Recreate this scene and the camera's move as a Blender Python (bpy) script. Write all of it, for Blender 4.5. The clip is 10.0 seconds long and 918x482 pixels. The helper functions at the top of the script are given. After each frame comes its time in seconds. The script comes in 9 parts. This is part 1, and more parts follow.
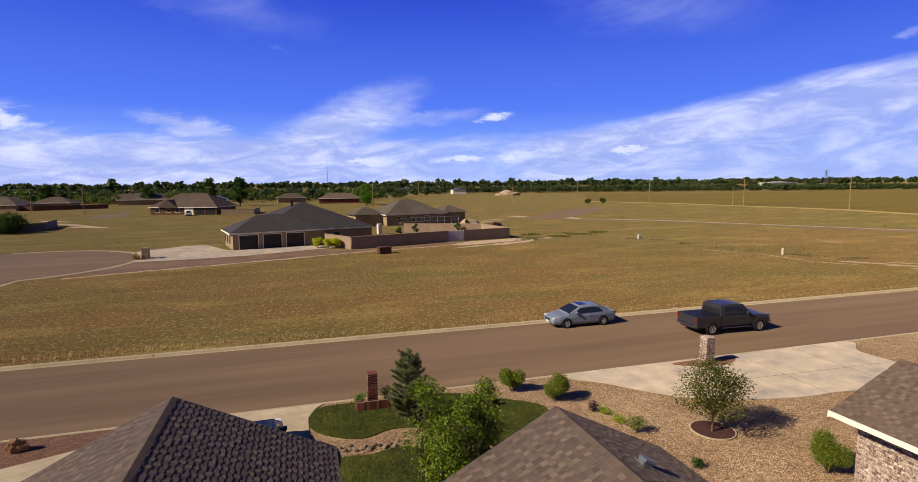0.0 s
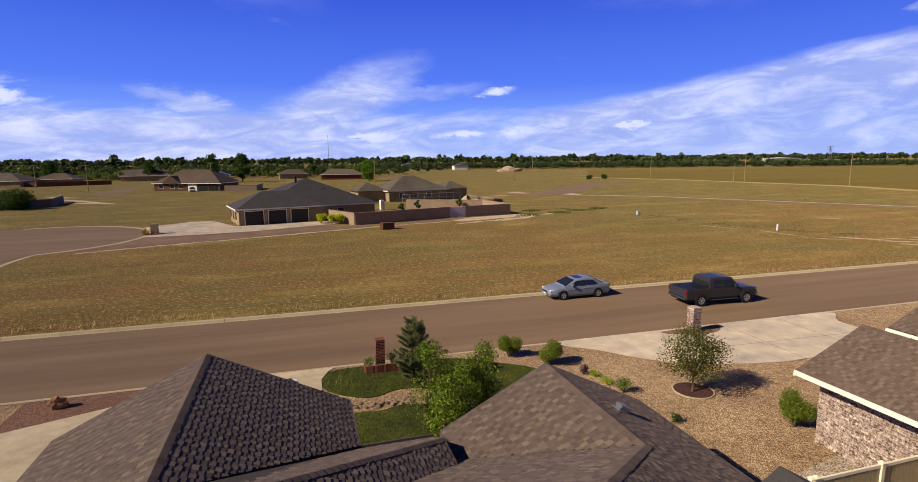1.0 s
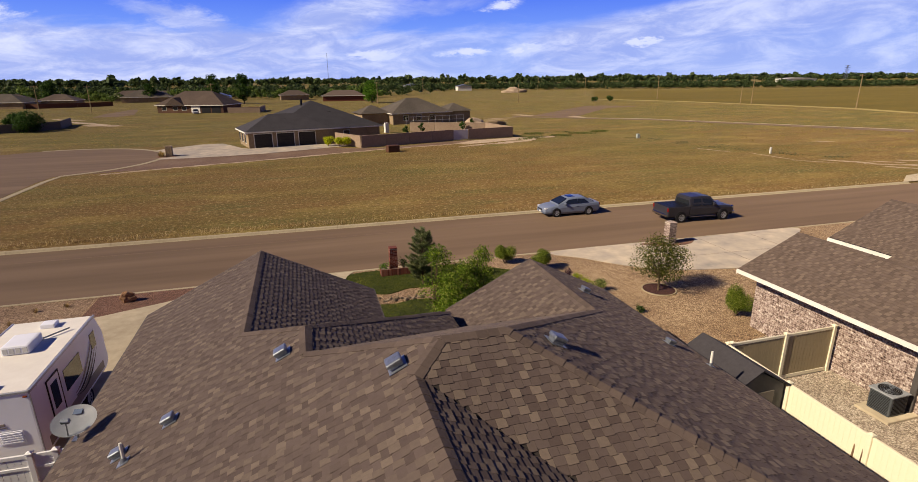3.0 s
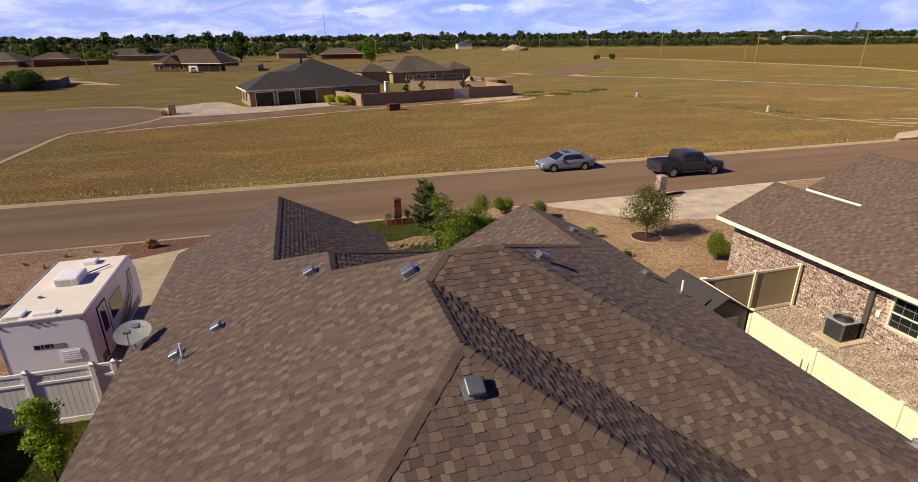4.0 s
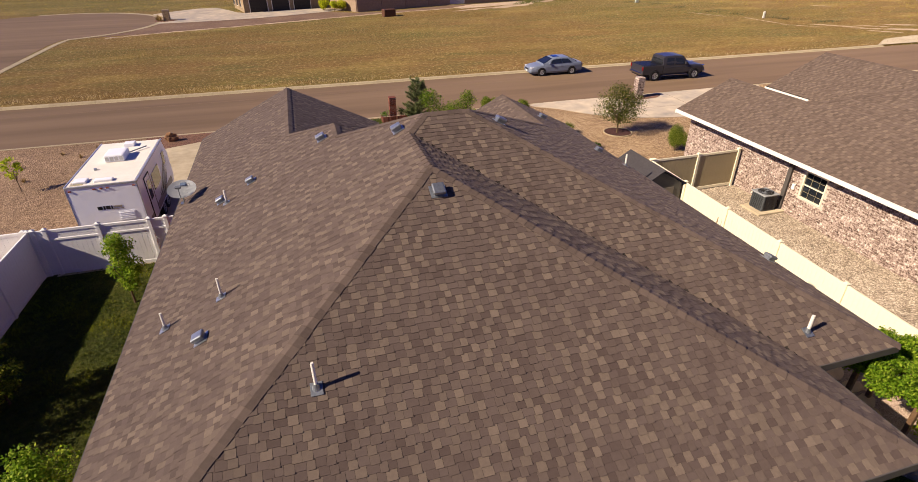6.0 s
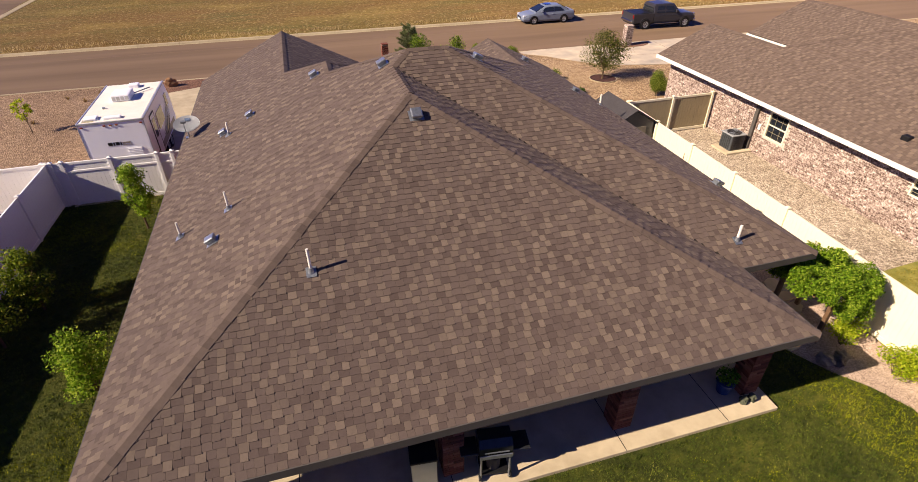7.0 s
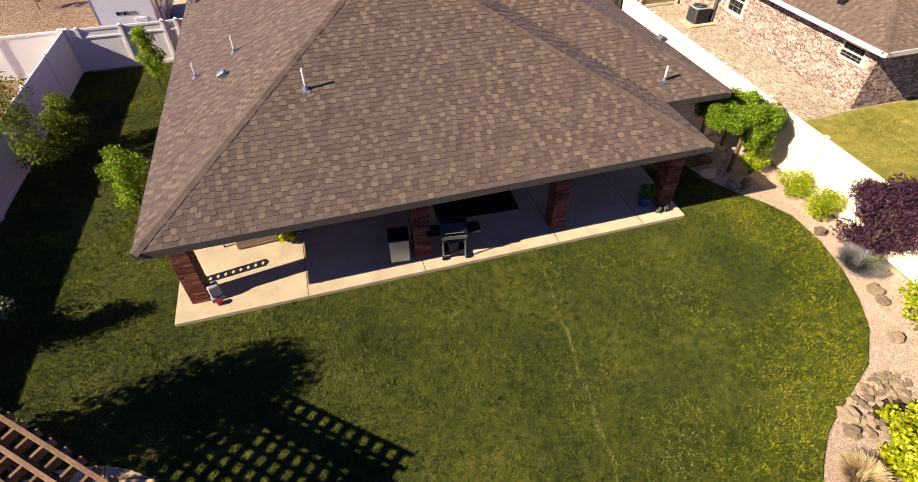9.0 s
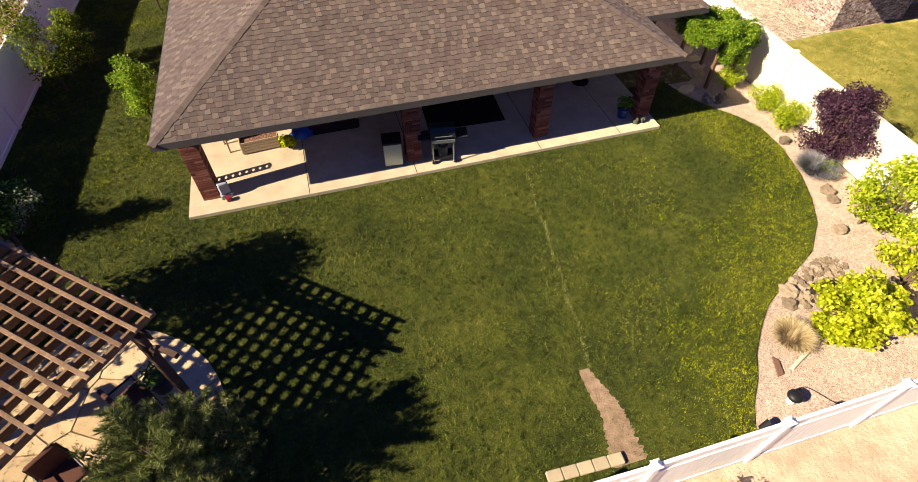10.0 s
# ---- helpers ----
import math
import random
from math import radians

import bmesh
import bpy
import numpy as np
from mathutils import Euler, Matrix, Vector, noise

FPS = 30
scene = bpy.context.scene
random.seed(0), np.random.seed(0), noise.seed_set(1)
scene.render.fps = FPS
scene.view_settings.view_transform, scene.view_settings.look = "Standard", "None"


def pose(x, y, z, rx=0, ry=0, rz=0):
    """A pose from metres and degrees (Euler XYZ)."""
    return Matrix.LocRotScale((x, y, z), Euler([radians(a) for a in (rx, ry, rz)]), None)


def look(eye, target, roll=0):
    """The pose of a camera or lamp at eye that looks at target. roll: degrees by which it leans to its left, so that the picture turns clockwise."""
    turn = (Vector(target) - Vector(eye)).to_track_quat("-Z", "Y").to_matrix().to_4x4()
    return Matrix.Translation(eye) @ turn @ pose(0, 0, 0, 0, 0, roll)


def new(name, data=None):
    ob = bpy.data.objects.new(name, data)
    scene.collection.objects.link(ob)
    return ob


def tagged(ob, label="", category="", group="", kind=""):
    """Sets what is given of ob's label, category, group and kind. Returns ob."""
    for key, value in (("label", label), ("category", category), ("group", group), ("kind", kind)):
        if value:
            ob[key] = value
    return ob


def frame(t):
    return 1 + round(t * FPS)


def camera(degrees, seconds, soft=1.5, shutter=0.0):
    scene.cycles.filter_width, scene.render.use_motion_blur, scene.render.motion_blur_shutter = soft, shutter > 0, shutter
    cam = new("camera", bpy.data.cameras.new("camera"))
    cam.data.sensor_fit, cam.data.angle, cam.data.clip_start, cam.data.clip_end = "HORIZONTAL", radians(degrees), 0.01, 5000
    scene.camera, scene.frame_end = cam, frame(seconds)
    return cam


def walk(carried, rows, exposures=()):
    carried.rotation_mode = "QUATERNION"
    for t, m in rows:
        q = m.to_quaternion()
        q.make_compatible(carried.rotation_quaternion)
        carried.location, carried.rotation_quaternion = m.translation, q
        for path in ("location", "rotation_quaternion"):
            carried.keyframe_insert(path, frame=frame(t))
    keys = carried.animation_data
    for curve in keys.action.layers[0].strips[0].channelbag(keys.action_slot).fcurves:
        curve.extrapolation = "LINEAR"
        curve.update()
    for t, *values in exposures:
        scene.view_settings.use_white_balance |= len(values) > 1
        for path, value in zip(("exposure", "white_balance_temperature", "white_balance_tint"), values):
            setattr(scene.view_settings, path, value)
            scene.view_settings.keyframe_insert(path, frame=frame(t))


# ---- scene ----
cam = camera(81.7, 10.0, soft=0.6)
PATH = [
    (0, (-0.002, -0.309, 9.969), (0.573, 1.594, 9.748), -0.5),
    (0.5, (-0.222, -1.021, 10.017), (0.348, 0.88, 9.769), -0.5),
    (1, (-0.451, -1.842, 10.123), (0.114, 0.051, 9.813), -0.5),
    (1.5, (-0.707, -2.691, 10.327), (-0.148, -0.809, 9.945), -0.5),
    (2, (-0.925, -3.55, 10.473), (-0.377, -1.681, 10.02), -0.5),
    (2.5, (-1.173, -4.455, 10.562), (-0.634, -2.601, 10.04), -0.5),
    (4, (-2.031, -7.244, 10.517), (-1.513, -5.453, 9.793), -0.5),
    (4.5, (-2.313, -8.216, 10.481), (-1.804, -6.452, 9.687), -0.5),
    (5, (-2.474, -9.223, 10.491), (-1.971, -7.491, 9.628), -0.5),
    (5.5, (-2.545, -10.242, 10.53), (-2.053, -8.543, 9.597), -0.5),
    (7, (-2.547, -13.371, 10.606), (-2.09, -11.788, 9.473), -0.4),
    (7.5, (-2.625, -14.375, 10.596), (-2.179, -12.839, 9.396), -0.3),
    (8, (-2.673, -15.356, 10.565), (-2.243, -13.868, 9.299), -0.3),
    (8.5, (-2.715, -16.355, 10.531), (-2.301, -14.917, 9.204), -0.4),
    (9, (-2.756, -17.261, 10.535), (-2.36, -15.871, 9.153), -0.5),
    (9.5, (-2.879, -18.231, 10.495), (-2.498, -16.901, 9.051), -0.4),
    (10, (-3.008, -19.146, 10.508), (-2.645, -17.887, 8.997), -0.2),
]
EXPOSURES = [(0, 0.43, 6500, 10), (2.5, 0.4, 6500, 10), (4.5, 0.53, 6500, 12), (5.5, 0.74, 6500, 13.5), (7, 0.99, 6500, 16), (8.5, 1.26, 6500, 15), (10, 1.54, 6500, 10)]
walk(cam, [(t, look(eye, target, roll)) for t, eye, target, roll in PATH], EXPOSURES)

# ---- daylight ----
SUN_WAY = Vector((1.40, 0.21, -1.0)).normalized()      # the way the sunlight travels
ELEVATION = math.asin(-SUN_WAY.z)


def build_world():
    w = bpy.data.worlds.new("sky")
    scene.world = w
    w.use_nodes = True
    t = w.node_tree
    n, l = t.nodes, t.links
    n.clear()
    out, bg = n.new("ShaderNodeOutputWorld"), n.new("ShaderNodeBackground")
    sky = n.new("ShaderNodeTexSky")
    sky.sky_type, sky.sun_disc = "NISHITA", False
    sky.sun_elevation, sky.sun_rotation = ELEVATION, radians(265.6)
    sky.air_density, sky.dust_density, sky.ozone_density = 1.0, 0.4, 3.0
    tex, sep = n.new("ShaderNodeTexCoord"), n.new("ShaderNodeSeparateXYZ")
    l.new(tex.outputs["Generated"], sep.inputs[0])

    def maths(op, a, b=None, clamp=False):
        m = n.new("ShaderNodeMath")
        m.operation, m.use_clamp = op, clamp
        for i, v in enumerate((a, b)):
            if v is None:
                continue
            if isinstance(v, (int, float)):
                m.inputs[i].default_value = v
            else:
                l.new(v, m.inputs[i])
        return m.outputs[0]

    def smooth(x, lo, hi, a=0.0, b=1.0):
        r = n.new("ShaderNodeMapRange")
        r.interpolation_type = "SMOOTHSTEP"
        for i, v in enumerate((lo, hi, a, b)):
            r.inputs[i + 1].default_value = v
        l.new(x, r.inputs[0])
        return r.outputs[0]

    height = sep.outputs["Z"]
    azimuth = maths("ARCTAN2", sep.outputs["X"], sep.outputs["Y"])
    # clear dry air: pale at the horizon, deep blue above; darkened higher up to weaken skylight in shade
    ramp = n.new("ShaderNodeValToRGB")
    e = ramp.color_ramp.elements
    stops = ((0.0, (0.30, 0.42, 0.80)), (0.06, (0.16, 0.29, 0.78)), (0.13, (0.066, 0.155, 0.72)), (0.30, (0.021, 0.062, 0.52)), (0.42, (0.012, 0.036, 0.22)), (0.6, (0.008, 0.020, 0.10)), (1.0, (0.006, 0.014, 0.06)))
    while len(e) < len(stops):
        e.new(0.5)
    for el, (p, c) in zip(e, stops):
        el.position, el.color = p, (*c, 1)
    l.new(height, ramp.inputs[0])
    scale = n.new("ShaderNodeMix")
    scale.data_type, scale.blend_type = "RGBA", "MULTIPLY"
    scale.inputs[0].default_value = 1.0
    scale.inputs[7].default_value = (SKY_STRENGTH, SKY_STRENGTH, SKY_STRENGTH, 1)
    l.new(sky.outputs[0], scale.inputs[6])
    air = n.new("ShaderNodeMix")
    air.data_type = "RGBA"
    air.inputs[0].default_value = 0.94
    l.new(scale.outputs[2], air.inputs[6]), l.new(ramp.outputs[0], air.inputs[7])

    def field(sx, sz, rot, shift, detail, rough=0.6, warp=0.3):
        c, m, t_ = n.new("ShaderNodeCombineXYZ"), n.new("ShaderNodeMapping"), n.new("ShaderNodeTexNoise")
        l.new(azimuth, c.inputs[0]), l.new(height, c.inputs[1])
        # turned first, then stretched along the turned axes
        m.vector_type = "TEXTURE"
        m.inputs["Rotation"].default_value = (0, 0, radians(rot))
        m.inputs["Location"].default_value = (shift, shift * 0.37, 0)
        m.inputs["Scale"].default_value = (1 / sx, 1 / sz, 1)
        l.new(c.outputs[0], m.inputs[0])
        t_.inputs["Scale"].default_value, t_.inputs["Detail"].default_value = 1.0, detail
        t_.inputs["Roughness"].default_value, t_.inputs["Distortion"].default_value = rough, warp
        l.new(m.outputs[0], t_.inputs["Vector"])
        return t_.outputs[0]

    # air currents bend all outlines
    ragged = maths("SUBTRACT", field(9.0, 26.0, 6.0, 3.3, 10, 0.66), 0.5)
    torn = maths("SUBTRACT", field(26.0, 60.0, 0.0, 6.4, 8, 0.65), 0.5)
    streaks = field(2.6, 26.0, 8.0, 3.3, 10, 0.62)
    az_w = maths("ADD", azimuth, maths("MULTIPLY", ragged, 0.16))
    h_w = maths("ADD", height, maths("ADD", maths("MULTIPLY", ragged, 0.035), maths("MULTIPLY", torn, 0.022)))

    def patch(az0, h0, half, thick, turn, lo=1.15, hi=0.25):
        """A torn elongated cloud about a place in the sky; turn lifts its far end."""
        c_, s_ = math.cos(turn), math.sin(turn)
        da, dh = maths("SUBTRACT", az_w, az0), maths("SUBTRACT", h_w, h0)
        u = maths("DIVIDE", maths("ADD", maths("MULTIPLY", da, c_), maths("MULTIPLY", dh, s_)), half)
        v = maths("DIVIDE", maths("SUBTRACT", maths("MULTIPLY", dh, c_), maths("MULTIPLY", da, s_)), thick)
        r = maths("SQRT", maths("ADD", maths("MULTIPLY", u, u), maths("MULTIPLY", v, v)))
        return smooth(r, lo, hi)

    def over(*masks):
        m = masks[0]
        for k in masks[1:]:
            m = maths("MAXIMUM", m, k)
        return m

    # a long bank that climbs to the east, sharp above and thin below
    rise = maths("ADD", 0.062, maths("MULTIPLY", smooth(azimuth, 0.15, 1.15, 0.0, 0.118), smooth(azimuth, 1.6, 2.4, 1.0, 0.3)))
    gap = maths("SUBTRACT", rise, maths("ADD", height, maths("ADD", maths("MULTIPLY", ragged, 0.018), maths("MULTIPLY", maths("SUBTRACT", streaks, 0.5), 0.035))))
    bank = maths("MULTIPLY", smooth(gap, -0.006, 0.022), smooth(gap, 0.13, 0.015, 0.7, 1.0))
    bank = maths("MULTIPLY", bank, maths("MULTIPLY", smooth(azimuth, 0.22, 0.5), smooth(streaks, 0.2, 0.6, 0.8, 1.0)))
    # plumes over the middle and the west
    plumes = over(patch(0.06, 0.09, 0.2, 0.055, 0.42), maths("MULTIPLY", patch(-0.16, 0.09, 0.10, 0.022, -0.22), 0.8), maths("MULTIPLY", patch(0.22, 0.115, 0.14, 0.016, 0.1), 0.4))
    plumes = maths("MULTIPLY", plumes, smooth(streaks, 0.22, 0.5, 0.7, 1.0))
    # a low lumpy deck in the west, thin haze elsewhere
    lump = field(7.0, 30.0, 2.0, 7.7, 9, 0.62, 0.4)
    low = maths("MULTIPLY", smooth(maths("ADD", height, maths("ADD", maths("MULTIPLY", ragged, 0.03), maths("MULTIPLY", maths("SUBTRACT", lump, 0.5), 0.05))), 0.088, 0.066), smooth(azimuth, 0.4, 0.0, 0.5, 1.0))
    low = maths("MULTIPLY", low, smooth(lump, 0.28, 0.52, 0.72, 1.0))
    puffs = over(patch(-0.40, 0.096, 0.03, 0.027, -0.2), patch(0.395, 0.046, 0.03, 0.009, 0.05), patch(0.30, 0.044, 0.055, 0.008, 0.0), patch(0.36, 0.117, 0.042, 0.008, 0.1), patch(0.60, 0.055, 0.03, 0.005, 0.0), patch(0.14, 0.04, 0.05, 0.007, 0.0))
    wisps = over(maths("MULTIPLY", smooth(field(4.0, 17.0, -9.0, 1.7, 11, 0.7), 0.60, 0.84), 0.22), maths("MULTIPLY", patch(-0.14, 0.30, 0.2, 0.04, -0.2, 1.3, 0.0), 0.2), maths("MULTIPLY", patch(0.64, 0.28, 0.18, 0.04, -0.12, 1.3, 0.0), 0.2), maths("MULTIPLY", patch(1.0, 0.205, 0.025, 0.008, 0.3), 0.35))
    cover = maths("MAXIMUM", over(bank, plumes, low, wisps), maths("MULTIPLY", puffs, 0.95), True)
    # unseen southern sky overlaid with dark grey, added to cut blue light in shade
    fill_dimmer = maths("MULTIPLY", smooth(maths("ABSOLUTE", azimuth), 1.35, 2.1, 0.0, 0.9), maths("MULTIPLY", smooth(height, 0.55, 0.2), smooth(field(1.5, 4.0, 0.0, 5.1, 6), 0.2, 0.6, 0.8, 1.0)))
    thin = n.new("ShaderNodeMix")
    thin.data_type = "RGBA"
    thin.inputs[7].default_value = FILL_DIMMER
    l.new(fill_dimmer, thin.inputs[0])
    tone = n.new("ShaderNodeMix")
    tone.data_type = "RGBA"
    tone.inputs[6].default_value, tone.inputs[7].default_value = CLOUD_SHADE, CLOUD
    lumps = field(9.0, 30.0, 3.0, 2.2, 9, 0.65, 0.5)
    l.new(smooth(maths("ADD", maths("MULTIPLY", lumps, 0.8), maths("MULTIPLY", puffs, 0.25)), 0.30, 0.58), tone.inputs[0])
    mix = n.new("ShaderNodeMix")
    mix.data_type = "RGBA"
    l.new(cover, mix.inputs[0])
    l.new(air.outputs[2], mix.inputs[6]), l.new(tone.outputs[2], mix.inputs[7])
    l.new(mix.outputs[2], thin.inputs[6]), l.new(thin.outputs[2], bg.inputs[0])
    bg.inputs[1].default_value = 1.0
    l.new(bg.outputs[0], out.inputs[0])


FILL_DIMMER = (0.066, 0.06, 0.085, 1)
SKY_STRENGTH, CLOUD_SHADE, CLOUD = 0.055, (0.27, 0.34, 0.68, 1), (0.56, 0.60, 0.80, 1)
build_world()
sun = new("sun", bpy.data.lights.new("sun", "SUN"))
sun.data.energy, sun.data.angle, sun.data.color = 4.75, radians(0.55), (1.0, 0.84, 0.62)
sun.matrix_world = look((-60, -5, 40), Vector((-60, -5, 40)) + SUN_WAY)

# ---- materials ----
def rgb(h):
    """Linear colour from a hex code."""
    v = [int(h[i:i + 2], 16) / 255 for i in (0, 2, 4)]
    return tuple((c / 12.92 if c <= 0.04045 else ((c + 0.055) / 1.055) ** 2.4) for c in v) + (1.0,)


def surface(name, cols, scale=6.0, rough=0.8, bump=0.2, bump_scale=None, metal=0.0, rand=0.0, spec=0.3,
            coarse=0.08, coarse_amount=0.5, stretch=(1, 1, 1), detail=6.0, cells=0.0, coat=0.0, dist=0.02, blend="LIGHT"):
    """A procedural surface: fine and coarse noise run over a ramp of colours; rand varies piece by piece."""
    m = bpy.data.materials.new(name)
    m.use_nodes = True
    n, l = m.node_tree.nodes, m.node_tree.links
    b = n["Principled BSDF"]
    tc, mp = n.new("ShaderNodeTexCoord"), n.new("ShaderNodeMapping")
    mp.inputs["Scale"].default_value = stretch
    l.new(tc.outputs["Object"], mp.inputs[0])

    def noise_of(s, d=detail):
        t = n.new("ShaderNodeTexNoise")
        t.inputs["Scale"].default_value, t.inputs["Detail"].default_value = s, d
        t.inputs["Roughness"].default_value = 0.6
        l.new(mp.outputs[0], t.inputs["Vector"])
        return t.outputs[0]

    def maths(op, a, c):
        t = n.new("ShaderNodeMath")
        t.operation = op
        for i, v in enumerate((a, c)):
            if isinstance(v, (int, float)):
                t.inputs[i].default_value = v
            else:
                l.new(v, t.inputs[i])
        return t.outputs[0]

    fine, big = noise_of(scale), noise_of(scale * coarse, 4.0)
    f = maths("ADD", maths("MULTIPLY", fine, 1 - coarse_amount), maths("MULTIPLY", big, coarse_amount))
    f = maths("ADD", maths("MULTIPLY", maths("SUBTRACT", f, 0.5), 2.2), 0.5)
    cell_h = None
    if cells:
        vo = n.new("ShaderNodeTexVoronoi")
        vo.inputs["Scale"].default_value = cells
        l.new(mp.outputs[0], vo.inputs["Vector"])
        sp = n.new("ShaderNodeSeparateColor")
        l.new(vo.outputs["Color"], sp.inputs[0])
        f = maths("ADD", maths("MULTIPLY", f, 0.45), maths("MULTIPLY", sp.outputs[0], 0.55))
        cell_h = maths("SUBTRACT", 1.0, vo.outputs["Distance"])
    if rand:
        geo, info = n.new("ShaderNodeNewGeometry"), n.new("ShaderNodeObjectInfo")
        r = maths("FRACT", maths("ADD", geo.outputs["Random Per Island"], info.outputs["Random"]), 0.0)
        f = maths("ADD", maths("MULTIPLY", f, 1 - rand), maths("MULTIPLY", r, rand))
    ramp = n.new("ShaderNodeValToRGB")
    e = ramp.color_ramp.elements
    while len(e) < len(cols):
        e.new(0.5)
    for i, c in enumerate(cols):
        e[i].position = 0.12 + 0.76 * i / max(1, len(cols) - 1)
        e[i].color = rgb(c) if isinstance(c, str) else c
    l.new(f, ramp.inputs[0])
    l.new(ramp.outputs[0], b.inputs["Base Color"])
    b.inputs["Roughness"].default_value, b.inputs["Metallic"].default_value = rough, metal
    b.inputs["Specular IOR Level"].default_value = spec
    if rough >= 0.85:
        b.inputs["Diffuse Roughness"].default_value = 0.4
    if coat:
        b.inputs["Coat Weight"].default_value, b.inputs["Coat Roughness"].default_value = coat, 0.06
    if bump:
        bp = n.new("ShaderNodeBump")
        bp.inputs["Strength"].default_value, bp.inputs["Distance"].default_value = bump, dist
        h = cell_h if cell_h is not None else noise_of(bump_scale or scale * 4)
        l.new(h, bp.inputs["Height"])
        l.new(bp.outputs[0], b.inputs["Normal"])
    return m


def glass(name, tint, rough=0.04):
    m = bpy.data.materials.new(name)
    m.use_nodes = True
    b = m.node_tree.nodes["Principled BSDF"]
    b.inputs["Base Color"].default_value = tint
    b.inputs["Roughness"].default_value = rough
    b.inputs["Specular IOR Level"].default_value = 0.7
    return m


def leaf_mat(name, cols, trans=0.35, rand=0.75, scale=1.2, coarse=0.4):
    m = surface(name, cols, scale=scale, rough=0.6, bump=0, rand=rand, spec=0.12, coarse=coarse)
    n, l = m.node_tree.nodes, m.node_tree.links
    b = n["Principled BSDF"]
    tr, mx = n.new("ShaderNodeBsdfTranslucent"), n.new("ShaderNodeMixShader")
    l.new(b.inputs["Base Color"].links[0].from_socket, tr.inputs["Color"])
    mx.inputs[0].default_value = trans
    l.new(b.outputs[0], mx.inputs[1]), l.new(tr.outputs[0], mx.inputs[2])
    l.new(mx.outputs[0], n["Material Output"].inputs["Surface"])
    return m


SHINGLE = [surface("asphalt_shingle_dark", ["4c403c", "554945", "5d514c"], scale=14, rough=0.9, bump=0.5, bump_scale=160, rand=0.7, coarse_amount=0.25, dist=0.004),
           surface("asphalt_shingle_light", ["544843", "5c504a", "64584f", "706359"], scale=14, rough=0.9, bump=0.5, bump_scale=160, rand=0.7, coarse_amount=0.25, dist=0.004)]
CAP = surface("shingle_cap", ["493e3a", "584c46", "63564f"], scale=14, rough=0.9, bump=0.5, bump_scale=160, rand=0.5, dist=0.004)
SHINGLE_DARK = surface("dark_shingle", ["2b2a2d", "38363a", "454246"], scale=9, rough=0.9, bump=0.4, bump_scale=60, rand=0.5)
SHINGLE_NB = surface("neighbour_shingle_dark", ["52463f", "5d5048", "665850"], scale=14, rough=0.9, bump=0.5, bump_scale=160, rand=0.6, coarse_amount=0.25, dist=0.004)
SHINGLE_NB_LIGHT = surface("neighbour_shingle_light", ["5e5047", "685a50", "746559"], scale=14, rough=0.9, bump=0.5, bump_scale=160, rand=0.6, coarse_amount=0.25, dist=0.004)
DECK = surface("roof_felt", ["2c2725", "38322f"], scale=4, rough=0.95, bump=0.2)
FASCIA = surface("grey_fascia_paint", ["4a4643", "565250"], scale=3, rough=0.6, bump=0.05)
WHITE_PAINT = surface("white_trim_paint", ["d8d4c8", "e8e5dc"], scale=3, rough=0.5, bump=0.04)
SOFFIT = surface("soffit_paint", ["8a847c", "99938b"], scale=3, rough=0.7, bump=0.05)
BRICK_RED = surface("red_brick", ["4a2a24", "6b3a30", "7d4a3c", "8f6152"], scale=20, rough=0.9, bump=0.5, bump_scale=90, rand=0.7, dist=0.004)
BRICK_NB = surface("mottled_brick", ["382a26", "6a5850", "8c7a72", "ae9f96", "d6ccc2"], coarse_amount=0.0, scale=13, detail=3.0, rough=0.9, bump=0.5, bump_scale=90, rand=0.3, dist=0.004)
MORTAR = surface("mortar", ["b0a498", "c6bbae"], scale=20, rough=0.95, bump=0.3)
MORTAR_DARK = surface("grey_mortar", ["5f544d", "74675f"], scale=20, rough=0.95, bump=0.3)
ASPHALT = surface("worn_asphalt", ["63513f", "6b5846", "735f4c", "7f6a55"], scale=0.9, rough=0.93, bump=0.3, bump_scale=120, coarse=0.25, coarse_amount=0.6, stretch=(0.05, 0.7, 1), dist=0.006, detail=4.0)
CONCRETE = surface("pale_concrete", ["9d9079", "b0a38b", "c0b39a"], scale=2.2, rough=0.85, bump=0.2, bump_scale=60, coarse=0.18, dist=0.006)
CONCRETE_PALE = surface("stained_pale_concrete", ["8c8680", "a49a8e", "b4a796", "c6b8a2"], scale=0.8, rough=0.85, bump=0.2, bump_scale=60, coarse=0.25, dist=0.006)
KERB = surface("kerb_concrete", ["91856d", "a6997f", "b7aa8f"], scale=5, rough=0.9, bump=0.3, bump_scale=60, rand=0.2)
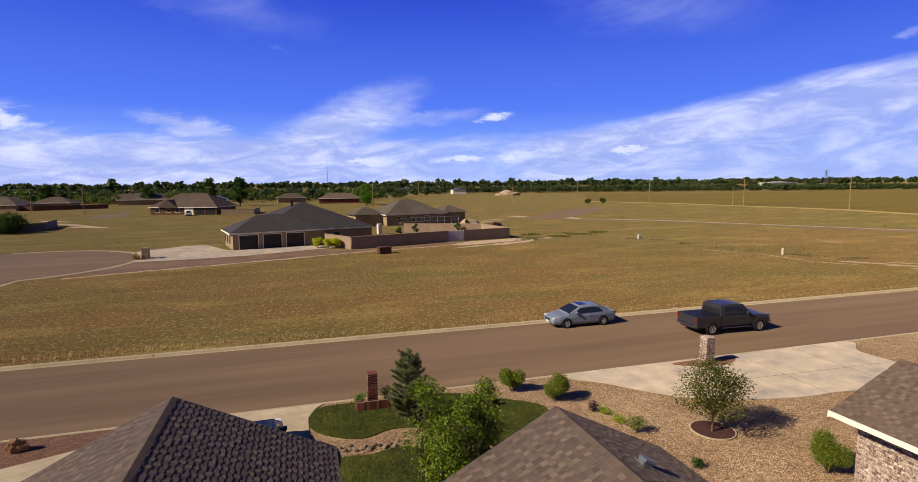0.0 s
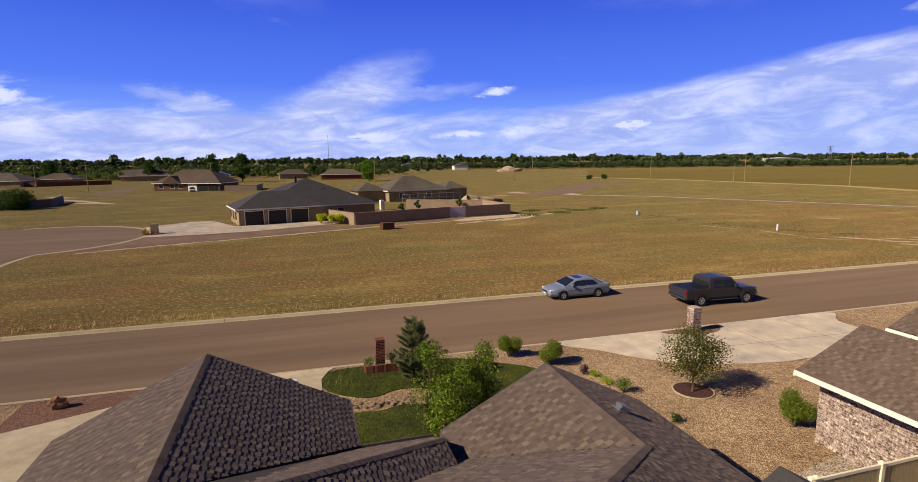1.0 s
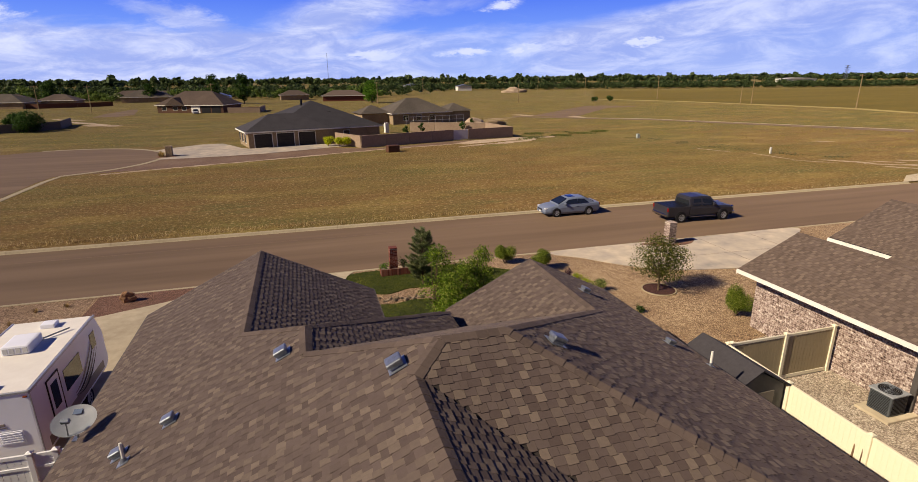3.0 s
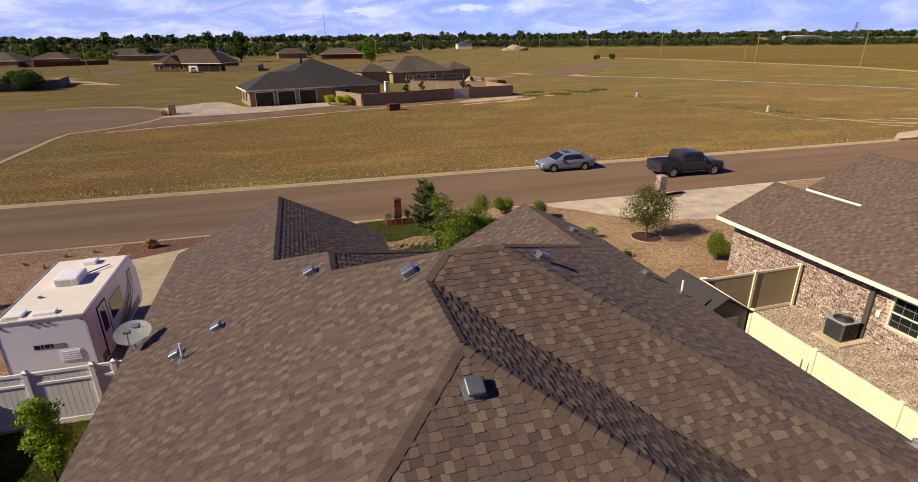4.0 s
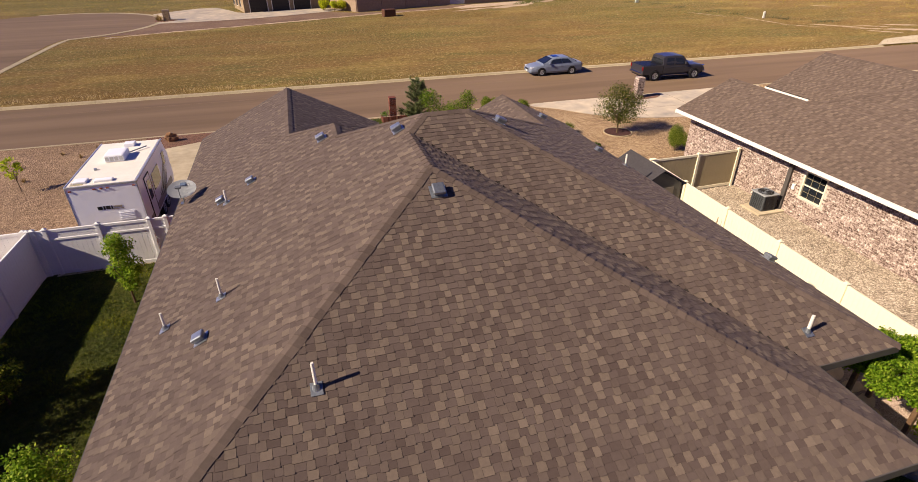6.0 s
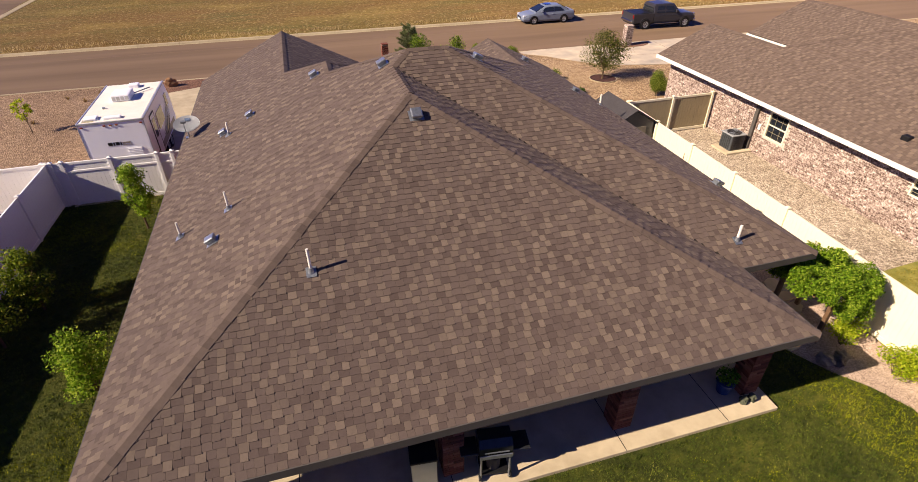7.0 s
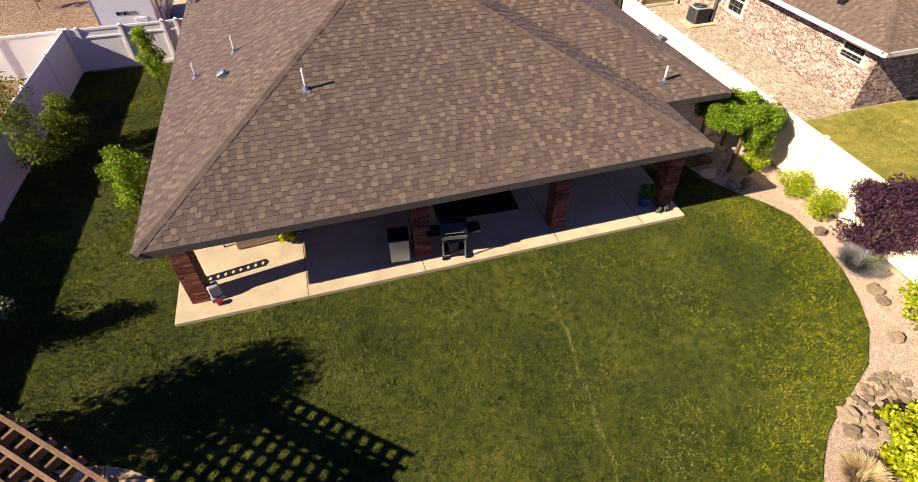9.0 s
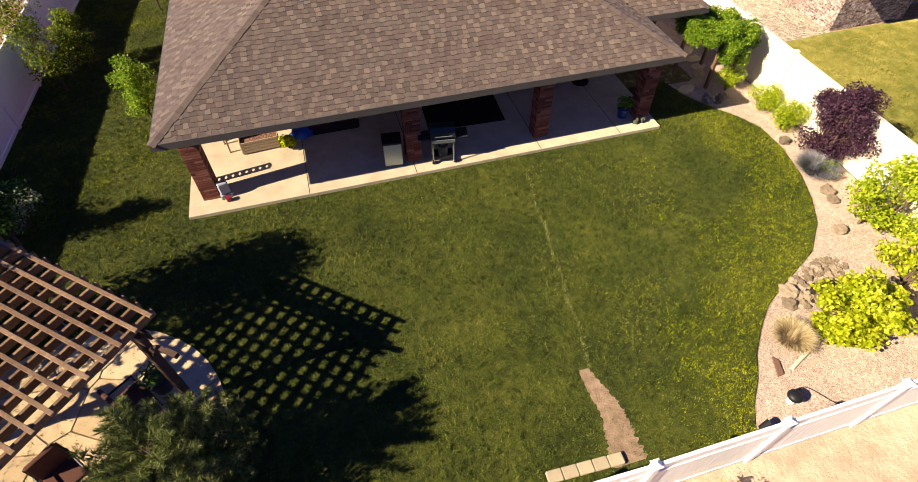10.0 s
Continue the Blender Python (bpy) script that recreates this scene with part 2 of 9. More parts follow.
def grassland(name):
    """Dry grassland: brown and olive drifts, straw patches, thin streaks and a fine speckle of tufts."""
    m = bpy.data.materials.new(name)
    m.use_nodes = True
    n, l = m.node_tree.nodes, m.node_tree.links
    b = n["Principled BSDF"]
    tc = n.new("ShaderNodeTexCoord")

    def noise_at(scale, detail, stretch=(1, 1, 1), lo=0.3, hi=0.7, turn=0.0):
        mp, t, r = n.new("ShaderNodeMapping"), n.new("ShaderNodeTexNoise"), n.new("ShaderNodeMapRange")
        mp.inputs["Scale"].default_value = stretch
        mp.inputs["Rotation"].default_value = (0, 0, radians(turn))
        t.inputs["Scale"].default_value, t.inputs["Detail"].default_value, t.inputs["Roughness"].default_value = scale, detail, 0.62
        r.inputs[1].default_value, r.inputs[2].default_value = lo, hi
        l.new(tc.outputs["Object"], mp.inputs[0]), l.new(mp.outputs[0], t.inputs["Vector"]), l.new(t.outputs[0], r.inputs[0])
        return r.outputs[0]

    def blend(f, a, c, mode="MIX", amount=None):
        x = n.new("ShaderNodeMix")
        x.data_type, x.blend_type = "RGBA", mode
        for s, v in ((0, f), (6, a), (7, c)):
            if isinstance(v, str):
                x.inputs[s].default_value = rgb(v)
            elif isinstance(v, float):
                x.inputs[s].default_value = v
            else:
                l.new(v, x.inputs[s])
        return x.outputs[2]

    def times(a, k):
        x = n.new("ShaderNodeMath")
        x.operation = "MULTIPLY"
        l.new(a, x.inputs[0])
        x.inputs[1].default_value = k
        return x.outputs[0]

    # the lot by the street is browner, the open land beyond more olive
    sp, lot = n.new("ShaderNodeSeparateXYZ"), n.new("ShaderNodeMapRange")
    l.new(tc.outputs["Object"], sp.inputs[0]), l.new(sp.outputs[1], lot.inputs[0])
    lot.inputs[1].default_value, lot.inputs[2].default_value = 55.0, 120.0
    mixed = n.new("ShaderNodeMath")
    mixed.operation, mixed.use_clamp = "MULTIPLY_ADD", True
    l.new(lot.outputs[0], mixed.inputs[0])
    mixed.inputs[1].default_value = 0.55
    drift = noise_at(0.028, 5.0, (1, 1.8, 1), 0.42, 0.64)
    l.new(drift, mixed.inputs[2])
    drift = mixed.outputs[0]
    col = blend(drift, "775d37", "625e2f")
    col = blend(times(noise_at(0.13, 6.0, (0.6, 1.5, 1), 0.5, 0.72), 0.75), col, "9f8d4f")
    col = blend(times(noise_at(0.2, 6.0, (0.5, 1.6, 1), 0.5, 0.68, 12), 0.75), col, "5c5c32")
    col = blend(times(noise_at(0.5, 5.0, (0.12, 1.6, 1), 0.5, 0.75, -4), 0.45), col, "9a7850")
    col = blend(times(noise_at(1.9, 9.0, (1, 1, 1), 0.46, 0.64), 0.85), col, "67552f")
    col = blend(times(noise_at(3.4, 9.0, (1, 1, 1), 0.53, 0.68), 0.85), col, "b8a270")
    l.new(col, b.inputs["Base Color"])
    b.inputs["Roughness"].default_value, b.inputs["Specular IOR Level"].default_value, b.inputs["Diffuse Roughness"].default_value = 1.0, 0.15, 0.5
    bp = n.new("ShaderNodeBump")
    bp.inputs["Strength"].default_value, bp.inputs["Distance"].default_value = 0.8, 0.07
    l.new(noise_at(5.0, 6.0), bp.inputs["Height"])
    l.new(bp.outputs[0], b.inputs["Normal"])
    return m


FIELD = grassland("dry_grassland")
CROP = surface("green_crop", ["584c12", "665816", "76641e"], scale=0.9, rough=1.0, bump=0.5, bump_scale=8, coarse=0.05, stretch=(0.2, 1, 1), dist=0.06)
GRAVEL = surface("tan_gravel", ["524030", "82694f", "a58b6c", "ceb794"], scale=3, rough=0.95, bump=1.0, cells=24, dist=0.04)
# the tan gravel again, its colour lightened for brighter exposure in the side yard
GRAVEL_LIGHTENED = surface("lightened_river_gravel", ["54493e", "897b6b", "ad9f8d", "d6cab8"], scale=3, rough=0.95, bump=1.0, cells=24, dist=0.03)
GRAVEL_BROWN = surface("brown_gravel", ["52402f", "7a634e", "977e65", "bca387"], scale=3, rough=0.95, bump=1.0, cells=22, dist=0.03)
MULCH = surface("red_brown_gravel", ["4b352b", "66493b", "7a5a4a", "8c6d5b"], scale=3, rough=0.95, bump=1.0, cells=24, dist=0.025)
BED = surface("fine_pink_gravel", ["76655a", "968375", "ae998a", "c6b3a4"], scale=4, rough=0.95, bump=0.8, cells=42, dist=0.015)
SAND = surface("dusty_dirt", ["8f7c69", "ae9a84", "c4b09a"], scale=2.6, rough=1.0, bump=0.9, bump_scale=14, dist=0.04, coarse=0.2)
BARE_SOIL = surface("trodden_soil", ["6a5743", "8a7560", "a8937b"], scale=7, rough=1.0, bump=0.9, bump_scale=22, dist=0.03)
FAR_GRAVEL = surface("mauve_brown_gravel", ["5d493c", "715a4a", "84705e"], scale=3, rough=1.0, bump=0.6, bump_scale=18, dist=0.02)
BARE = surface("bare_soil", ["7d6a50", "927e62", "a08c6d"], scale=3, rough=1.0, bump=0.6, bump_scale=18, dist=0.02)
LAWN = surface("lawn_soil_and_thatch", ["262c0b", "363d11", "4b5019", "625f24"], scale=5, rough=1.0, bump=1.0, bump_scale=26, coarse=0.09, dist=0.05)
LAWN_DRY = surface("patchy_lawn_thatch", ["4e5420", "6a6c2c", "8a8440", "a89c5c"], scale=2.2, rough=1.0, bump=1.0, bump_scale=26, coarse=0.12, dist=0.05)
VINYL = surface("white_vinyl", ["dcdcdd", "e9e9ea"], scale=2, rough=0.4, bump=0.02, spec=0.4)
VINYL_CREAM = surface("cream_vinyl", ["e0d8bc", "ebe4cb"], scale=2, rough=0.4, bump=0.02, spec=0.4)
VINYL_TAN = surface("tan_vinyl", ["948769", "a19476"], scale=2, rough=0.45, bump=0.02, spec=0.4)
STEEL = surface("galvanised_steel", ["767c84", "8d939b", "a2a8b0"], scale=8, rough=0.42, bump=0.05, metal=0.75)
PVC = surface("white_pipe", ["d9d6cf", "e6e3dc"], scale=4, rough=0.45, bump=0.02)
STUCCO_WALL = surface("tan_block_wall", ["8b7766", "9a8673", "a6927e"], scale=4, rough=0.95, bump=0.4, bump_scale=40)
BARK = surface("bark", ["4a3c30", "62513f", "776351"], scale=14, rough=0.95, bump=0.8, stretch=(1, 1, 0.25), dist=0.02)
TIMBER = surface("weathered_brown_timber", ["4e3a2a", "6c543e", "8e755a"], scale=6, rough=0.8, bump=0.3, stretch=(3, 3, 3), bump_scale=40, rand=0.3)
# the same brown timber, darkened for the shade beneath the slats
TIMBER_SHADED = surface("shaded_brown_timber", ["30221b", "443228", "584338"], scale=6, rough=0.8, bump=0.3, bump_scale=40, rand=0.3)
STONE = surface("field_stone", ["584d42", "726453", "8c7d69", "a4957f"], scale=6, rough=0.9, bump=0.5, bump_scale=30, rand=0.5)
FLAG = surface("flagstone", ["a8926f", "c2ab86", "d4bf9c"], scale=4, rough=0.85, bump=0.3, bump_scale=30, rand=0.5)
BLACK = surface("black_plastic", ["141416", "1c1c1f"], scale=8, rough=0.5, bump=0.05)
RUBBER = surface("tyre_rubber", ["17171a", "202022"], scale=20, rough=0.85, bump=0.2)
DARK_GLASS = glass("dark_glass", (0.012, 0.016, 0.022, 1))
POLE_WOOD = surface("pole_timber", ["8a7656", "a08c6a"], scale=3, rough=0.9, bump=0.2)
ROCK = surface("brown_rock", ["6a4c38", "8a684c", "a88664"], scale=5, rough=0.9, bump=0.7, bump_scale=16, dist=0.05)

# ---- building helpers ----
def from_bm(name, bm, material, smooth=False):
    me = bpy.data.meshes.new(name)
    bmesh.ops.recalc_face_normals(bm, faces=bm.faces)
    bm.to_mesh(me)
    bm.free()
    for m in (material if isinstance(material, (list, tuple)) else [material]):
        me.materials.append(m)
    if smooth:
        me.polygons.foreach_set("use_smooth", [True] * len(me.polygons))
    return me


def part(name, bm, material, parent=None, label="", smooth=False):
    """One mesh object under a thing, in the thing's own coordinates."""
    ob = new(name, from_bm(name, bm, material, smooth))
    ob.parent = parent
    return tagged(ob, label)


def raw(name, verts, faces, material, parent=None, label="", kind="", smooth=False):
    me = bpy.data.meshes.new(name)
    me.from_pydata([tuple(v) for v in verts], [], [tuple(f) for f in faces])
    me.materials.append(material)
    if smooth:
        me.polygons.foreach_set("use_smooth", [True] * len(me.polygons))
    me.update()
    ob = new(name, me)
    ob.parent = parent
    return tagged(ob, label, kind=kind)


def piece(name, me, parent, m):
    ob = new(name, me)
    ob.parent = parent
    ob.matrix_basis = m
    return ob


def thing(name, m, label, category, group="", kind=""):
    ob = new(name)
    ob.empty_display_size = 0.2
    ob.matrix_basis = m
    return tagged(ob, label, category, group, kind)


def bx(bm, x0, y0, z0, x1, y1, z1, bevel=0.0, seg=1):
    vs = [bm.verts.new((x, y, z)) for z in (z0, z1) for y in (y0, y1) for x in (x0, x1)]
    fs = [bm.faces.new([vs[i] for i in f]) for f in ((0, 2, 3, 1), (4, 5, 7, 6), (0, 1, 5, 4), (2, 6, 7, 3), (0, 4, 6, 2), (1, 3, 7, 5))]
    if bevel:
        es = list({e for f in fs for e in f.edges})
        bmesh.ops.bevel(bm, geom=es, offset=bevel, segments=seg, affect="EDGES", profile=0.6)
    return vs


def cyl(bm, p0, p1, r0, r1=None, n=12, caps=True):
    r1 = r0 if r1 is None else r1
    p0, p1 = Vector(p0), Vector(p1)
    q = (p1 - p0).to_track_quat("Z", "Y").to_matrix()
    a = [bm.verts.new(p0 + q @ Vector((r0 * math.cos(k * math.tau / n), r0 * math.sin(k * math.tau / n), 0))) for k in range(n)]
    b = [bm.verts.new(p1 + q @ Vector((r1 * math.cos(k * math.tau / n), r1 * math.sin(k * math.tau / n), 0))) for k in range(n)]
    for k in range(n):
        bm.faces.new((a[k], a[(k + 1) % n], b[(k + 1) % n], b[k]))
    if caps:
        bm.faces.new(a[::-1]), bm.faces.new(b)
    return a + b


def prism(bm, pts, z0, z1):
    lo, hi = [bm.verts.new((x, y, z0)) for x, y in pts], [bm.verts.new((x, y, z1)) for x, y in pts]
    bm.faces.new(lo[::-1]), bm.faces.new(hi)
    for i in range(len(pts)):
        j = (i + 1) % len(pts)
        bm.faces.new((lo[i], lo[j], hi[j], hi[i]))


def profile_x(bm, pts, y0, y1, inset=0.0):
    """A closed outline in x and z, drawn through y."""
    a, b = [bm.verts.new((x, y0, z)) for x, z in pts], [bm.verts.new((x, y1, z)) for x, z in pts]
    bm.faces.new(a), bm.faces.new(b[::-1])
    for i in range(len(pts)):
        j = (i + 1) % len(pts)
        bm.faces.new((a[j], a[i], b[i], b[j]))


def blob(bm, c, r, seed, n=2, rough=0.25):
    """An uneven stone or clump."""
    res = bmesh.ops.create_icosphere(bm, subdivisions=n, radius=1.0)
    for v in res["verts"]:
        d = v.co.normalized()
        k = 1 + rough * noise.noise(d * 1.7 + Vector((seed * 3.1, seed, 0))) * 1.6
        v.co = Vector((c[0] + d.x * r[0] * k, c[1] + d.y * r[1] * k, c[2] + d.z * r[2] * k))


def smooth_ring(pts, steps=6):
    """A closed smooth curve through the points."""
    out, n = [], len(pts)
    for i in range(n):
        p0, p1, p2, p3 = (Vector((*pts[(i + k) % n], 0)) for k in (-1, 0, 1, 2))
        for s in range(steps):
            t = s / steps
            v = 0.5 * (2 * p1 + (p2 - p0) * t + (2 * p0 - 5 * p1 + 4 * p2 - p3) * t * t + (3 * p1 - p0 - 3 * p2 + p3) * t ** 3)
            out.append((v.x, v.y))
    return out


def inside(x, y, pts):
    r, j = False, len(pts) - 1
    for i in range(len(pts)):
        if (pts[i][1] > y) != (pts[j][1] > y) and x < (pts[j][0] - pts[i][0]) * (y - pts[i][1]) / (pts[j][1] - pts[i][1]) + pts[i][0]:
            r = not r
        j = i
    return r


def sheet(name, pts, z, material, label, category, thick=0.03):
    """A flat piece of the setting with its own edge."""
    bm = bmesh.new()
    prism(bm, pts, z - thick, z)
    ob = new(name, from_bm(name, bm, material))
    return tagged(ob, label, category, kind="structure")

# ---- ground, road, paving ----
SLOPE = -0.014


def y_near(x):
    return 23.68 + SLOPE * x


def y_far(x):
    return 34.05 + SLOPE * x


def build_ground():
    xs = [-2600, -400, -120, -60, -30, 0, 30, 60, 120, 400, 2600]
    lines = [lambda x: -2600, lambda x: -60, lambda x: y_near(x) - 0.02, lambda x: y_near(x), lambda x: y_far(x), lambda x: y_far(x) + 0.02,
             lambda x: y_far(x) + 60, lambda x: y_far(x) + 300, lambda x: 2600]
    zs = [0, 0, 0, -0.14, -0.14, 0, 0, 0, 0]
    verts = [(x, f(x), z) for f, z in zip(lines, zs) for x in xs]
    n = len(xs)
    faces = [(j * n + i, j * n + i + 1, (j + 1) * n + i + 1, (j + 1) * n + i) for j in range(len(lines) - 1) for i in range(n - 1)]
    ob = raw("ground", verts, faces, FIELD)
    tagged(ob, "dry brown and olive grassland, flat to the horizon", "ground", kind="structure")


build_ground()


def band(name, x0, x1, a, b, z, material, label, category, n=24, thick=0.05):
    """A strip along the street between two offsets from the near kerb line."""
    bm = bmesh.new()
    xs = [x0 + (x1 - x0) * i / n for i in range(n + 1)]
    prism(bm, [(x, y_near(x) + a) for x in xs] + [(x, y_near(x) + b) for x in reversed(xs)], z - thick, z)
    return tagged(new(name, from_bm(name, bm, material)), label, category, kind="structure")


band("road", -230, 230, 0.35, 10.18, -0.128, ASPHALT, "worn brown-grey asphalt street with faint wheel tracks", "road")

SEAM = surface("pale_asphalt_seam", ["6f5c49", "7a6753"], scale=2, rough=0.95, bump=0.2, stretch=(0.2, 1, 1))
band("road_seam", -230, 230, 7.75, 7.84, -0.124, SEAM, "pale worn seam along the asphalt street", "road seam", thick=0.02)


def build_kerb(name, sign, base, x0, x1):
    """Rolled concrete kerb laid in 3 m lengths, each a piece."""
    root = tagged(new(name), "weathered pale concrete street kerb with gutter", "kerb", kind="structure")
    bm = bmesh.new()
    outline = [(0.0, -0.15), (0.0, 0.015), (0.16, 0.02), (0.24, 0.0), (0.32, -0.095), (0.46, -0.118), (0.46, -0.15)]
    a = [bm.verts.new((-1.49, sign * y, z)) for y, z in outline]
    b = [bm.verts.new((1.49, sign * y, z)) for y, z in outline]
    bm.faces.new(a), bm.faces.new(b)
    for i in range(len(outline)):
        j = (i + 1) % len(outline)
        bm.faces.new((a[i], a[j], b[j], b[i]))
    me = from_bm("kerb_length", bm, KERB)
    x = x0
    while x < x1:
        piece("kerb_length", me, root, pose(x, base(x), 0, 0, 0, math.degrees(math.atan(SLOPE))))
        x += 3.0
    return root


build_kerb("kerb_near", 1, lambda x: y_near(x) - 0.06, -118, 120)
build_kerb("kerb_far", -1, lambda x: y_far(x) + 0.06, -118, 58)

# front yards
sheet("gravel_west", [(-60, -40), (-12.2, -40), (-12.2, y_near(-12.2) - 0.1), (-60, y_near(-60) - 0.1)], 0.008, GRAVEL_BROWN, "brown crushed gravel lot beside the street", "gravel")
sheet("gravel_front", [(-12.2, -1), (11.75, -1), (11.4, -4.45), (70, -4.45), (70, y_near(70) - 0.1), (-12.2, y_near(-12.2) - 0.1)], 0.012, GRAVEL, "tan river gravel yard between the houses", "gravel")
sheet("gravel_side", [(11.4, -4.4), (16.8, -4.4), (16.8, 10.5), (11.55, 9.6)], 0.017, GRAVEL_LIGHTENED, "river gravel strip beside the next house, coloured lighter for bright exposure", "gravel")
sheet("gravel_red", [(-12.1, 20.6), (-12.05, y_near(-12) - 0.1), (-4.6, y_near(-4.6) - 0.1), (-4.6, 20)], 0.02, MULCH, "red-brown crushed gravel strip along the kerb", "gravel")
sheet("driveway", [(-12.0, 8.0), (-6.9, 8.0), (-6.9, 14), (0.05, 14), (0.05, 22.3), (0.4, 23.2), (0.75, y_near(0.75) - 0.07), (-5.2, y_near(-5.2) - 0.07), (-8.5, 22.05), (-11.8, 20.85), (-12.0, 20.6)],
      0.045, CONCRETE, "smooth pale concrete driveway and trailer pad", "driveway", 0.06)
sheet("driveway_neighbour", smooth_ring([(13.1, y_near(13.1) - 0.07), (14.3, 21.7), (15.4, 20.4), (16.6, 19.25), (18.0, 18.45), (19.8, 17.92), (22.1, 17.5), (24.5, 17.4), (28.5, 16.6), (30.6, 19.0), (30.7, 21.5), (31.6, y_near(31.6) - 0.07), (22, y_near(22) - 0.07)], 5),
      0.05, CONCRETE_PALE, "pale stained concrete driveway with a curved edge", "driveway", 0.06)
sheet("apron", [(57.0, y_far(57) + 0.03), (120, y_far(120) + 0.03), (120, y_far(120) + 3), (66, y_far(66) + 3.4), (61, y_far(61) + 2.6)], 0.03, CONCRETE, "pale concrete corner apron by the street", "pavement")

FRONT_LAWN = smooth_ring([(0.3, 20.9), (0.15, 22.4), (0.9, 23.25), (4.2, 23.1), (6.6, 22.95), (8.7, 21.6), (10.1, 20.1), (9.0, 17.6), (6.8, 17.6), (5.0, 19.6), (3.4, 20.2), (1.9, 19.75)], 6)
FRONT_LAWN_2 = smooth_ring([(0.9, 15.0), (0.9, 18.2), (2.2, 18.4), (3.6, 18.6), (5.2, 17.3), (5.2, 13.0), (3.2, 12.2), (1.2, 12.4)], 5)
BACK_LAWN = ([(7.1, -7.5), (7.1, -5.3), (8.5, -5.3), (8.8, -6.3), (9.3, -7.2)] + [(9.75, -7.75), (10.12, -8.55), (10.1, -9.6), (9.82, -10.79), (9.42, -11.7), (8.94, -12.49), (8.1, -13.3), (7.3, -13.7), (6.64, -14.02), (5.95, -14.4), (5.42, -14.86),
             (4.9, -15.4), (4.53, -15.94), (4.1, -16.4), (3.64, -17.1)] + [(-13.2, -17.1), (-12.4, 8.2), (-7.0, 8.2), (-7.0, -7.5)])
sheet("front_lawn", FRONT_LAWN, 0.05, LAWN, "clipped green front lawn island with a curved edge", "lawn", 0.06)
sheet("front_lawn_strip", FRONT_LAWN_2, 0.05, LAWN, "green lawn beside the entry walk", "lawn", 0.06)
sheet("front_bed_east", [(4.5, 23.3), (13.0, 23.3), (12.3, 21.3), (11.5, 19.4), (11.3, 16.5), (11.1, 11.5), (4.5, 11.5)], 0.022, GRAVEL_BROWN, "fine brown gravel round the broom shrubs", "garden bed", 0.03)
sheet("front_bed", smooth_ring([(0.1, 20.5), (1.5, 19.5), (3.2, 19.9), (5.2, 19.2), (6.6, 17.4), (6.4, 16), (5.4, 17.5), (3.6, 18.8), (1.0, 18.4), (0.1, 18.6)], 5), 0.03, GRAVEL_BROWN, "brown gravel bed with a dry stone creek", "garden bed")
sheet("back_lawn", BACK_LAWN, 0.03, LAWN, "clipped green back lawn with a worn track", "lawn", 0.05)
sheet("back_bed", [(7.0, -5.5), (7.0, -7.6), (3.0, -17.2), (11.05, -17.2), (11.7, 4), (9.6, 4), (9.6, -5.5)], 0.016, BED, "fine pinkish gravel planting bed along the fence", "garden bed", 0.03)
sheet("lawn_neighbour", [(11.46, -4.35), (16.75, -4.05), (40, -4.1), (40, -17.2), (11.07, -17.2)], 0.02, LAWN_DRY, "patchy green and straw back lawn of the next lot", "lawn", 0.03)
sheet("alley", [(-40, -40), (60, -40), (60, -17.22), (-40, -17.22)], 0.03, SAND, "pale dusty dirt lane behind the rear fence", "dirt lane")


def drive_joints():
    root = tagged(new("driveway_joint"), "dark tooled joint in the concrete driveway", "joint", kind="structure")
    for (ax, ay), (bx_, by) in (((16.6, 20.3), (30.9, 19.6)), ((19.2, 18.3), (18.9, 23.0)), ((23.4, 17.4), (23.6, 23.0)), ((27.3, 16.6), (27.7, 22.9))):
        d = Vector((bx_ - ax, by - ay, 0))
        bm = bmesh.new()
        bx(bm, 0, -0.012, 0.045, d.length, 0.012, 0.0525)
        ob = part("joint", bm, MORTAR_DARK, root)
        ob.matrix_basis = pose(ax, ay, 0, 0, 0, math.degrees(math.atan2(d.y, d.x)))


drive_joints()

# ---- the house ----
EAVE = 2.62
PITCH = 0.5


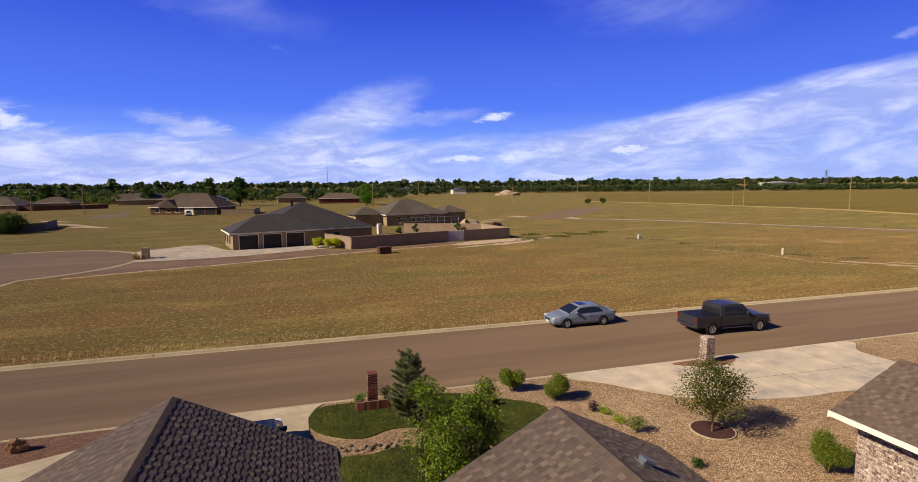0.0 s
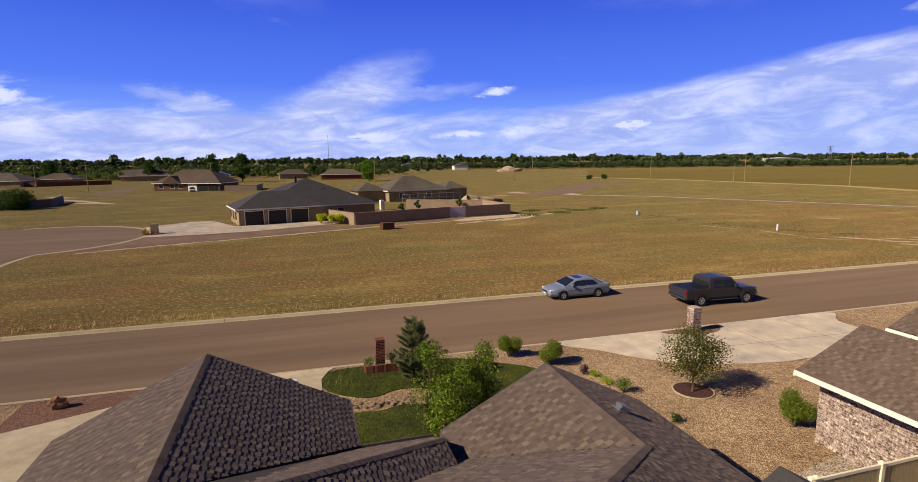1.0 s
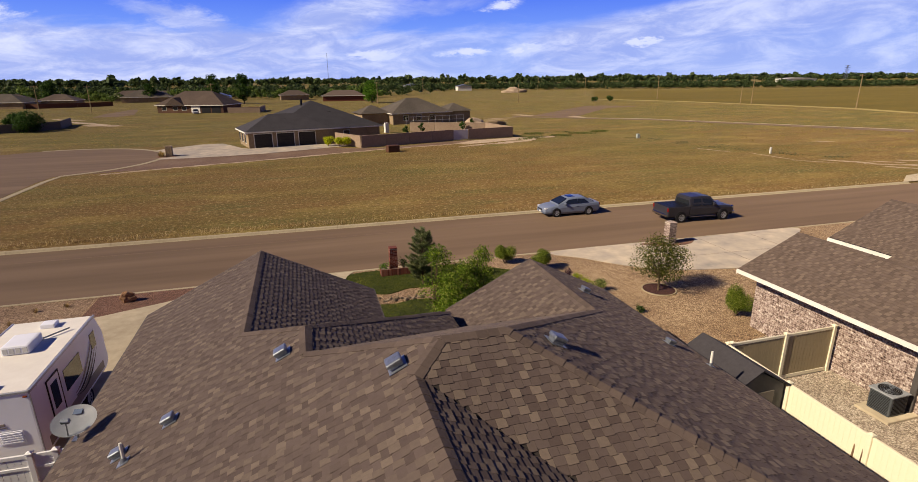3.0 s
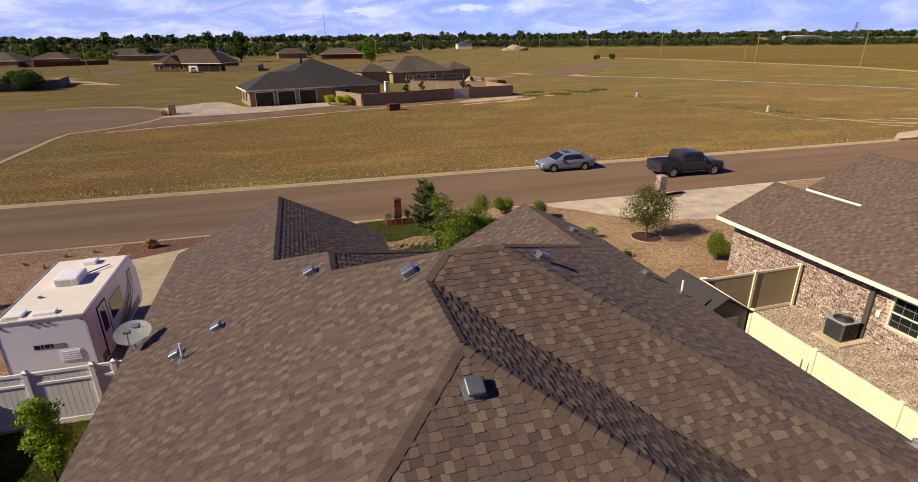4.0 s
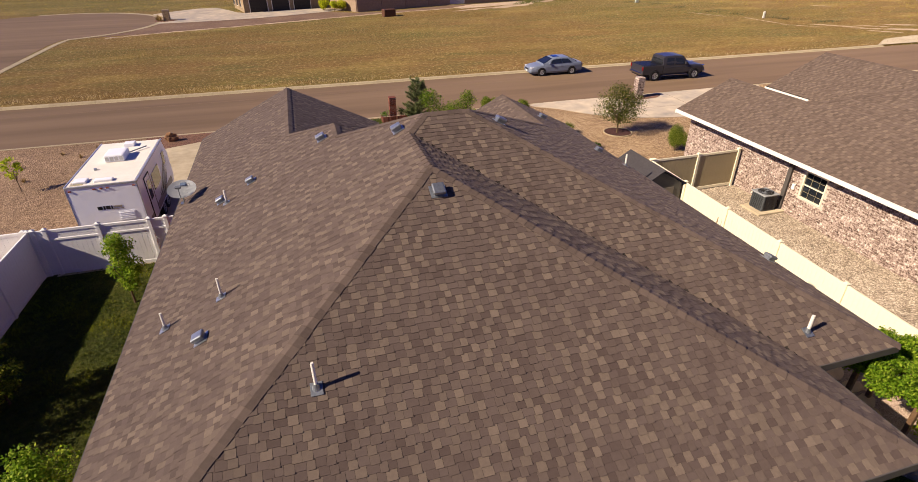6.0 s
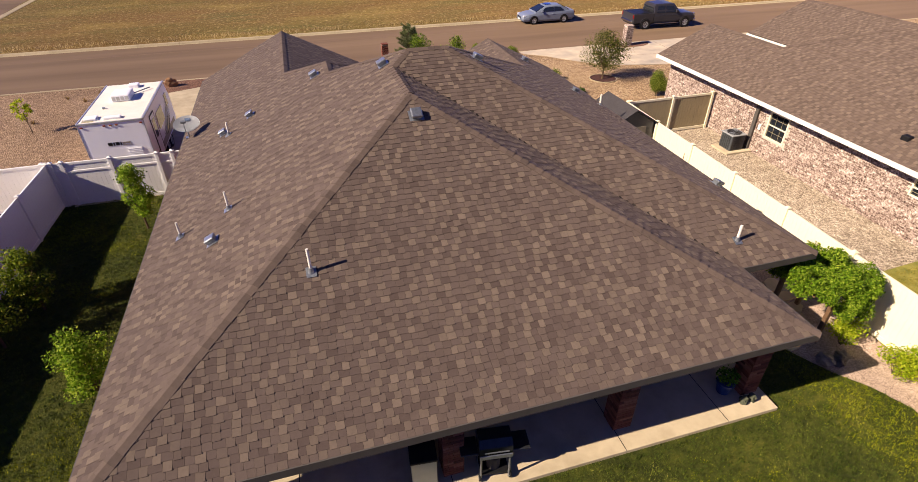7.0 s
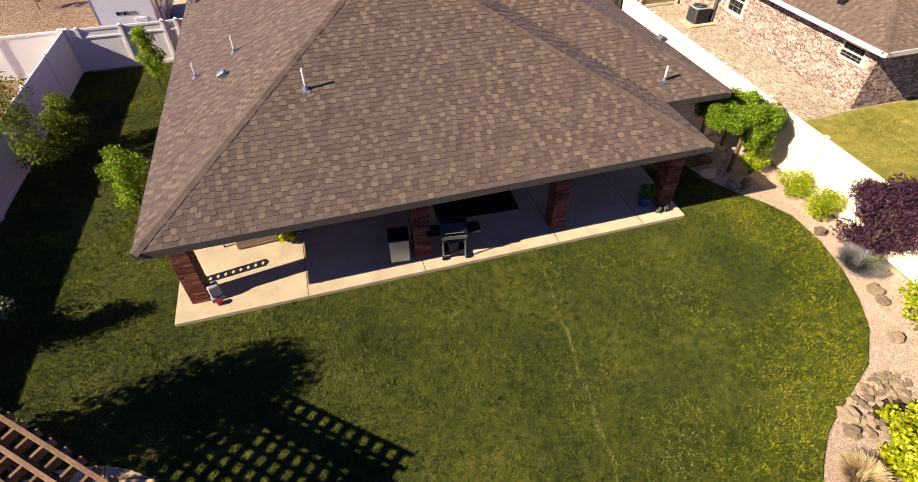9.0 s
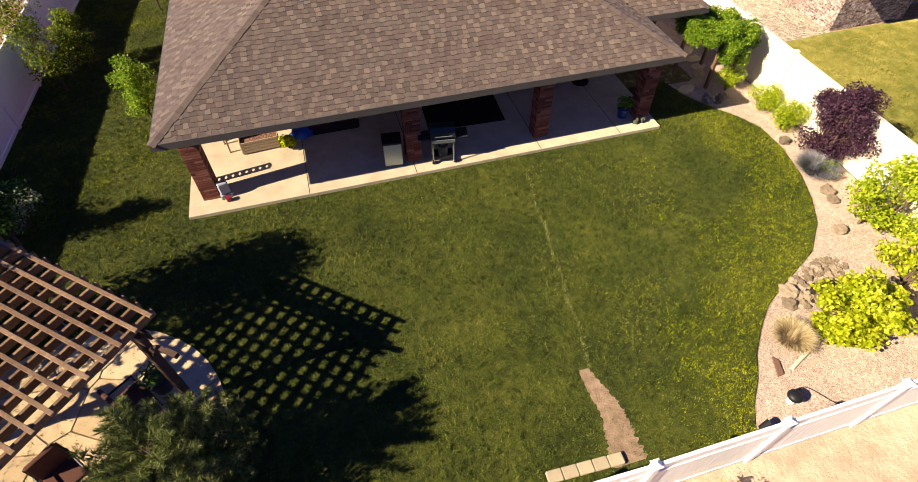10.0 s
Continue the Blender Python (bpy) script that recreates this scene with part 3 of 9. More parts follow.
def shingle_rows(poly, origin, u, v, expose=0.143, width=0.165, seed=1, lap=0.017):
    """Tabs that cover a plane polygon. poly: plane points; u runs along the eave, v up the slope.
    Gives a list of tabs, each with its corner points: lower left, lower right, upper right, upper left, and its thickness."""
    rnd = random.Random(seed)
    origin, u, v = Vector(origin), Vector(u).normalized(), Vector(v).normalized()
    q = [((Vector(p) - origin).dot(u), (Vector(p) - origin).dot(v)) for p in poly]

    def cuts(level):
        out = []
        for i in range(len(q)):
            (a, b), (c, d) = q[i], q[(i + 1) % len(q)]
            if (b > level) != (d > level):
                out.append(a + (c - a) * (level - b) / (d - b))
        return sorted(out)

    thick = False
    tabs, row, top = [], 0, max(b for _, b in q)
    base = min(b for _, b in q)
    while base + row * expose < top - 0.02:
        v0, v1 = base + row * expose, min(base + (row + 1) * expose + 0.012, top)
        c0, c1 = cuts(v0 + 0.002), cuts(v1 - 0.002)
        if len(c0) == len(c1):
            for k in range(0, len(c0) - 1, 2):
                a0, b0, a1, b1 = c0[k], c0[k + 1], c1[k], c1[k + 1]
                x = min(a0, a1) - rnd.uniform(0, width)
                while x < max(b0, b1):
                    thick = not thick if rnd.random() < 0.9 else thick
                    w = width * (rnd.uniform(0.75, 1.1) if thick else rnd.uniform(0.8, 1.3))
                    s0, e0, s1, e1 = max(x, a0), min(x + w - 0.004, b0), max(x, a1), min(x + w - 0.004, b1)
                    vb = v0 - (0.021 if thick and row else 0.0)
                    if e0 > s0 - 0.001 and e1 > s1 - 0.001 and (e0 - s0) + (e1 - s1) > 0.02:
                        tabs.append(((s0, vb), (max(e0, s0), vb), (max(e1, s1), v1), (s1, v1), lap * (rnd.uniform(0.92, 1.02) if thick else rnd.uniform(0.5, 0.6)), thick))
                    x += w
        row += 1
    return tabs, origin, u, v


def lay_shingles(house_roof, planes, material, name="shingle", singles=None, expose=0.143, width=0.165):
    """Lays all planes: the tabs inside the box `singles` (x0, x1, y0, y1) as pieces, the rest joined."""
    verts, faces, tones, count = [], [], [], 0
    for i, (poly, along, up) in enumerate(planes):
        tabs, o, u, v = shingle_rows(poly, poly[0], along, up, expose, width, seed=i + 3)
        nrm = u.cross(v)
        if nrm.z < 0:
            nrm = -nrm
        for ll, lr, ur, ul, t, thick in tabs:
            p = [o + u * a + v * b for a, b in (ll, lr, ur, ul)]
            vs = [p[0] + nrm * (t + 0.004), p[1] + nrm * (t + 0.004), p[2] + nrm * 0.004, p[3] + nrm * 0.004, p[0], p[1]]
            fs = [(0, 1, 2, 3), (4, 5, 1, 0), (4, 0, 3), (5, 2, 1)]
            c = (p[0] + p[2]) / 2
            if singles and count < 300 and singles[0] < c.x < singles[1] and singles[2] < c.y < singles[3] and i == singles[4]:
                raw(name, vs, fs, material[thick], house_roof)
                count += 1
            else:
                n = len(verts)
                verts += vs
                faces += [tuple(n + k for k in f) for f in fs]
                tones += [int(thick)] * len(fs)
    field = raw("shingle_field", verts, faces, material[0], house_roof, "overlapping brown laminated asphalt shingles", kind="stuff")
    field.data.materials.append(material[1])
    field.data.polygons.foreach_set("material_index", tones)
    return field


def lay_caps(house_roof, lines, material, step=0.2):
    """Folded cap shingles along ridges and hips. lines: lower end, upper end and the two slopes' normals."""
    rnd = random.Random(5)
    for i, (a, b, n1, n2) in enumerate(lines):
        a, b = Vector(a), Vector(b)
        d = (b - a).normalized()
        n1, n2 = Vector(n1).normalized(), Vector(n2).normalized()
        s1, s2 = d.cross(n1).normalized(), d.cross(n2).normalized()
        up = (n1 + n2).normalized()
        if s1.dot(n2) > 0:
            s1 = -s1
        if s2.dot(n1) > 0:
            s2 = -s2
        k, length = 0.0, (b - a).length
        while k < length - 0.02:
            e = min(k + step + 0.05, length)
            w = 0.14 * rnd.uniform(0.92, 1.05)
            lift = 0.03 * rnd.uniform(0.9, 1.15)
            p, q = a + d * k, a + d * e
            raw("ridge_cap", [p + up * lift, p + s1 * w + n1 * (lift - 0.004), p + s2 * w + n2 * (lift - 0.004), q + up * 0.014, q + s1 * w + n1 * 0.016, q + s2 * w + n2 * 0.016,
                              p, p + s1 * w + n1 * 0.005, p + s2 * w + n2 * 0.005],
                [(0, 1, 4, 3), (0, 3, 5, 2), (6, 7, 1, 0), (6, 0, 2, 8), (7, 8, 6), (1, 7, 4), (2, 5, 8)], material, house_roof)
            k += step


def slab_under(parent, name, planes, material, depth=0.06):
    """The roof boards: every plane with a thickness."""
    verts, faces = [], []
    for poly, along, up in planes:
        n = len(verts)
        k = len(poly)
        verts += [Vector(p) - Vector((0, 0, 0.004)) for p in poly] + [Vector(p) - Vector((0, 0, depth)) for p in poly]
        faces.append(tuple(range(n, n + k)))
        faces.append(tuple(range(n + 2 * k - 1, n + k - 1, -1)))
        for i in range(k):
            j = (i + 1) % k
            faces.append((n + i, n + k + i, n + k + j, n + j))
    return raw(name, verts, faces, material, parent)


def brick_wall(parent, p0, p1, z0, z1, material, mortar, thick=0.12, openings=(), singles=0, seed=2, bl=0.2, bh=0.067, gap=0.011, outward=1, name="wall"):
    """A brick-faced wall from p0 to p1 with real openings (along0, along1, z0, z1). Bricks stand proud of the mortar."""
    p0, p1 = Vector((*p0, 0)), Vector((*p1, 0))
    d = (p1 - p0)
    length = d.length
    d.normalize()
    out = Vector((d.y, -d.x, 0)) * outward
    bm = bmesh.new()
    xs = sorted({0.0, length, *[o[k] for o in openings for k in (0, 1)]})
    zs = sorted({z0, z1, *[o[k] for o in openings for k in (2, 3)]})
    for i in range(len(xs) - 1):
        for j in range(len(zs) - 1):
            cx, cz = (xs[i] + xs[i + 1]) / 2, (zs[j] + zs[j + 1]) / 2
            if any(o[0] < cx < o[1] and o[2] < cz < o[3] for o in openings):
                continue
            c = [p0 + d * a + out * b for a, b in ((xs[i], 0), (xs[i + 1], 0), (xs[i + 1], -thick), (xs[i], -thick))]
            prism(bm, [(v.x, v.y) for v in c], zs[j], zs[j + 1])
    wall = part(name, bm, mortar, parent)
    rnd = random.Random(seed)
    verts, faces, row, made = [], [], 0, 0
    pitch_h, pitch_l = bh + gap, bl + gap
    while z0 + (row + 1) * pitch_h <= z1 + 0.02:
        zb = z0 + row * pitch_h
        x = -pitch_l / 2 * (row % 2)
        while x < length:
            a, b = max(0.0, x), min(length, x + bl)
            if b - a > 0.03 and not any(o[0] - 0.005 < b and a < o[1] + 0.005 and o[2] - 0.005 < zb + bh and zb < o[3] + 0.005 for o in openings):
                f = rnd.uniform(0.006, 0.012)
                q = [p0 + d * s + out * t for s, t in ((a, 0.0), (b, 0.0), (b, f), (a, f))]
                vs = [Vector((v.x, v.y, z)) for z in (zb, zb + bh) for v in q]
                fs = [(3, 2, 6, 7), (0, 3, 7, 4), (2, 1, 5, 6), (7, 6, 5, 4), (0, 1, 2, 3)]
                if made < singles:
                    raw("brick", vs, fs, material, wall)
                    made += 1
                else:
                    n = len(verts)
                    verts += vs
                    faces += [tuple(n + k for k in g) for g in fs]
            x += pitch_l
        row += 1
    if verts:
        raw("brickwork", verts, faces, material, wall, kind="stuff")
    return wall


def gutter_board(bm, a, b, out, drop=0.19, t=0.03, z=0.0):
    """A fascia board under a roof edge from a to b."""
    a, b, o = Vector(a), Vector(b), Vector((*out, 0)).normalized() * t
    vs = [bm.verts.new(p) for p in (a, b, b + o, a + o)]
    lo = [bm.verts.new(p.co - Vector((0, 0, drop))) for p in vs]
    bm.faces.new(vs), bm.faces.new(lo[::-1])
    for i in range(4):
        j = (i + 1) % 4
        bm.faces.new((vs[i], lo[i], lo[j], vs[j]))


# roof corners, all slopes 6 in 12
WX, SY, SEX, NOTCH, EX = -7.22, -7.72, 7.0, -5.36, 9.30
E0 = EAVE
SPAN = (SEX - WX) / 2
A = (WX + SPAN, SY + SPAN, E0 + PITCH * SPAN)
B = (A[0], NOTCH + SPAN, A[2])
hz = 3.84
C = (WX + 2 * hz, NOTCH + 2 * hz, E0 + hz)
D = (EX - 2 * hz, NOTCH + 2 * hz, E0 + hz)
GX = -3.25
GZ = E0 + PITCH * (GX - WX)
GN = 14.2
P1 = (GX, 7.42, GZ)
X2 = -1.76
Z2 = E0 + PITCH * (X2 - WX)
P2 = (X2, 5.78, Z2)
P3 = (X2, C[1] + (C[0] - X2), Z2)
GE = 2 * GX - WX
RW = 2.95
RX = (RW + EX) / 2
RZ = E0 + PITCH * (EX - RX)
RN = 11.5
R2 = (RX, C[1] + 2 * (C[2] - RZ), RZ)
X2E = 2.72
Z2E = Z2 - PITCH * (X2E - X2)
W_UP, E_UP, S_UP, N_UP = (2, 0, 1), (-2, 0, 1), (0, 2, 1), (0, -2, 1)
n_eave_y = C[1] + 2 * hz
g_valley = P1[1] + (GE - GX)
HOUSE_PLANES = [
    # great west slope
    ([(WX, SY, E0), A, B, C, P3, P2, P1, (GX, GN, GZ), (WX, GN, E0)], (0, 1, 0), W_UP),
    # south slope over the patio
    ([(WX, SY, E0), (SEX, SY, E0), A], (1, 0, 0), S_UP),
    # east side of the patio wing
    ([(SEX, SY, E0), (SEX, NOTCH, E0), B, A], (0, 1, 0), E_UP),
    # second south slope
    ([(SEX, NOTCH, E0), (EX, NOTCH, E0), D, C, B], (1, 0, 0), S_UP),
    # east slope
    ([(EX, NOTCH, E0), (EX, RN, E0), (RX, RN, RZ), R2, D], (0, 1, 0), E_UP),
    # north slope between the wings
    ([(1.0, n_eave_y, E0), (RW, n_eave_y, E0), R2, D, C, P3], (1, 0, 0), N_UP),
    # west side of the east front gable
    ([(RW, n_eave_y, E0), (RW, RN, E0), (RX, RN, RZ), R2], (0, 1, 0), W_UP),
    # entry roof, east side and north side
    ([(X2E, P3[1] + (X2E - X2), Z2E), (X2E, P2[1] + (X2E - X2), Z2E), P2, P3], (0, 1, 0), E_UP),
    ([(X2E, P2[1] + 2 * (Z2 - E0), E0), (GE, P2[1] + 2 * (Z2 - E0), E0), P1, P2, (X2E, P2[1] + (X2E - X2), Z2E)], (1, 0, 0), N_UP),
    # east side of the garage gable
    ([(GE, g_valley, E0), (GE, GN, E0), (GX, GN, GZ), P1], (0, 1, 0), E_UP),
]
NW_, NE_, NS_, NN_ = (-1, 0, 2), (1, 0, 2), (0, -1, 2), (0, 1, 2)


def build_house():
    house = thing("house", pose(0, 0, 0), "single-storey brick house with a brown shingled hip and gable roof", "house")
    roof = slab_under(house, "roof", HOUSE_PLANES, DECK)
    tagged(roof, "brown laminated shingle roof with many hips")
    lay_shingles(roof, HOUSE_PLANES, SHINGLE, singles=(-4.0, 3.2, -7.8, -6.6, 1))
    lay_caps(roof, [((WX, SY, E0), A, NW_, NS_), ((SEX, SY, E0), A, NE_, NS_), (A, B, NW_, NE_), (B, C, NW_, NS_), (C, D, NS_, NN_), ((EX, NOTCH, E0), D, NE_, NS_),
                    (P3, C, NW_, NN_), (P2, P3, NW_, NE_), (P1, P2, NW_, NN_), ((GX, GN, GZ), P1, NW_, NE_), (R2, D, NE_, NN_), ((RX, RN, RZ), R2, NW_, NE_),
                    ((X2E, P2[1] + (X2E - X2), Z2E), P2, NE_, NN_)], CAP)
    edges = [((WX, SY, E0), (WX, GN, E0), (-1, 0)), ((WX, SY, E0), (SEX, SY, E0), (0, -1)), ((SEX, SY, E0), (SEX, NOTCH, E0), (1, 0)), ((SEX, NOTCH, E0), (EX, NOTCH, E0), (0, -1)),
             ((EX, NOTCH, E0), (EX, RN, E0), (1, 0)), ((WX, GN, E0), (GX, GN, GZ), (0, 1)), ((GX, GN, GZ), (GE, GN, E0), (0, 1)), ((GE, GN, E0), (GE, g_valley, E0), (1, 0)),
             ((RW, RN, E0), (RX, RN, RZ), (0, 1)), ((RX, RN, RZ), (EX, RN, E0), (0, 1)), ((RW, RN, E0), (RW, n_eave_y, E0), (-1, 0)), ((GE, g_valley, E0), (X2E, g_valley, E0), (0, 1))]
    for a, b, o in edges:
        bm = bmesh.new()
        up = Vector((0, 0, 0.012))
        gutter_board(bm, Vector(a) + up, Vector(b) + up, o)
        part("fascia", bm, FASCIA, house, "dark grey-brown painted eave board")
    bm = bmesh.new()
    prism(bm, [(WX + 0.05, SY + 0.05), (SEX - 0.05, SY + 0.05), (SEX - 0.05, NOTCH + 0.05), (EX - 0.05, NOTCH + 0.05), (EX - 0.05, RN - 0.05), (RW + 0.05, RN - 0.05), (RW + 0.05, n_eave_y), (X2E, n_eave_y),
               (X2E, g_valley), (GE - 0.05, g_valley), (GE - 0.05, GN - 0.05), (WX + 0.05, GN - 0.05)], E0 - 0.17, E0 - 0.15)
    part("soffit", bm, SOFFIT, house, "grey boarded soffit and patio ceiling")
    top = E0 - 0.17
    # outer walls
    brick_wall(house, (-6.75, -3.4), (8.85, -3.4), 0.1, top, BRICK_RED, MORTAR_DARK, openings=((6.9, 8.7, 0.12, 2.2), (11.6, 13.0, 0.95, 2.1), (1.5, 2.9, 0.95, 2.1)), name="wall_back")
    for nm, p, q in (("wall_west", (-6.75, -3.4), (-6.75, 13.7)), ("wall_east", (8.85, -3.4), (8.85, 11.0)), ("wall_garage_front", (-6.75, 13.7), (0.2, 13.7)),
                     ("wall_garage_side", (0.2, 13.7), (0.2, 9.3)), ("wall_entry", (0.2, 9.3), (3.4, 9.3)), ("wall_wing_side", (3.4, 9.3), (3.4, 11.0)), ("wall_wing_front", (3.4, 11.0), (8.85, 11.0))):
        bm = bmesh.new()
        x0, x1, y0, y1 = min(p[0], q[0]) - 0.06, max(p[0], q[0]) + 0.06, min(p[1], q[1]) - 0.06, max(p[1], q[1]) + 0.06
        bx(bm, x0, y0, 0.0, x1, y1, top)
        part(nm, bm, BRICK_RED, house)
    for (x0, x1, z), y in (((-3.25, 0.65, GZ), GN - 0.5), ((RW + 0.5, EX - 0.5, RZ), RN - 0.5)):
        bm = bmesh.new()
        cxm = (x0 + x1) / 2 if z == RZ else GX
        lo, hi = (WX + 0.5, GE - 0.5) if z == GZ else (RW + 0.5, EX - 0.5)
        v = [bm.verts.new(p) for p in ((lo, y, top), (hi, y, top), (cxm, y, z - 0.2), (lo, y - 0.1, top), (hi, y - 0.1, top), (cxm, y - 0.1, z - 0.2))]
        for f in ((0, 1, 2), (5, 4, 3), (0, 3, 4, 1), (1, 4, 5, 2), (2, 5, 3, 0)):
            bm.faces.new([v[i] for i in f])
        part("gable_wall", bm, BRICK_RED, house)
    # patio openings: glazed door and windows
    for x0, x1, z0, z1, nm in ((0.15, 1.95, 0.12, 2.2, "patio_door"), (4.85, 6.25, 0.95, 2.1, "window"), (-5.25, -3.85, 0.95, 2.1, "window")):
        bm = bmesh.new()
        for a in ((x0, x0 + 0.06, z0, z1), (x1 - 0.06, x1, z0, z1), (x0 + 0.06, x1 - 0.06, z1 - 0.06, z1), (x0 + 0.06, x1 - 0.06, z0, z0 + 0.06), ((x0 + x1) / 2 - 0.03, (x0 + x1) / 2 + 0.03, z0 + 0.06, z1 - 0.06)):
            bx(bm, a[0], -3.44, a[2], a[1], -3.34, a[3])
        win = part(nm, bm, WHITE_PAINT if nm == "window" else FASCIA, house)
        bm = bmesh.new()
        bx(bm, x0 + 0.04, -3.40, z0 + 0.04, x1 - 0.04, -3.385, z1 - 0.04)
        part("pane", bm, DARK_GLASS, win)
    # brick columns of the patio
    for x in (-6.66, -0.88, 3.12, 6.6):
        col = part("column", column_core(x, -6.88, 0.2), MORTAR_DARK, house, "square red brick column")
        bricks_on_column(col, x, -6.88, 0.22, 0.13, top)
    return house


def column_core(x, y, r):
    bm = bmesh.new()
    bx(bm, x - r, y - r, 0.1, x + r, y + r, E0 - 0.17)
    return bm


def bricks_on_column(parent, x, y, r, z0, z1, material=None, cap=False):
    verts, faces, row = [], [], 0
    rnd = random.Random(round(x * 10))
    while z0 + (row + 1) * 0.076 <= z1 + 0.01:
        zb = z0 + row * 0.076
        off = 0.0 if row % 2 else 0.5
        for side in range(4):
            for k in range(2):
                a, b = -r + k * r + (0.0), -r + (k + 1) * r - 0.01
                if off:
                    a, b = (-r, -r * 0.5 - 0.01) if k == 0 else (-r * 0.5, r - 0.01)
                o = rnd.uniform(0.0, 0.006)
                q = [(a, -r + 0.03), (b, -r + 0.03), (b, -r - o), (a, -r - o)]
                ca, sa = math.cos(side * math.pi / 2), math.sin(side * math.pi / 2)
                n = len(verts)
                for z in (zb, zb + 0.065):
                    verts += [(x + px * ca - py * sa, y + px * sa + py * ca, z) for px, py in q]
                faces += [tuple(n + i for i in f) for f in ((3, 2, 6, 7), (0, 3, 7, 4), (2, 1, 5, 6), (7, 6, 5, 4), (0, 1, 2, 3))]
        row += 1
    raw("brickwork", verts, faces, material or BRICK_RED, parent, kind="stuff")


build_house()
sheet("patio_slab", [(-7.27, -7.65), (6.98, -7.65), (6.98, -3.4), (-7.27, -3.4)], 0.13, CONCRETE, "smooth pale concrete covered patio with saw joints", "patio", 0.16)

# ---- plants ----
def np_mesh(name, V, F, material, parent=None, label="", kind=""):
    """A mesh from arrays of corner places and of equal-sided faces."""
    V, F = np.asarray(V, dtype=np.float32), np.asarray(F, dtype=np.int32)
    k = F.shape[1]
    me = bpy.data.meshes.new(name)
    me.vertices.add(len(V))
    me.vertices.foreach_set("co", V.ravel())
    me.loops.add(F.size)
    me.loops.foreach_set("vertex_index", F.ravel())
    me.polygons.add(len(F))
    me.polygons.foreach_set("loop_start", np.arange(0, F.size, k, dtype=np.int32))
    me.polygons.foreach_set("loop_total", np.full(len(F), k, dtype=np.int32))
    me.materials.append(material)
    me.update(calc_edges=True)
    ob = new(name, me)
    ob.parent = parent
    return tagged(ob, label, kind=kind)


def leaf_cloud(name, blobs, count, size, material, parent, seed=1, label="", lift=0.3, ratio=0.55):
    """A crown of small leaves that fill uneven clumps. blobs: centre and radii."""
    g = np.random.default_rng(seed)
    vol = np.array([b[3] * b[4] * b[5] for b in blobs]) ** 0.75
    pick = g.choice(len(blobs), size=count, p=vol / vol.sum())
    b = np.array(blobs)[pick]
    d = g.normal(size=(count, 3))
    d /= np.linalg.norm(d, axis=1)[:, None]
    r = g.uniform(0.15, 1.0, size=(count, 1)) ** 0.45 * g.uniform(0.88, 1.12, size=(count, 1))
    c = b[:, :3] + d * b[:, 3:] * r
    nrm = d * 0.5 + g.normal(size=(count, 3)) * 0.6 + np.array([0, 0, lift])
    nrm /= np.linalg.norm(nrm, axis=1)[:, None]
    t = np.cross(nrm, g.normal(size=(count, 3)))
    t /= np.linalg.norm(t, axis=1)[:, None] + 1e-9
    s = np.cross(nrm, t)
    L = size * g.uniform(0.6, 1.35, size=(count, 1))
    V = np.stack([c - t * L, c + s * L * ratio + nrm * L * 0.15, c + t * L, c - s * L * ratio + nrm * L * 0.15], 1).reshape(-1, 3)
    F = np.arange(count * 4).reshape(-1, 4)
    return np_mesh(name, V, F, material, parent, label)


def branchwork(bm, base, tips, r0, seed, bend=0.15):
    """Tapered limbs from a base to the given tips."""
    rnd = random.Random(seed)
    base = Vector(base)
    for tip in tips:
        tip = Vector(tip)
        p, n = base.copy(), 4
        for i in range(1, n + 1):
            q = base.lerp(tip, i / n) + Vector((rnd.uniform(-1, 1), rnd.uniform(-1, 1), rnd.uniform(-0.3, 1))) * bend * (tip - base).length * 0.25 * (i < n)
            cyl(bm, p, q, r0 * (1 - 0.8 * (i - 1) / n), r0 * (1 - 0.8 * i / n), 6, caps=(i == n))
            p = q


def crown_blobs(seed, n, radius, z0, z1, r):
    rnd = random.Random(seed)
    out = []
    for i in range(n):
        a, f = rnd.uniform(0, math.tau), rnd.uniform(0, 1)
        z = z0 + (z1 - z0) * (i + 0.5) / n
        k = math.sin(math.pi * (0.12 + 0.8 * (i + 0.5) / n)) * radius * math.sqrt(f)
        s = r * rnd.uniform(0.7, 1.25)
        out.append((math.cos(a) * k, math.sin(a) * k, z, s, s, s * rnd.uniform(0.65, 1.0)))
    return out


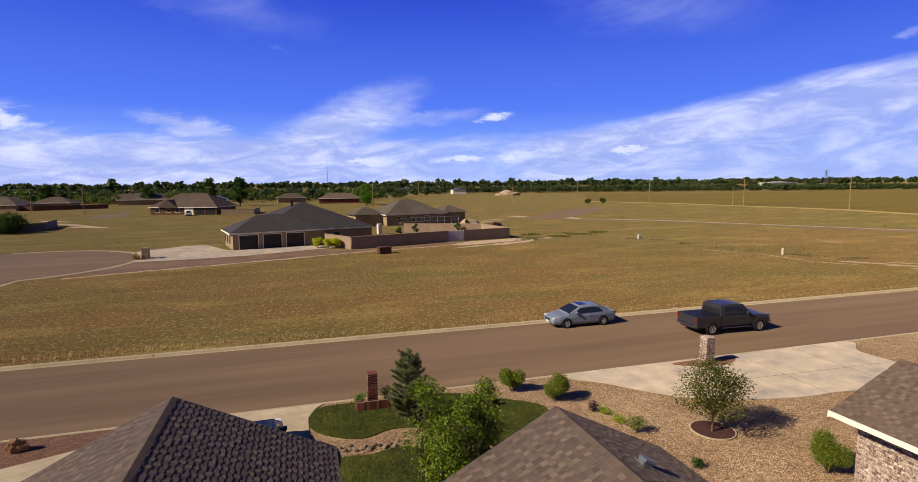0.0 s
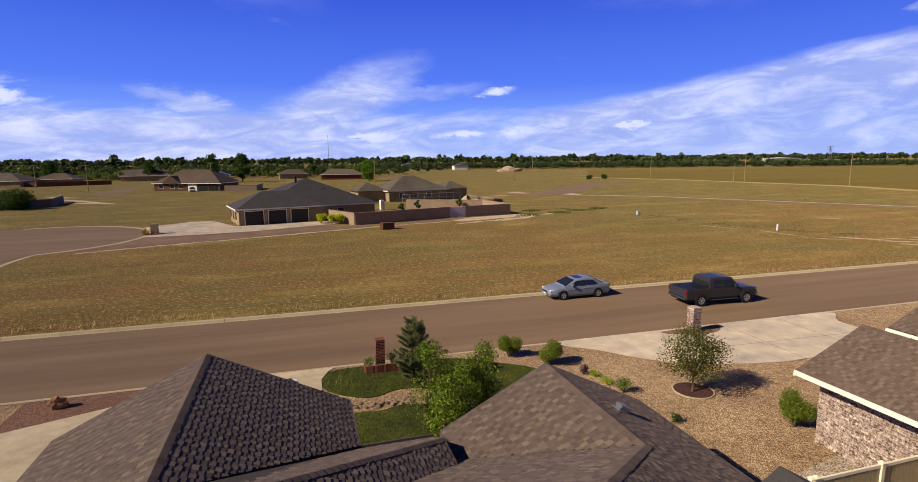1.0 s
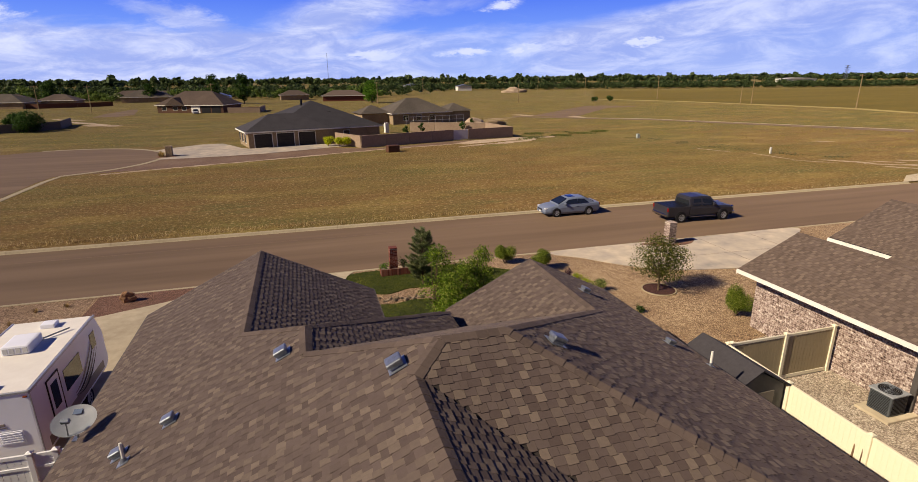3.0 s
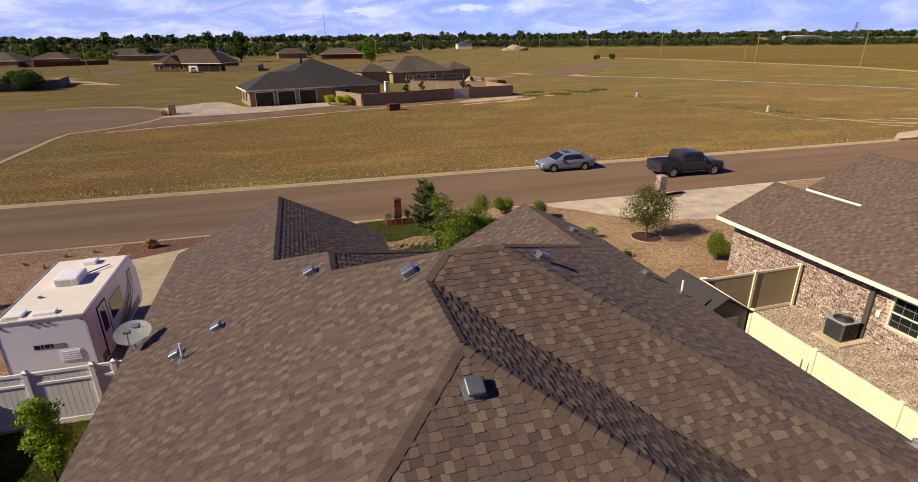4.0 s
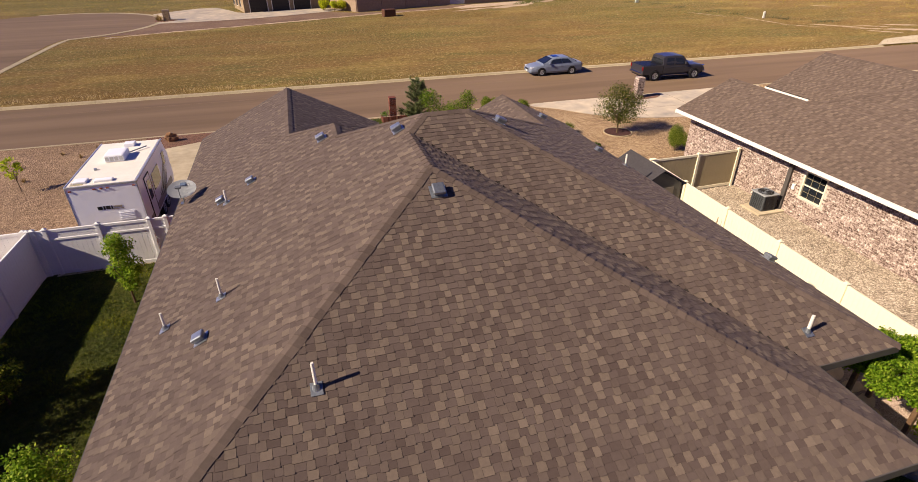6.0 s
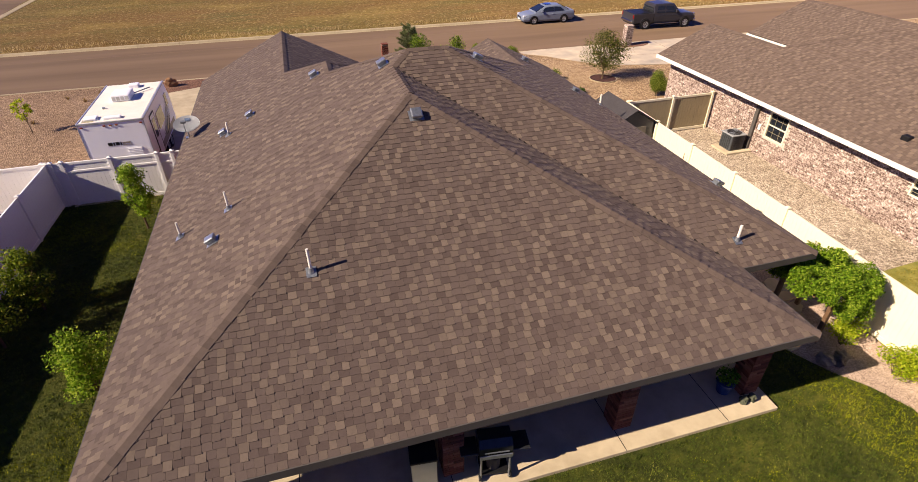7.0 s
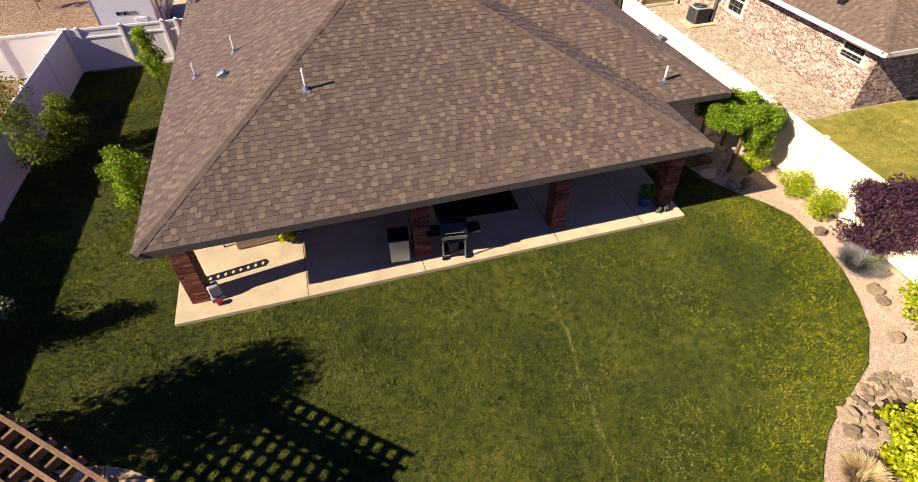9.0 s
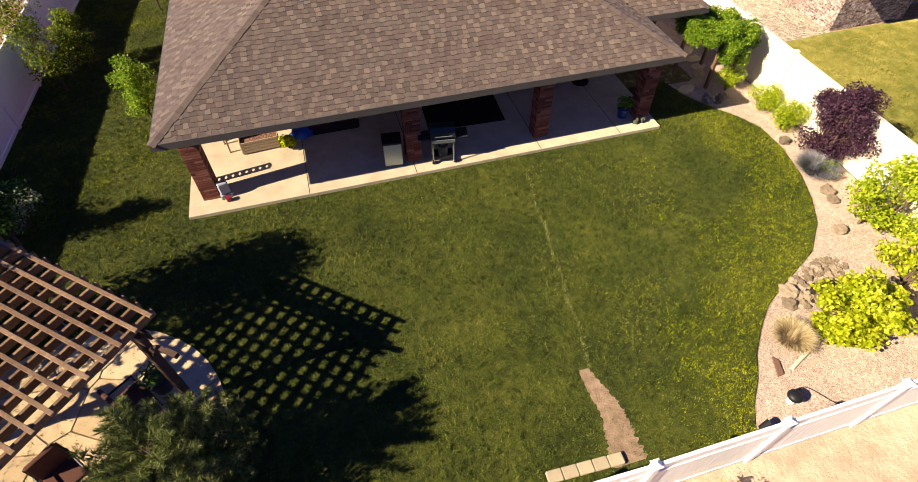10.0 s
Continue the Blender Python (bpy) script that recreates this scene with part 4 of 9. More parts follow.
def leafy_tree(name, x, y, height, radius, material, label, category="tree", seed=1, trunk=0.06, clear=0.35, leaves=2600, size=0.055, clumps=22, stems=1, z=0.0, group="", clump=0.36, ratio=0.55):
    root = thing(name, pose(x, y, z, 0, 0, seed * 47 % 360), label, category, group)
    blobs = crown_blobs(seed, clumps, radius * 0.72, height * clear, height * 0.9, radius * clump)
    bm = bmesh.new()
    rnd = random.Random(seed + 9)
    for s in range(stems):
        off = (0, 0) if stems == 1 else (rnd.uniform(-0.3, 0.3) * radius, rnd.uniform(-0.3, 0.3) * radius)
        top = Vector((off[0] * 1.2, off[1] * 1.2, height * 0.72))
        cyl(bm, (off[0], off[1], -0.05), (off[0], off[1], height * clear), trunk, trunk * 0.75, 8)
        branchwork(bm, (off[0], off[1], height * clear * 0.8), [top] + [b[:3] for b in blobs[s::max(3, stems + 1)]], trunk * 0.55, seed + s)
    part("trunk", bm, BARK, root, "grey-brown trunk and limbs")
    leaf_cloud("crown", blobs, leaves, size, material, root, seed, ratio=ratio)
    return root


def round_shrub(name, x, y, height, radius, material, label, seed=1, leaves=900, size=0.035, category="shrub", group="", ratio=0.5, lift=0.3, z=0.0):
    root = thing(name, pose(x, y, z, 0, 0, seed * 31 % 360), label, category, group)
    rnd = random.Random(seed)
    blobs = []
    for i in range(9):
        a, k = rnd.uniform(0, math.tau), math.sqrt(rnd.uniform(0, 1)) * radius * 0.55
        s = radius * rnd.uniform(0.38, 0.6)
        zc = rnd.uniform(0.35, 0.72) * height
        blobs.append((math.cos(a) * k, math.sin(a) * k, zc, s, s, min(s, height * 0.4)))
    bm = bmesh.new()
    branchwork(bm, (0, 0, -0.03), [b[:3] for b in blobs], 0.018, seed)
    part("stem_base", bm, BARK, root)
    leaf_cloud("foliage", blobs, leaves, size, material, root, seed, lift=lift, ratio=ratio)
    return root


def spiky_tuft(name, x, y, height, radius, material, label, blades=260, seed=1, width=0.012, category="ornamental grass", droop=0.5, z=0.0, group=""):
    """A clump of narrow arching blades."""
    g = np.random.default_rng(seed)
    root = thing(name, pose(x, y, z), label, category, group)
    a = g.uniform(0, math.tau, blades)
    rr = radius * np.sqrt(g.uniform(0, 1, blades))
    base = np.stack([np.cos(a) * rr * 0.3, np.sin(a) * rr * 0.3, np.zeros(blades)], 1)
    h = height * g.uniform(0.6, 1.1, blades) * (1 - 0.35 * rr / radius)
    tip = np.stack([np.cos(a) * rr, np.sin(a) * rr, h * (1 - droop * rr / radius * 0.5)], 1)
    mid = base * 0.45 + tip * 0.55
    mid[:, 2] = h * 0.72
    side = np.stack([-np.sin(a), np.cos(a), np.zeros(blades)], 1) * width
    V = np.stack([base - side, base + side, mid + side, mid - side, tip + side * 0.2, tip - side * 0.2], 1).reshape(-1, 3)
    k = np.arange(blades)[:, None] * 6
    F = np.concatenate([k + np.array([0, 1, 2, 3]), k + np.array([3, 2, 4, 5])])
    np_mesh("foliage", V, F, material, root)
    return root


def conifer(name, x, y, height, radius, material, label, seed=1, z=0.0, needles=11, open_=0.13, category="pine tree"):
    """A young pine: trunk, whorls of rising branches, and sprays of needles."""
    rnd = random.Random(seed)
    g = np.random.default_rng(seed)
    root = thing(name, pose(x, y, z), label, category)
    bm = bmesh.new()
    cyl(bm, (0, 0, -0.05), (0, 0, height * 0.97), height * 0.022, 0.008, 8)
    tufts = []
    zl = height * 0.08
    while zl < height * 0.95:
        f = 1 - zl / height
        for k in range(rnd.randint(5, 7)):
            a = rnd.uniform(0, math.tau)
            ln = radius * (0.25 + 0.85 * f ** 0.8) * rnd.uniform(0.7, 1.15)
            tip = Vector((math.cos(a) * ln, math.sin(a) * ln, zl + ln * rnd.uniform(0.5, 1.0)))
            p0 = Vector((0, 0, zl))
            cyl(bm, p0, tip, 0.016 * (0.4 + f), 0.004, 5, caps=False)
            m = max(3, int(ln / 0.09))
            for i in range(1, m + 1):
                q = p0.lerp(tip, 0.2 + 0.8 * i / m)
                tufts.append((q, (tip - p0).normalized()))
                for s in (-1, 1):
                    sd = Vector((-math.sin(a), math.cos(a), 0.35)) * s
                    tufts.append((q + sd * 0.10 * (1.1 - i / m) * ln + Vector((0, 0, 0.02)), (sd + (tip - p0).normalized()).normalized()))
        zl += height * rnd.uniform(0.045, 0.065)
    tufts.append((Vector((0, 0, height)), Vector((0, 0, 1))))
    part("trunk", bm, BARK, root)
    C_ = np.array([t[0] for t in tufts])
    D_ = np.array([t[1] for t in tufts])
    C_, D_ = np.repeat(C_, needles, 0), np.repeat(D_, needles, 0)
    n = len(C_)
    d = D_ * 0.8 + g.normal(size=(n, 3)) * 0.55
    d[:, 2] += 0.25
    d /= np.linalg.norm(d, axis=1)[:, None]
    s = np.cross(d, g.normal(size=(n, 3)))
    s /= np.linalg.norm(s, axis=1)[:, None]
    L = open_ * g.uniform(0.7, 1.2, (n, 1))
    V = np.stack([C_ - s * 0.007, C_ + s * 0.007, C_ + d * L], 1).reshape(-1, 3)
    np_mesh("needles", V, np.arange(n * 3).reshape(-1, 3), material, root)
    return root


def drift(p, cell, seed):
    """Smooth random values from 0 to 1 over the plan, in cells of the given size."""
    table = np.random.default_rng(seed).uniform(size=(256, 256))
    q = p / cell
    i = np.floor(q).astype(int)
    f = q - i
    f = f * f * (3 - 2 * f)
    x0, y0, x1, y1 = i[:, 0] % 256, i[:, 1] % 256, (i[:, 0] + 1) % 256, (i[:, 1] + 1) % 256
    return (table[x0, y0] * (1 - f[:, 0]) + table[x1, y0] * f[:, 0]) * (1 - f[:, 1]) + (table[x0, y1] * (1 - f[:, 0]) + table[x1, y1] * f[:, 0]) * f[:, 1]


def grass_cover(name, poly, count, height, material, seed=1, width=0.008, keep=None, z=0.03, lean=0.5, tufts=0.0):
    """Grass blades strewn over a polygon; tufts sets how unevenly tall they stand."""
    g = np.random.default_rng(seed)
    P = np.array(poly)
    lo, hi = P.min(0), P.max(0)
    pts = g.uniform(lo, hi, size=(int(count * 1.5), 2))
    ok = np.zeros(len(pts), bool)
    j = len(P) - 1
    for i in range(len(P)):
        cond = (P[i, 1] > pts[:, 1]) != (P[j, 1] > pts[:, 1])
        with np.errstate(divide="ignore", invalid="ignore"):
            xs = (P[j, 0] - P[i, 0]) * (pts[:, 1] - P[i, 1]) / (P[j, 1] - P[i, 1]) + P[i, 0]
        ok ^= cond & (pts[:, 0] < xs)
        j = i
    pts = pts[ok]
    if keep is not None:
        pts = pts[keep(pts, g)]
    pts = pts[:count]
    n = len(pts)
    a = g.uniform(0, math.tau, n)
    h = height * g.uniform(0.5, 1.3, n)
    if tufts:
        t = drift(pts, 0.07, seed + 50)
        h *= 1 + tufts * (t - 0.5) * 2
        a = a * 0.35 + math.tau * drift(pts, 0.11, seed + 60) * 1.5
    base = np.column_stack([pts, np.full(n, z)])
    side = np.stack([-np.sin(a), np.cos(a), np.zeros(n)], 1) * width
    tip = base + np.stack([np.cos(a) * h * lean, np.sin(a) * h * lean, h], 1) + g.normal(size=(n, 3)) * [0.01, 0.01, 0]
    V = np.stack([base - side, base + side, tip], 1).reshape(-1, 3)
    return np_mesh(name, V, np.arange(n * 3).reshape(-1, 3), material, None, kind="stuff")


def blade_mat(name, cols, trans=0.16, tuft=0.55, patch=0.2):
    """Grass blades: colour by tuft, by broad patch and blade by blade."""
    m = leaf_mat(name, cols, trans, 1 - tuft - patch, 18.0, 0.035)
    n = m.node_tree.nodes
    for x in n:
        if x.type == "TEX_NOISE" and x.inputs["Scale"].default_value == 18.0:
            x.inputs["Detail"].default_value = 2.0
    return m


LEAF_ASPEN = leaf_mat("aspen_leaf", ["3a5210", "526c18", "6e8424", "9ca84a"], 0.3)
LEAF_GREEN = leaf_mat("green_leaf", ["2c4a12", "41651a", "5a8224", "7a9c38"])
LEAF_GOLD = leaf_mat("gold_green_leaf", ["7f8e10", "a2ae16", "c2c628", "dcd94e"], 0.5)
LEAF_LIME = leaf_mat("lime_leaf", ["6a8410", "8ea318", "adb828", "c6cc48"], 0.45)
LEAF_VINE = leaf_mat("vine_leaf", ["466410", "62841a", "82a026", "a8ba40"], 0.45)
LEAF_PLUM = leaf_mat("plum_leaf", ["241420", "352030", "4a2e40", "644858"], 0.2)
LEAF_SAGE = leaf_mat("grey_green_leaf", ["4d5a40", "69755a", "848e74", "a0a68c"], 0.2)
LEAF_OLIVE = leaf_mat("olive_leaf", ["3c4a1c", "566728", "73823a", "99a258"], 0.3)
LEAF_LAVENDER = leaf_mat("lavender_stem", ["626c56", "828872", "9691a4", "aca4c0"], 0.2)
LEAF_DARK = leaf_mat("dark_leaf", ["1f3312", "2d4518", "3b5620", "4c682a"], 0.25)
NEEDLE = leaf_mat("pine_needle", ["3c4820", "525e2c", "6e7640", "90925c"], 0.25)
NEEDLE_GREY = leaf_mat("grey_pine_needle", ["46522e", "606c42", "7e875a", "9ea276"], 0.3)
LEAF_MID = leaf_mat("mid_green_leaf", ["4e6c12", "6a8a1e", "8ca62c", "b2be4c"], 0.5)
LEAF_SIDE = leaf_mat("side_tree_leaf", ["3a4e0a", "566a10", "768420", "a0a43c"], 0.35)
LEAF_BROOM = leaf_mat("broom_leaf", ["465616", "5f7020", "7a8830", "9aa24c"], 0.4)
LEAF_SHADE = leaf_mat("shade_tree_leaf", ["2a3210", "414a18", "5a6024", "7d7c3c"], 0.25)
STRAW_PALE = leaf_mat("pale_straw", ["b09c6c", "c8b68a", "dccca4", "e8dcba"], 0.35)
STRAW = leaf_mat("straw_grass", ["8a7444", "a48e5c", "bda878", "d0be92"], 0.3)
BLADE = blade_mat("lawn_blade", ["131d09", "26370f", "445218", "6a7028", "a29a52"])
BLADE_YELLOW = blade_mat("yellow_green_blade", ["4e5c08", "707c0c", "949812", "b8b02c"])
DRY = leaf_mat("dry_field_grass", ["66502f", "7e643c", "9c8254", "706539"], 0.1)
WEED = leaf_mat("field_weed", ["4a5226", "5e6630", "75783e"], 0.25)

# ---- the next house ----
NB_E, NB_P = 2.6, 0.45
nbW, nbS, nbN, nbX = 15.98, -4.6, 11.85, 33.0


def build_neighbour():
    house = thing("house", pose(0, 0, 0), "brick house with white eaves and a tan-brown shingle roof", "house")
    h = (9.8 - nbS) / 2 * NB_P
    ry = (nbS + 9.8) / 2
    run = (9.8 - nbS) / 2
    r1, r2 = (nbW + run, ry, NB_E + h), (nbX - run, ry, NB_E + h)
    wr = 19.0
    wz = NB_E + (wr - nbW) * NB_P
    s_end = (wr, 9.8 - (wr - nbW), wz)
    we = 2 * wr - nbW
    g0, g1 = 23.8, 31.4
    gr = (g0 + g1) / 2
    gz = NB_E + (gr - g0) * NB_P
    gn = 14.2
    gs = (gr, 9.8 - (gr - g0), gz)
    gl = g0 - 0.7
    lz = NB_E - 0.7 * NB_P
    up = {"W": (1, 0, NB_P), "E": (-1, 0, NB_P), "S": (0, 1, NB_P), "N": (0, -1, NB_P)}
    planes = [
        ([(nbW, nbS, NB_E), r1, s_end, (wr, nbN, wz), (nbW, nbN, NB_E)], (0, 1, 0), up["W"]),
        ([(nbW, nbS, NB_E), (nbX, nbS, NB_E), r2, r1], (1, 0, 0), up["S"]),
        ([(nbX, nbS, NB_E), (nbX, 9.8, NB_E), r2], (0, 1, 0), up["E"]),
        ([(we, 9.8, NB_E), (nbX, 9.8, NB_E), r2, r1, s_end], (1, 0, 0), up["N"]),
        ([(we, 9.8, NB_E), (we, nbN, NB_E), (wr, nbN, wz), s_end], (0, 1, 0), up["E"]),
        ([(gl, 9.8, lz), (gl, 11.05, lz), (g0, 11.05, NB_E), (g0, gn, NB_E), (gr, gn, gz), gs], (0, 1, 0), up["W"]),
        ([(g1, 9.8, NB_E), (g1, gn, NB_E), (gr, gn, gz), gs], (0, 1, 0), up["E"]),
    ]
    roof = slab_under(house, "roof", planes, DECK)
    tagged(roof, "tan-brown laminated shingle roof")
    lay_shingles(roof, planes, (SHINGLE_NB, SHINGLE_NB_LIGHT), width=0.15)
    n = {"W": (-NB_P, 0, 1), "E": (NB_P, 0, 1), "S": (0, -NB_P, 1), "N": (0, NB_P, 1)}
    lay_caps(roof, [((nbW, nbS, NB_E), r1, n["W"], n["S"]), (r1, r2, n["S"], n["N"]), (s_end, r1, n["W"], n["N"]), ((wr, nbN, wz), s_end, n["W"], n["E"]), ((gr, gn, gz), gs, n["W"], n["E"])], SHINGLE_NB)
    for a, b, o in [((nbW, nbS, NB_E), (nbW, nbN, NB_E), (-1, 0)), ((nbW, nbS, NB_E), (nbX, nbS, NB_E), (0, -1)), ((nbW, nbN, NB_E), (wr, nbN, wz), (0, 1)), ((wr, nbN, wz), (we, nbN, NB_E), (0, 1)),
                    ((g0, gn, NB_E), (g0, 11.05, NB_E), (-1, 0)), ((gl, 11.05, lz), (gl, 9.85, lz), (-1, 0)), ((g0, gn, NB_E), (gr, gn, gz), (0, 1)), ((gr, gn, gz), (g1, gn, NB_E), (0, 1))]:
        bm = bmesh.new()
        lift = Vector((0, 0, 0.02 if a[2] == b[2] else -0.045))
        gutter_board(bm, Vector(a) + lift, Vector(b) + lift, o, drop=0.17, t=0.04)
        part("fascia", bm, WHITE_PAINT, house, "white painted eave board")
    bm = bmesh.new()
    prism(bm, [(nbW + 0.05, nbS + 0.05), (nbX, nbS + 0.05), (nbX, 9.7), (g1 - 0.1, 9.7), (g1 - 0.1, gn - 0.1), (g0 + 0.1, gn - 0.1), (g0 + 0.1, 9.7), (we - 0.1, 9.7), (we - 0.1, nbN - 0.05), (nbW + 0.05, nbN - 0.05)], NB_E - 0.15, NB_E - 0.13)
    part("soffit", bm, WHITE_PAINT, house)
    top = NB_E - 0.15
    # west wall runs from y -3.95 to 11.15; openings are the two windows
    win = ((3.05 + 3.95, 4.1 + 3.95, 0.95, 2.12), (-3.45 + 3.95, -2.4 + 3.95, 1.5, 2.12))
    brick_wall(house, (16.68, -3.95), (16.68, 11.4), 0.02, top, BRICK_NB, MORTAR, openings=win, outward=-1, name="wall_west", singles=290)
    brick_wall(house, (16.68, -3.95), (20.2, -3.95), 0.02, top, BRICK_NB, MORTAR, outward=1, name="wall_south")
    brick_wall(house, (20.2, -3.0), (32.4, -3.0), 0.02, top, BRICK_NB, MORTAR, outward=1, name="wall_south", openings=((1.2, 3.0, 0.05, 2.1),))
    brick_wall(house, (24.4, 8.5), (24.4, 13.7), 0.02, top, BRICK_NB, MORTAR, outward=-1, name="wall_garage_side")
    bm = bmesh.new()
    for q in ((16.74, 11.28, 21.4, 11.4), (21.3, 9.2, 24.4, 9.32), (24.46, 13.58, 30.9, 13.7), (32.3, -2.95, 32.42, 9.2), (20.14, -3.83, 20.26, -3.06)):
        bx(bm, q[0], q[1], 0.0, q[2], q[3], top)
    part("wall", bm, BRICK_NB, house)
    for cx, z, y in ((wr, wz, nbN - 0.5), (gr, gz, gn - 0.5)):
        bm = bmesh.new()
        hw = (z - NB_E) / NB_P - 0.4
        v = [bm.verts.new(p) for p in ((cx - hw, y, top), (cx + hw, y, top), (cx, y, z - 0.2), (cx - hw, y - 0.1, top), (cx + hw, y - 0.1, top), (cx, y - 0.1, z - 0.2))]
        for f in ((0, 1, 2), (5, 4, 3), (0, 3, 4, 1), (1, 4, 5, 2), (2, 5, 3, 0)):
            bm.faces.new([v[i] for i in f])
        part("gable_wall", bm, BRICK_NB, house)
    for y0, y1, z0, z1, cols_, rows_ in ((3.05, 4.1, 0.95, 2.12, 3, 4), (-3.45, -2.4, 1.5, 2.12, 4, 2)):
        bm = bmesh.new()
        for a in ((y0, y0 + 0.045, z0, z1), (y1 - 0.045, y1, z0, z1), (y0 + 0.045, y1 - 0.045, z1 - 0.045, z1), (y0 + 0.045, y1 - 0.045, z0, z0 + 0.045), (y0 + 0.045, y1 - 0.045, (z0 + z1) / 2 - 0.015, (z0 + z1) / 2 + 0.015)):
            bx(bm, 16.66, a[0], a[2], 16.76, a[1], a[3])
        bars = []
        for i in range(1, cols_):
            y = y0 + (y1 - y0) * i / cols_
            bars.append((16.712, y - 0.004, z0 + 0.06, 16.73, y + 0.004, z1 - 0.06))
        for k in (0.25, 0.75):
            z = z0 + (z1 - z0) * k
            bars.append((16.708, y0 + 0.06, z - 0.005, 16.726, y1 - 0.06, z + 0.005))
        frame_ = part("window", bm, VINYL_CREAM, house, "cream double-hung window with muntins")
        bm = bmesh.new()
        bx(bm, 16.735, y0 + 0.03, z0 + 0.03, 16.75, y1 - 0.03, z1 - 0.03)
        part("pane", bm, DARK_GLASS, frame_)
        for q in bars:
            bm = bmesh.new()
            bx(bm, *q)
            part("muntin", bm, VINYL_TAN, frame_)
    # downpipe and meter box
    bm = bmesh.new()
    bx(bm, 16.55, 4.68, 0.1, 16.67, 4.86, top + 0.02, 0.015)
    bx(bm, 16.35, 4.7, 0.05, 16.6, 4.84, 0.14, 0.01)
    part("downpipe", bm, FASCIA, house)
    bm = bmesh.new()
    bx(bm, 16.6, 4.36, 1.15, 16.67, 4.5, 1.4, 0.01)
    part("junction_box", bm, PVC, house)
    # small things on its roof
    for x, y in ((26.0, 4.2), (22.0, -3.4), (24.5, -2.2)):
        z = NB_E + min(x - nbW, y - nbS, 9.8 - y) * NB_P
        bm = bmesh.new()
        cyl(bm, (x, y, z - 0.05), (x, y, z + 0.42), 0.045, n=10)
        cyl(bm, (x, y, z - 0.02), (x, y, z + 0.06), 0.11, 0.06, 10)
        part("vent_pipe", bm, PVC, house, "white plastic vent pipe")
    bm = bmesh.new()
    z = NB_E + (17.0 - nbW) * NB_P
    bx(bm, 16.87, -1.48, z - 0.1, 17.13, -1.18, z + 0.12, 0.03)
    part("roof_vent", bm, BLACK, house, "black box roof vent")
    return house


build_neighbour()

# ---- fences ----
def vinyl_fence(label, posts, height, material, cap_material=None, rails=False, group="", board=0.15, post=0.063, top_rail=0.05):
    """Posts with caps at the given places, and between them rails and upright tongue boards, each a piece."""
    root = thing("fence", pose(posts[0][0], posts[0][1], 0), label, "fence", group)
    ox, oy = posts[0]
    bm = bmesh.new()
    bx(bm, -post, -post, -0.1, post, post, height + 0.02, 0.008)
    post_me = from_bm("post", bm, cap_material or material)
    bm = bmesh.new()
    bx(bm, -post - 0.015, -post - 0.015, height + 0.02, post + 0.015, post + 0.015, height + 0.045)
    v = [bm.verts.new(p) for p in ((-post - 0.01, -post - 0.01, height + 0.045), (post + 0.01, -post - 0.01, height + 0.045), (post + 0.01, post + 0.01, height + 0.045), (-post - 0.01, post + 0.01, height + 0.045), (0, 0, height + 0.10))]
    for i in range(4):
        bm.faces.new((v[i], v[(i + 1) % 4], v[4]))
    cap_me = from_bm("post_cap", bm, cap_material or material)
    bm = bmesh.new()
    bx(bm, -board / 2 + 0.003, -0.012, 0.10, board / 2 - 0.003, 0.012, height - 0.06, 0.004)
    bx(bm, board / 2 - 0.005, -0.005, 0.10, board / 2 + 0.012, 0.005, height - 0.06)
    board_me = from_bm("board", bm, material)
    for i, (x, y) in enumerate(posts):
        a = posts[max(0, i - 1)]
        b = posts[min(len(posts) - 1, i + 1)]
        ang = math.degrees(math.atan2(b[1] - a[1], b[0] - a[0]))
        p = piece("post", post_me, root, pose(x - ox, y - oy, 0, 0, 0, ang))
        piece("post_cap", cap_me, p, pose(0, 0, 0))
        if i + 1 < len(posts):
            q = posts[i + 1]
            d = Vector((q[0] - x, q[1] - y, 0))
            L, ang = d.length, math.degrees(math.atan2(d.y, d.x))
            spans = [(-0.03, height - 0.10, 0.03, height), (-0.03, 0.05, 0.03, 0.19)] + ([(-0.035, height - 0.42, 0.035, height - 0.34)] if rails else [])
            place = pose(x - ox, y - oy, 0, 0, 0, ang)
            for ya, za, yb, zb in spans:
                bm = bmesh.new()
                bx(bm, post, ya, za, L - post, yb, zb, 0.006)
                part("rail", bm, cap_material or material, root).matrix_basis = place
            n = max(1, round((L - 2 * post) / board))
            for k in range(n):
                piece("board", board_me, root, place @ pose(post + (k + 0.5) * (L - 2 * post) / n, 0, 0))
    return root


vinyl_fence("cream vinyl privacy fence between the two houses", [(11.82 - 0.030 * 2.5 * i, 7.62 - 2.5 * i) for i in range(0, 11)], 1.83, VINYL_CREAM)
vinyl_fence("tan vinyl fence with cream posts beside the brick house", [(11.98, 7.62), (14.28, 7.6), (16.48, 7.6)], 1.83, VINYL_TAN, VINYL_CREAM)
vinyl_fence("white vinyl privacy fence of the side yard", [(-12.36 - 0.033 * 2.5 * i, 8.15 - 2.5 * i) for i in range(0, 11)], 1.83, VINYL)
vinyl_fence("white vinyl fence and gate beside the trailer", [(-12.22, 8.15), (-11.85, 8.15), (-10.2, 8.1), (-8.55, 8.05), (-8.0, 8.05), (-6.95, 8.05)], 1.83, VINYL, rails=True)
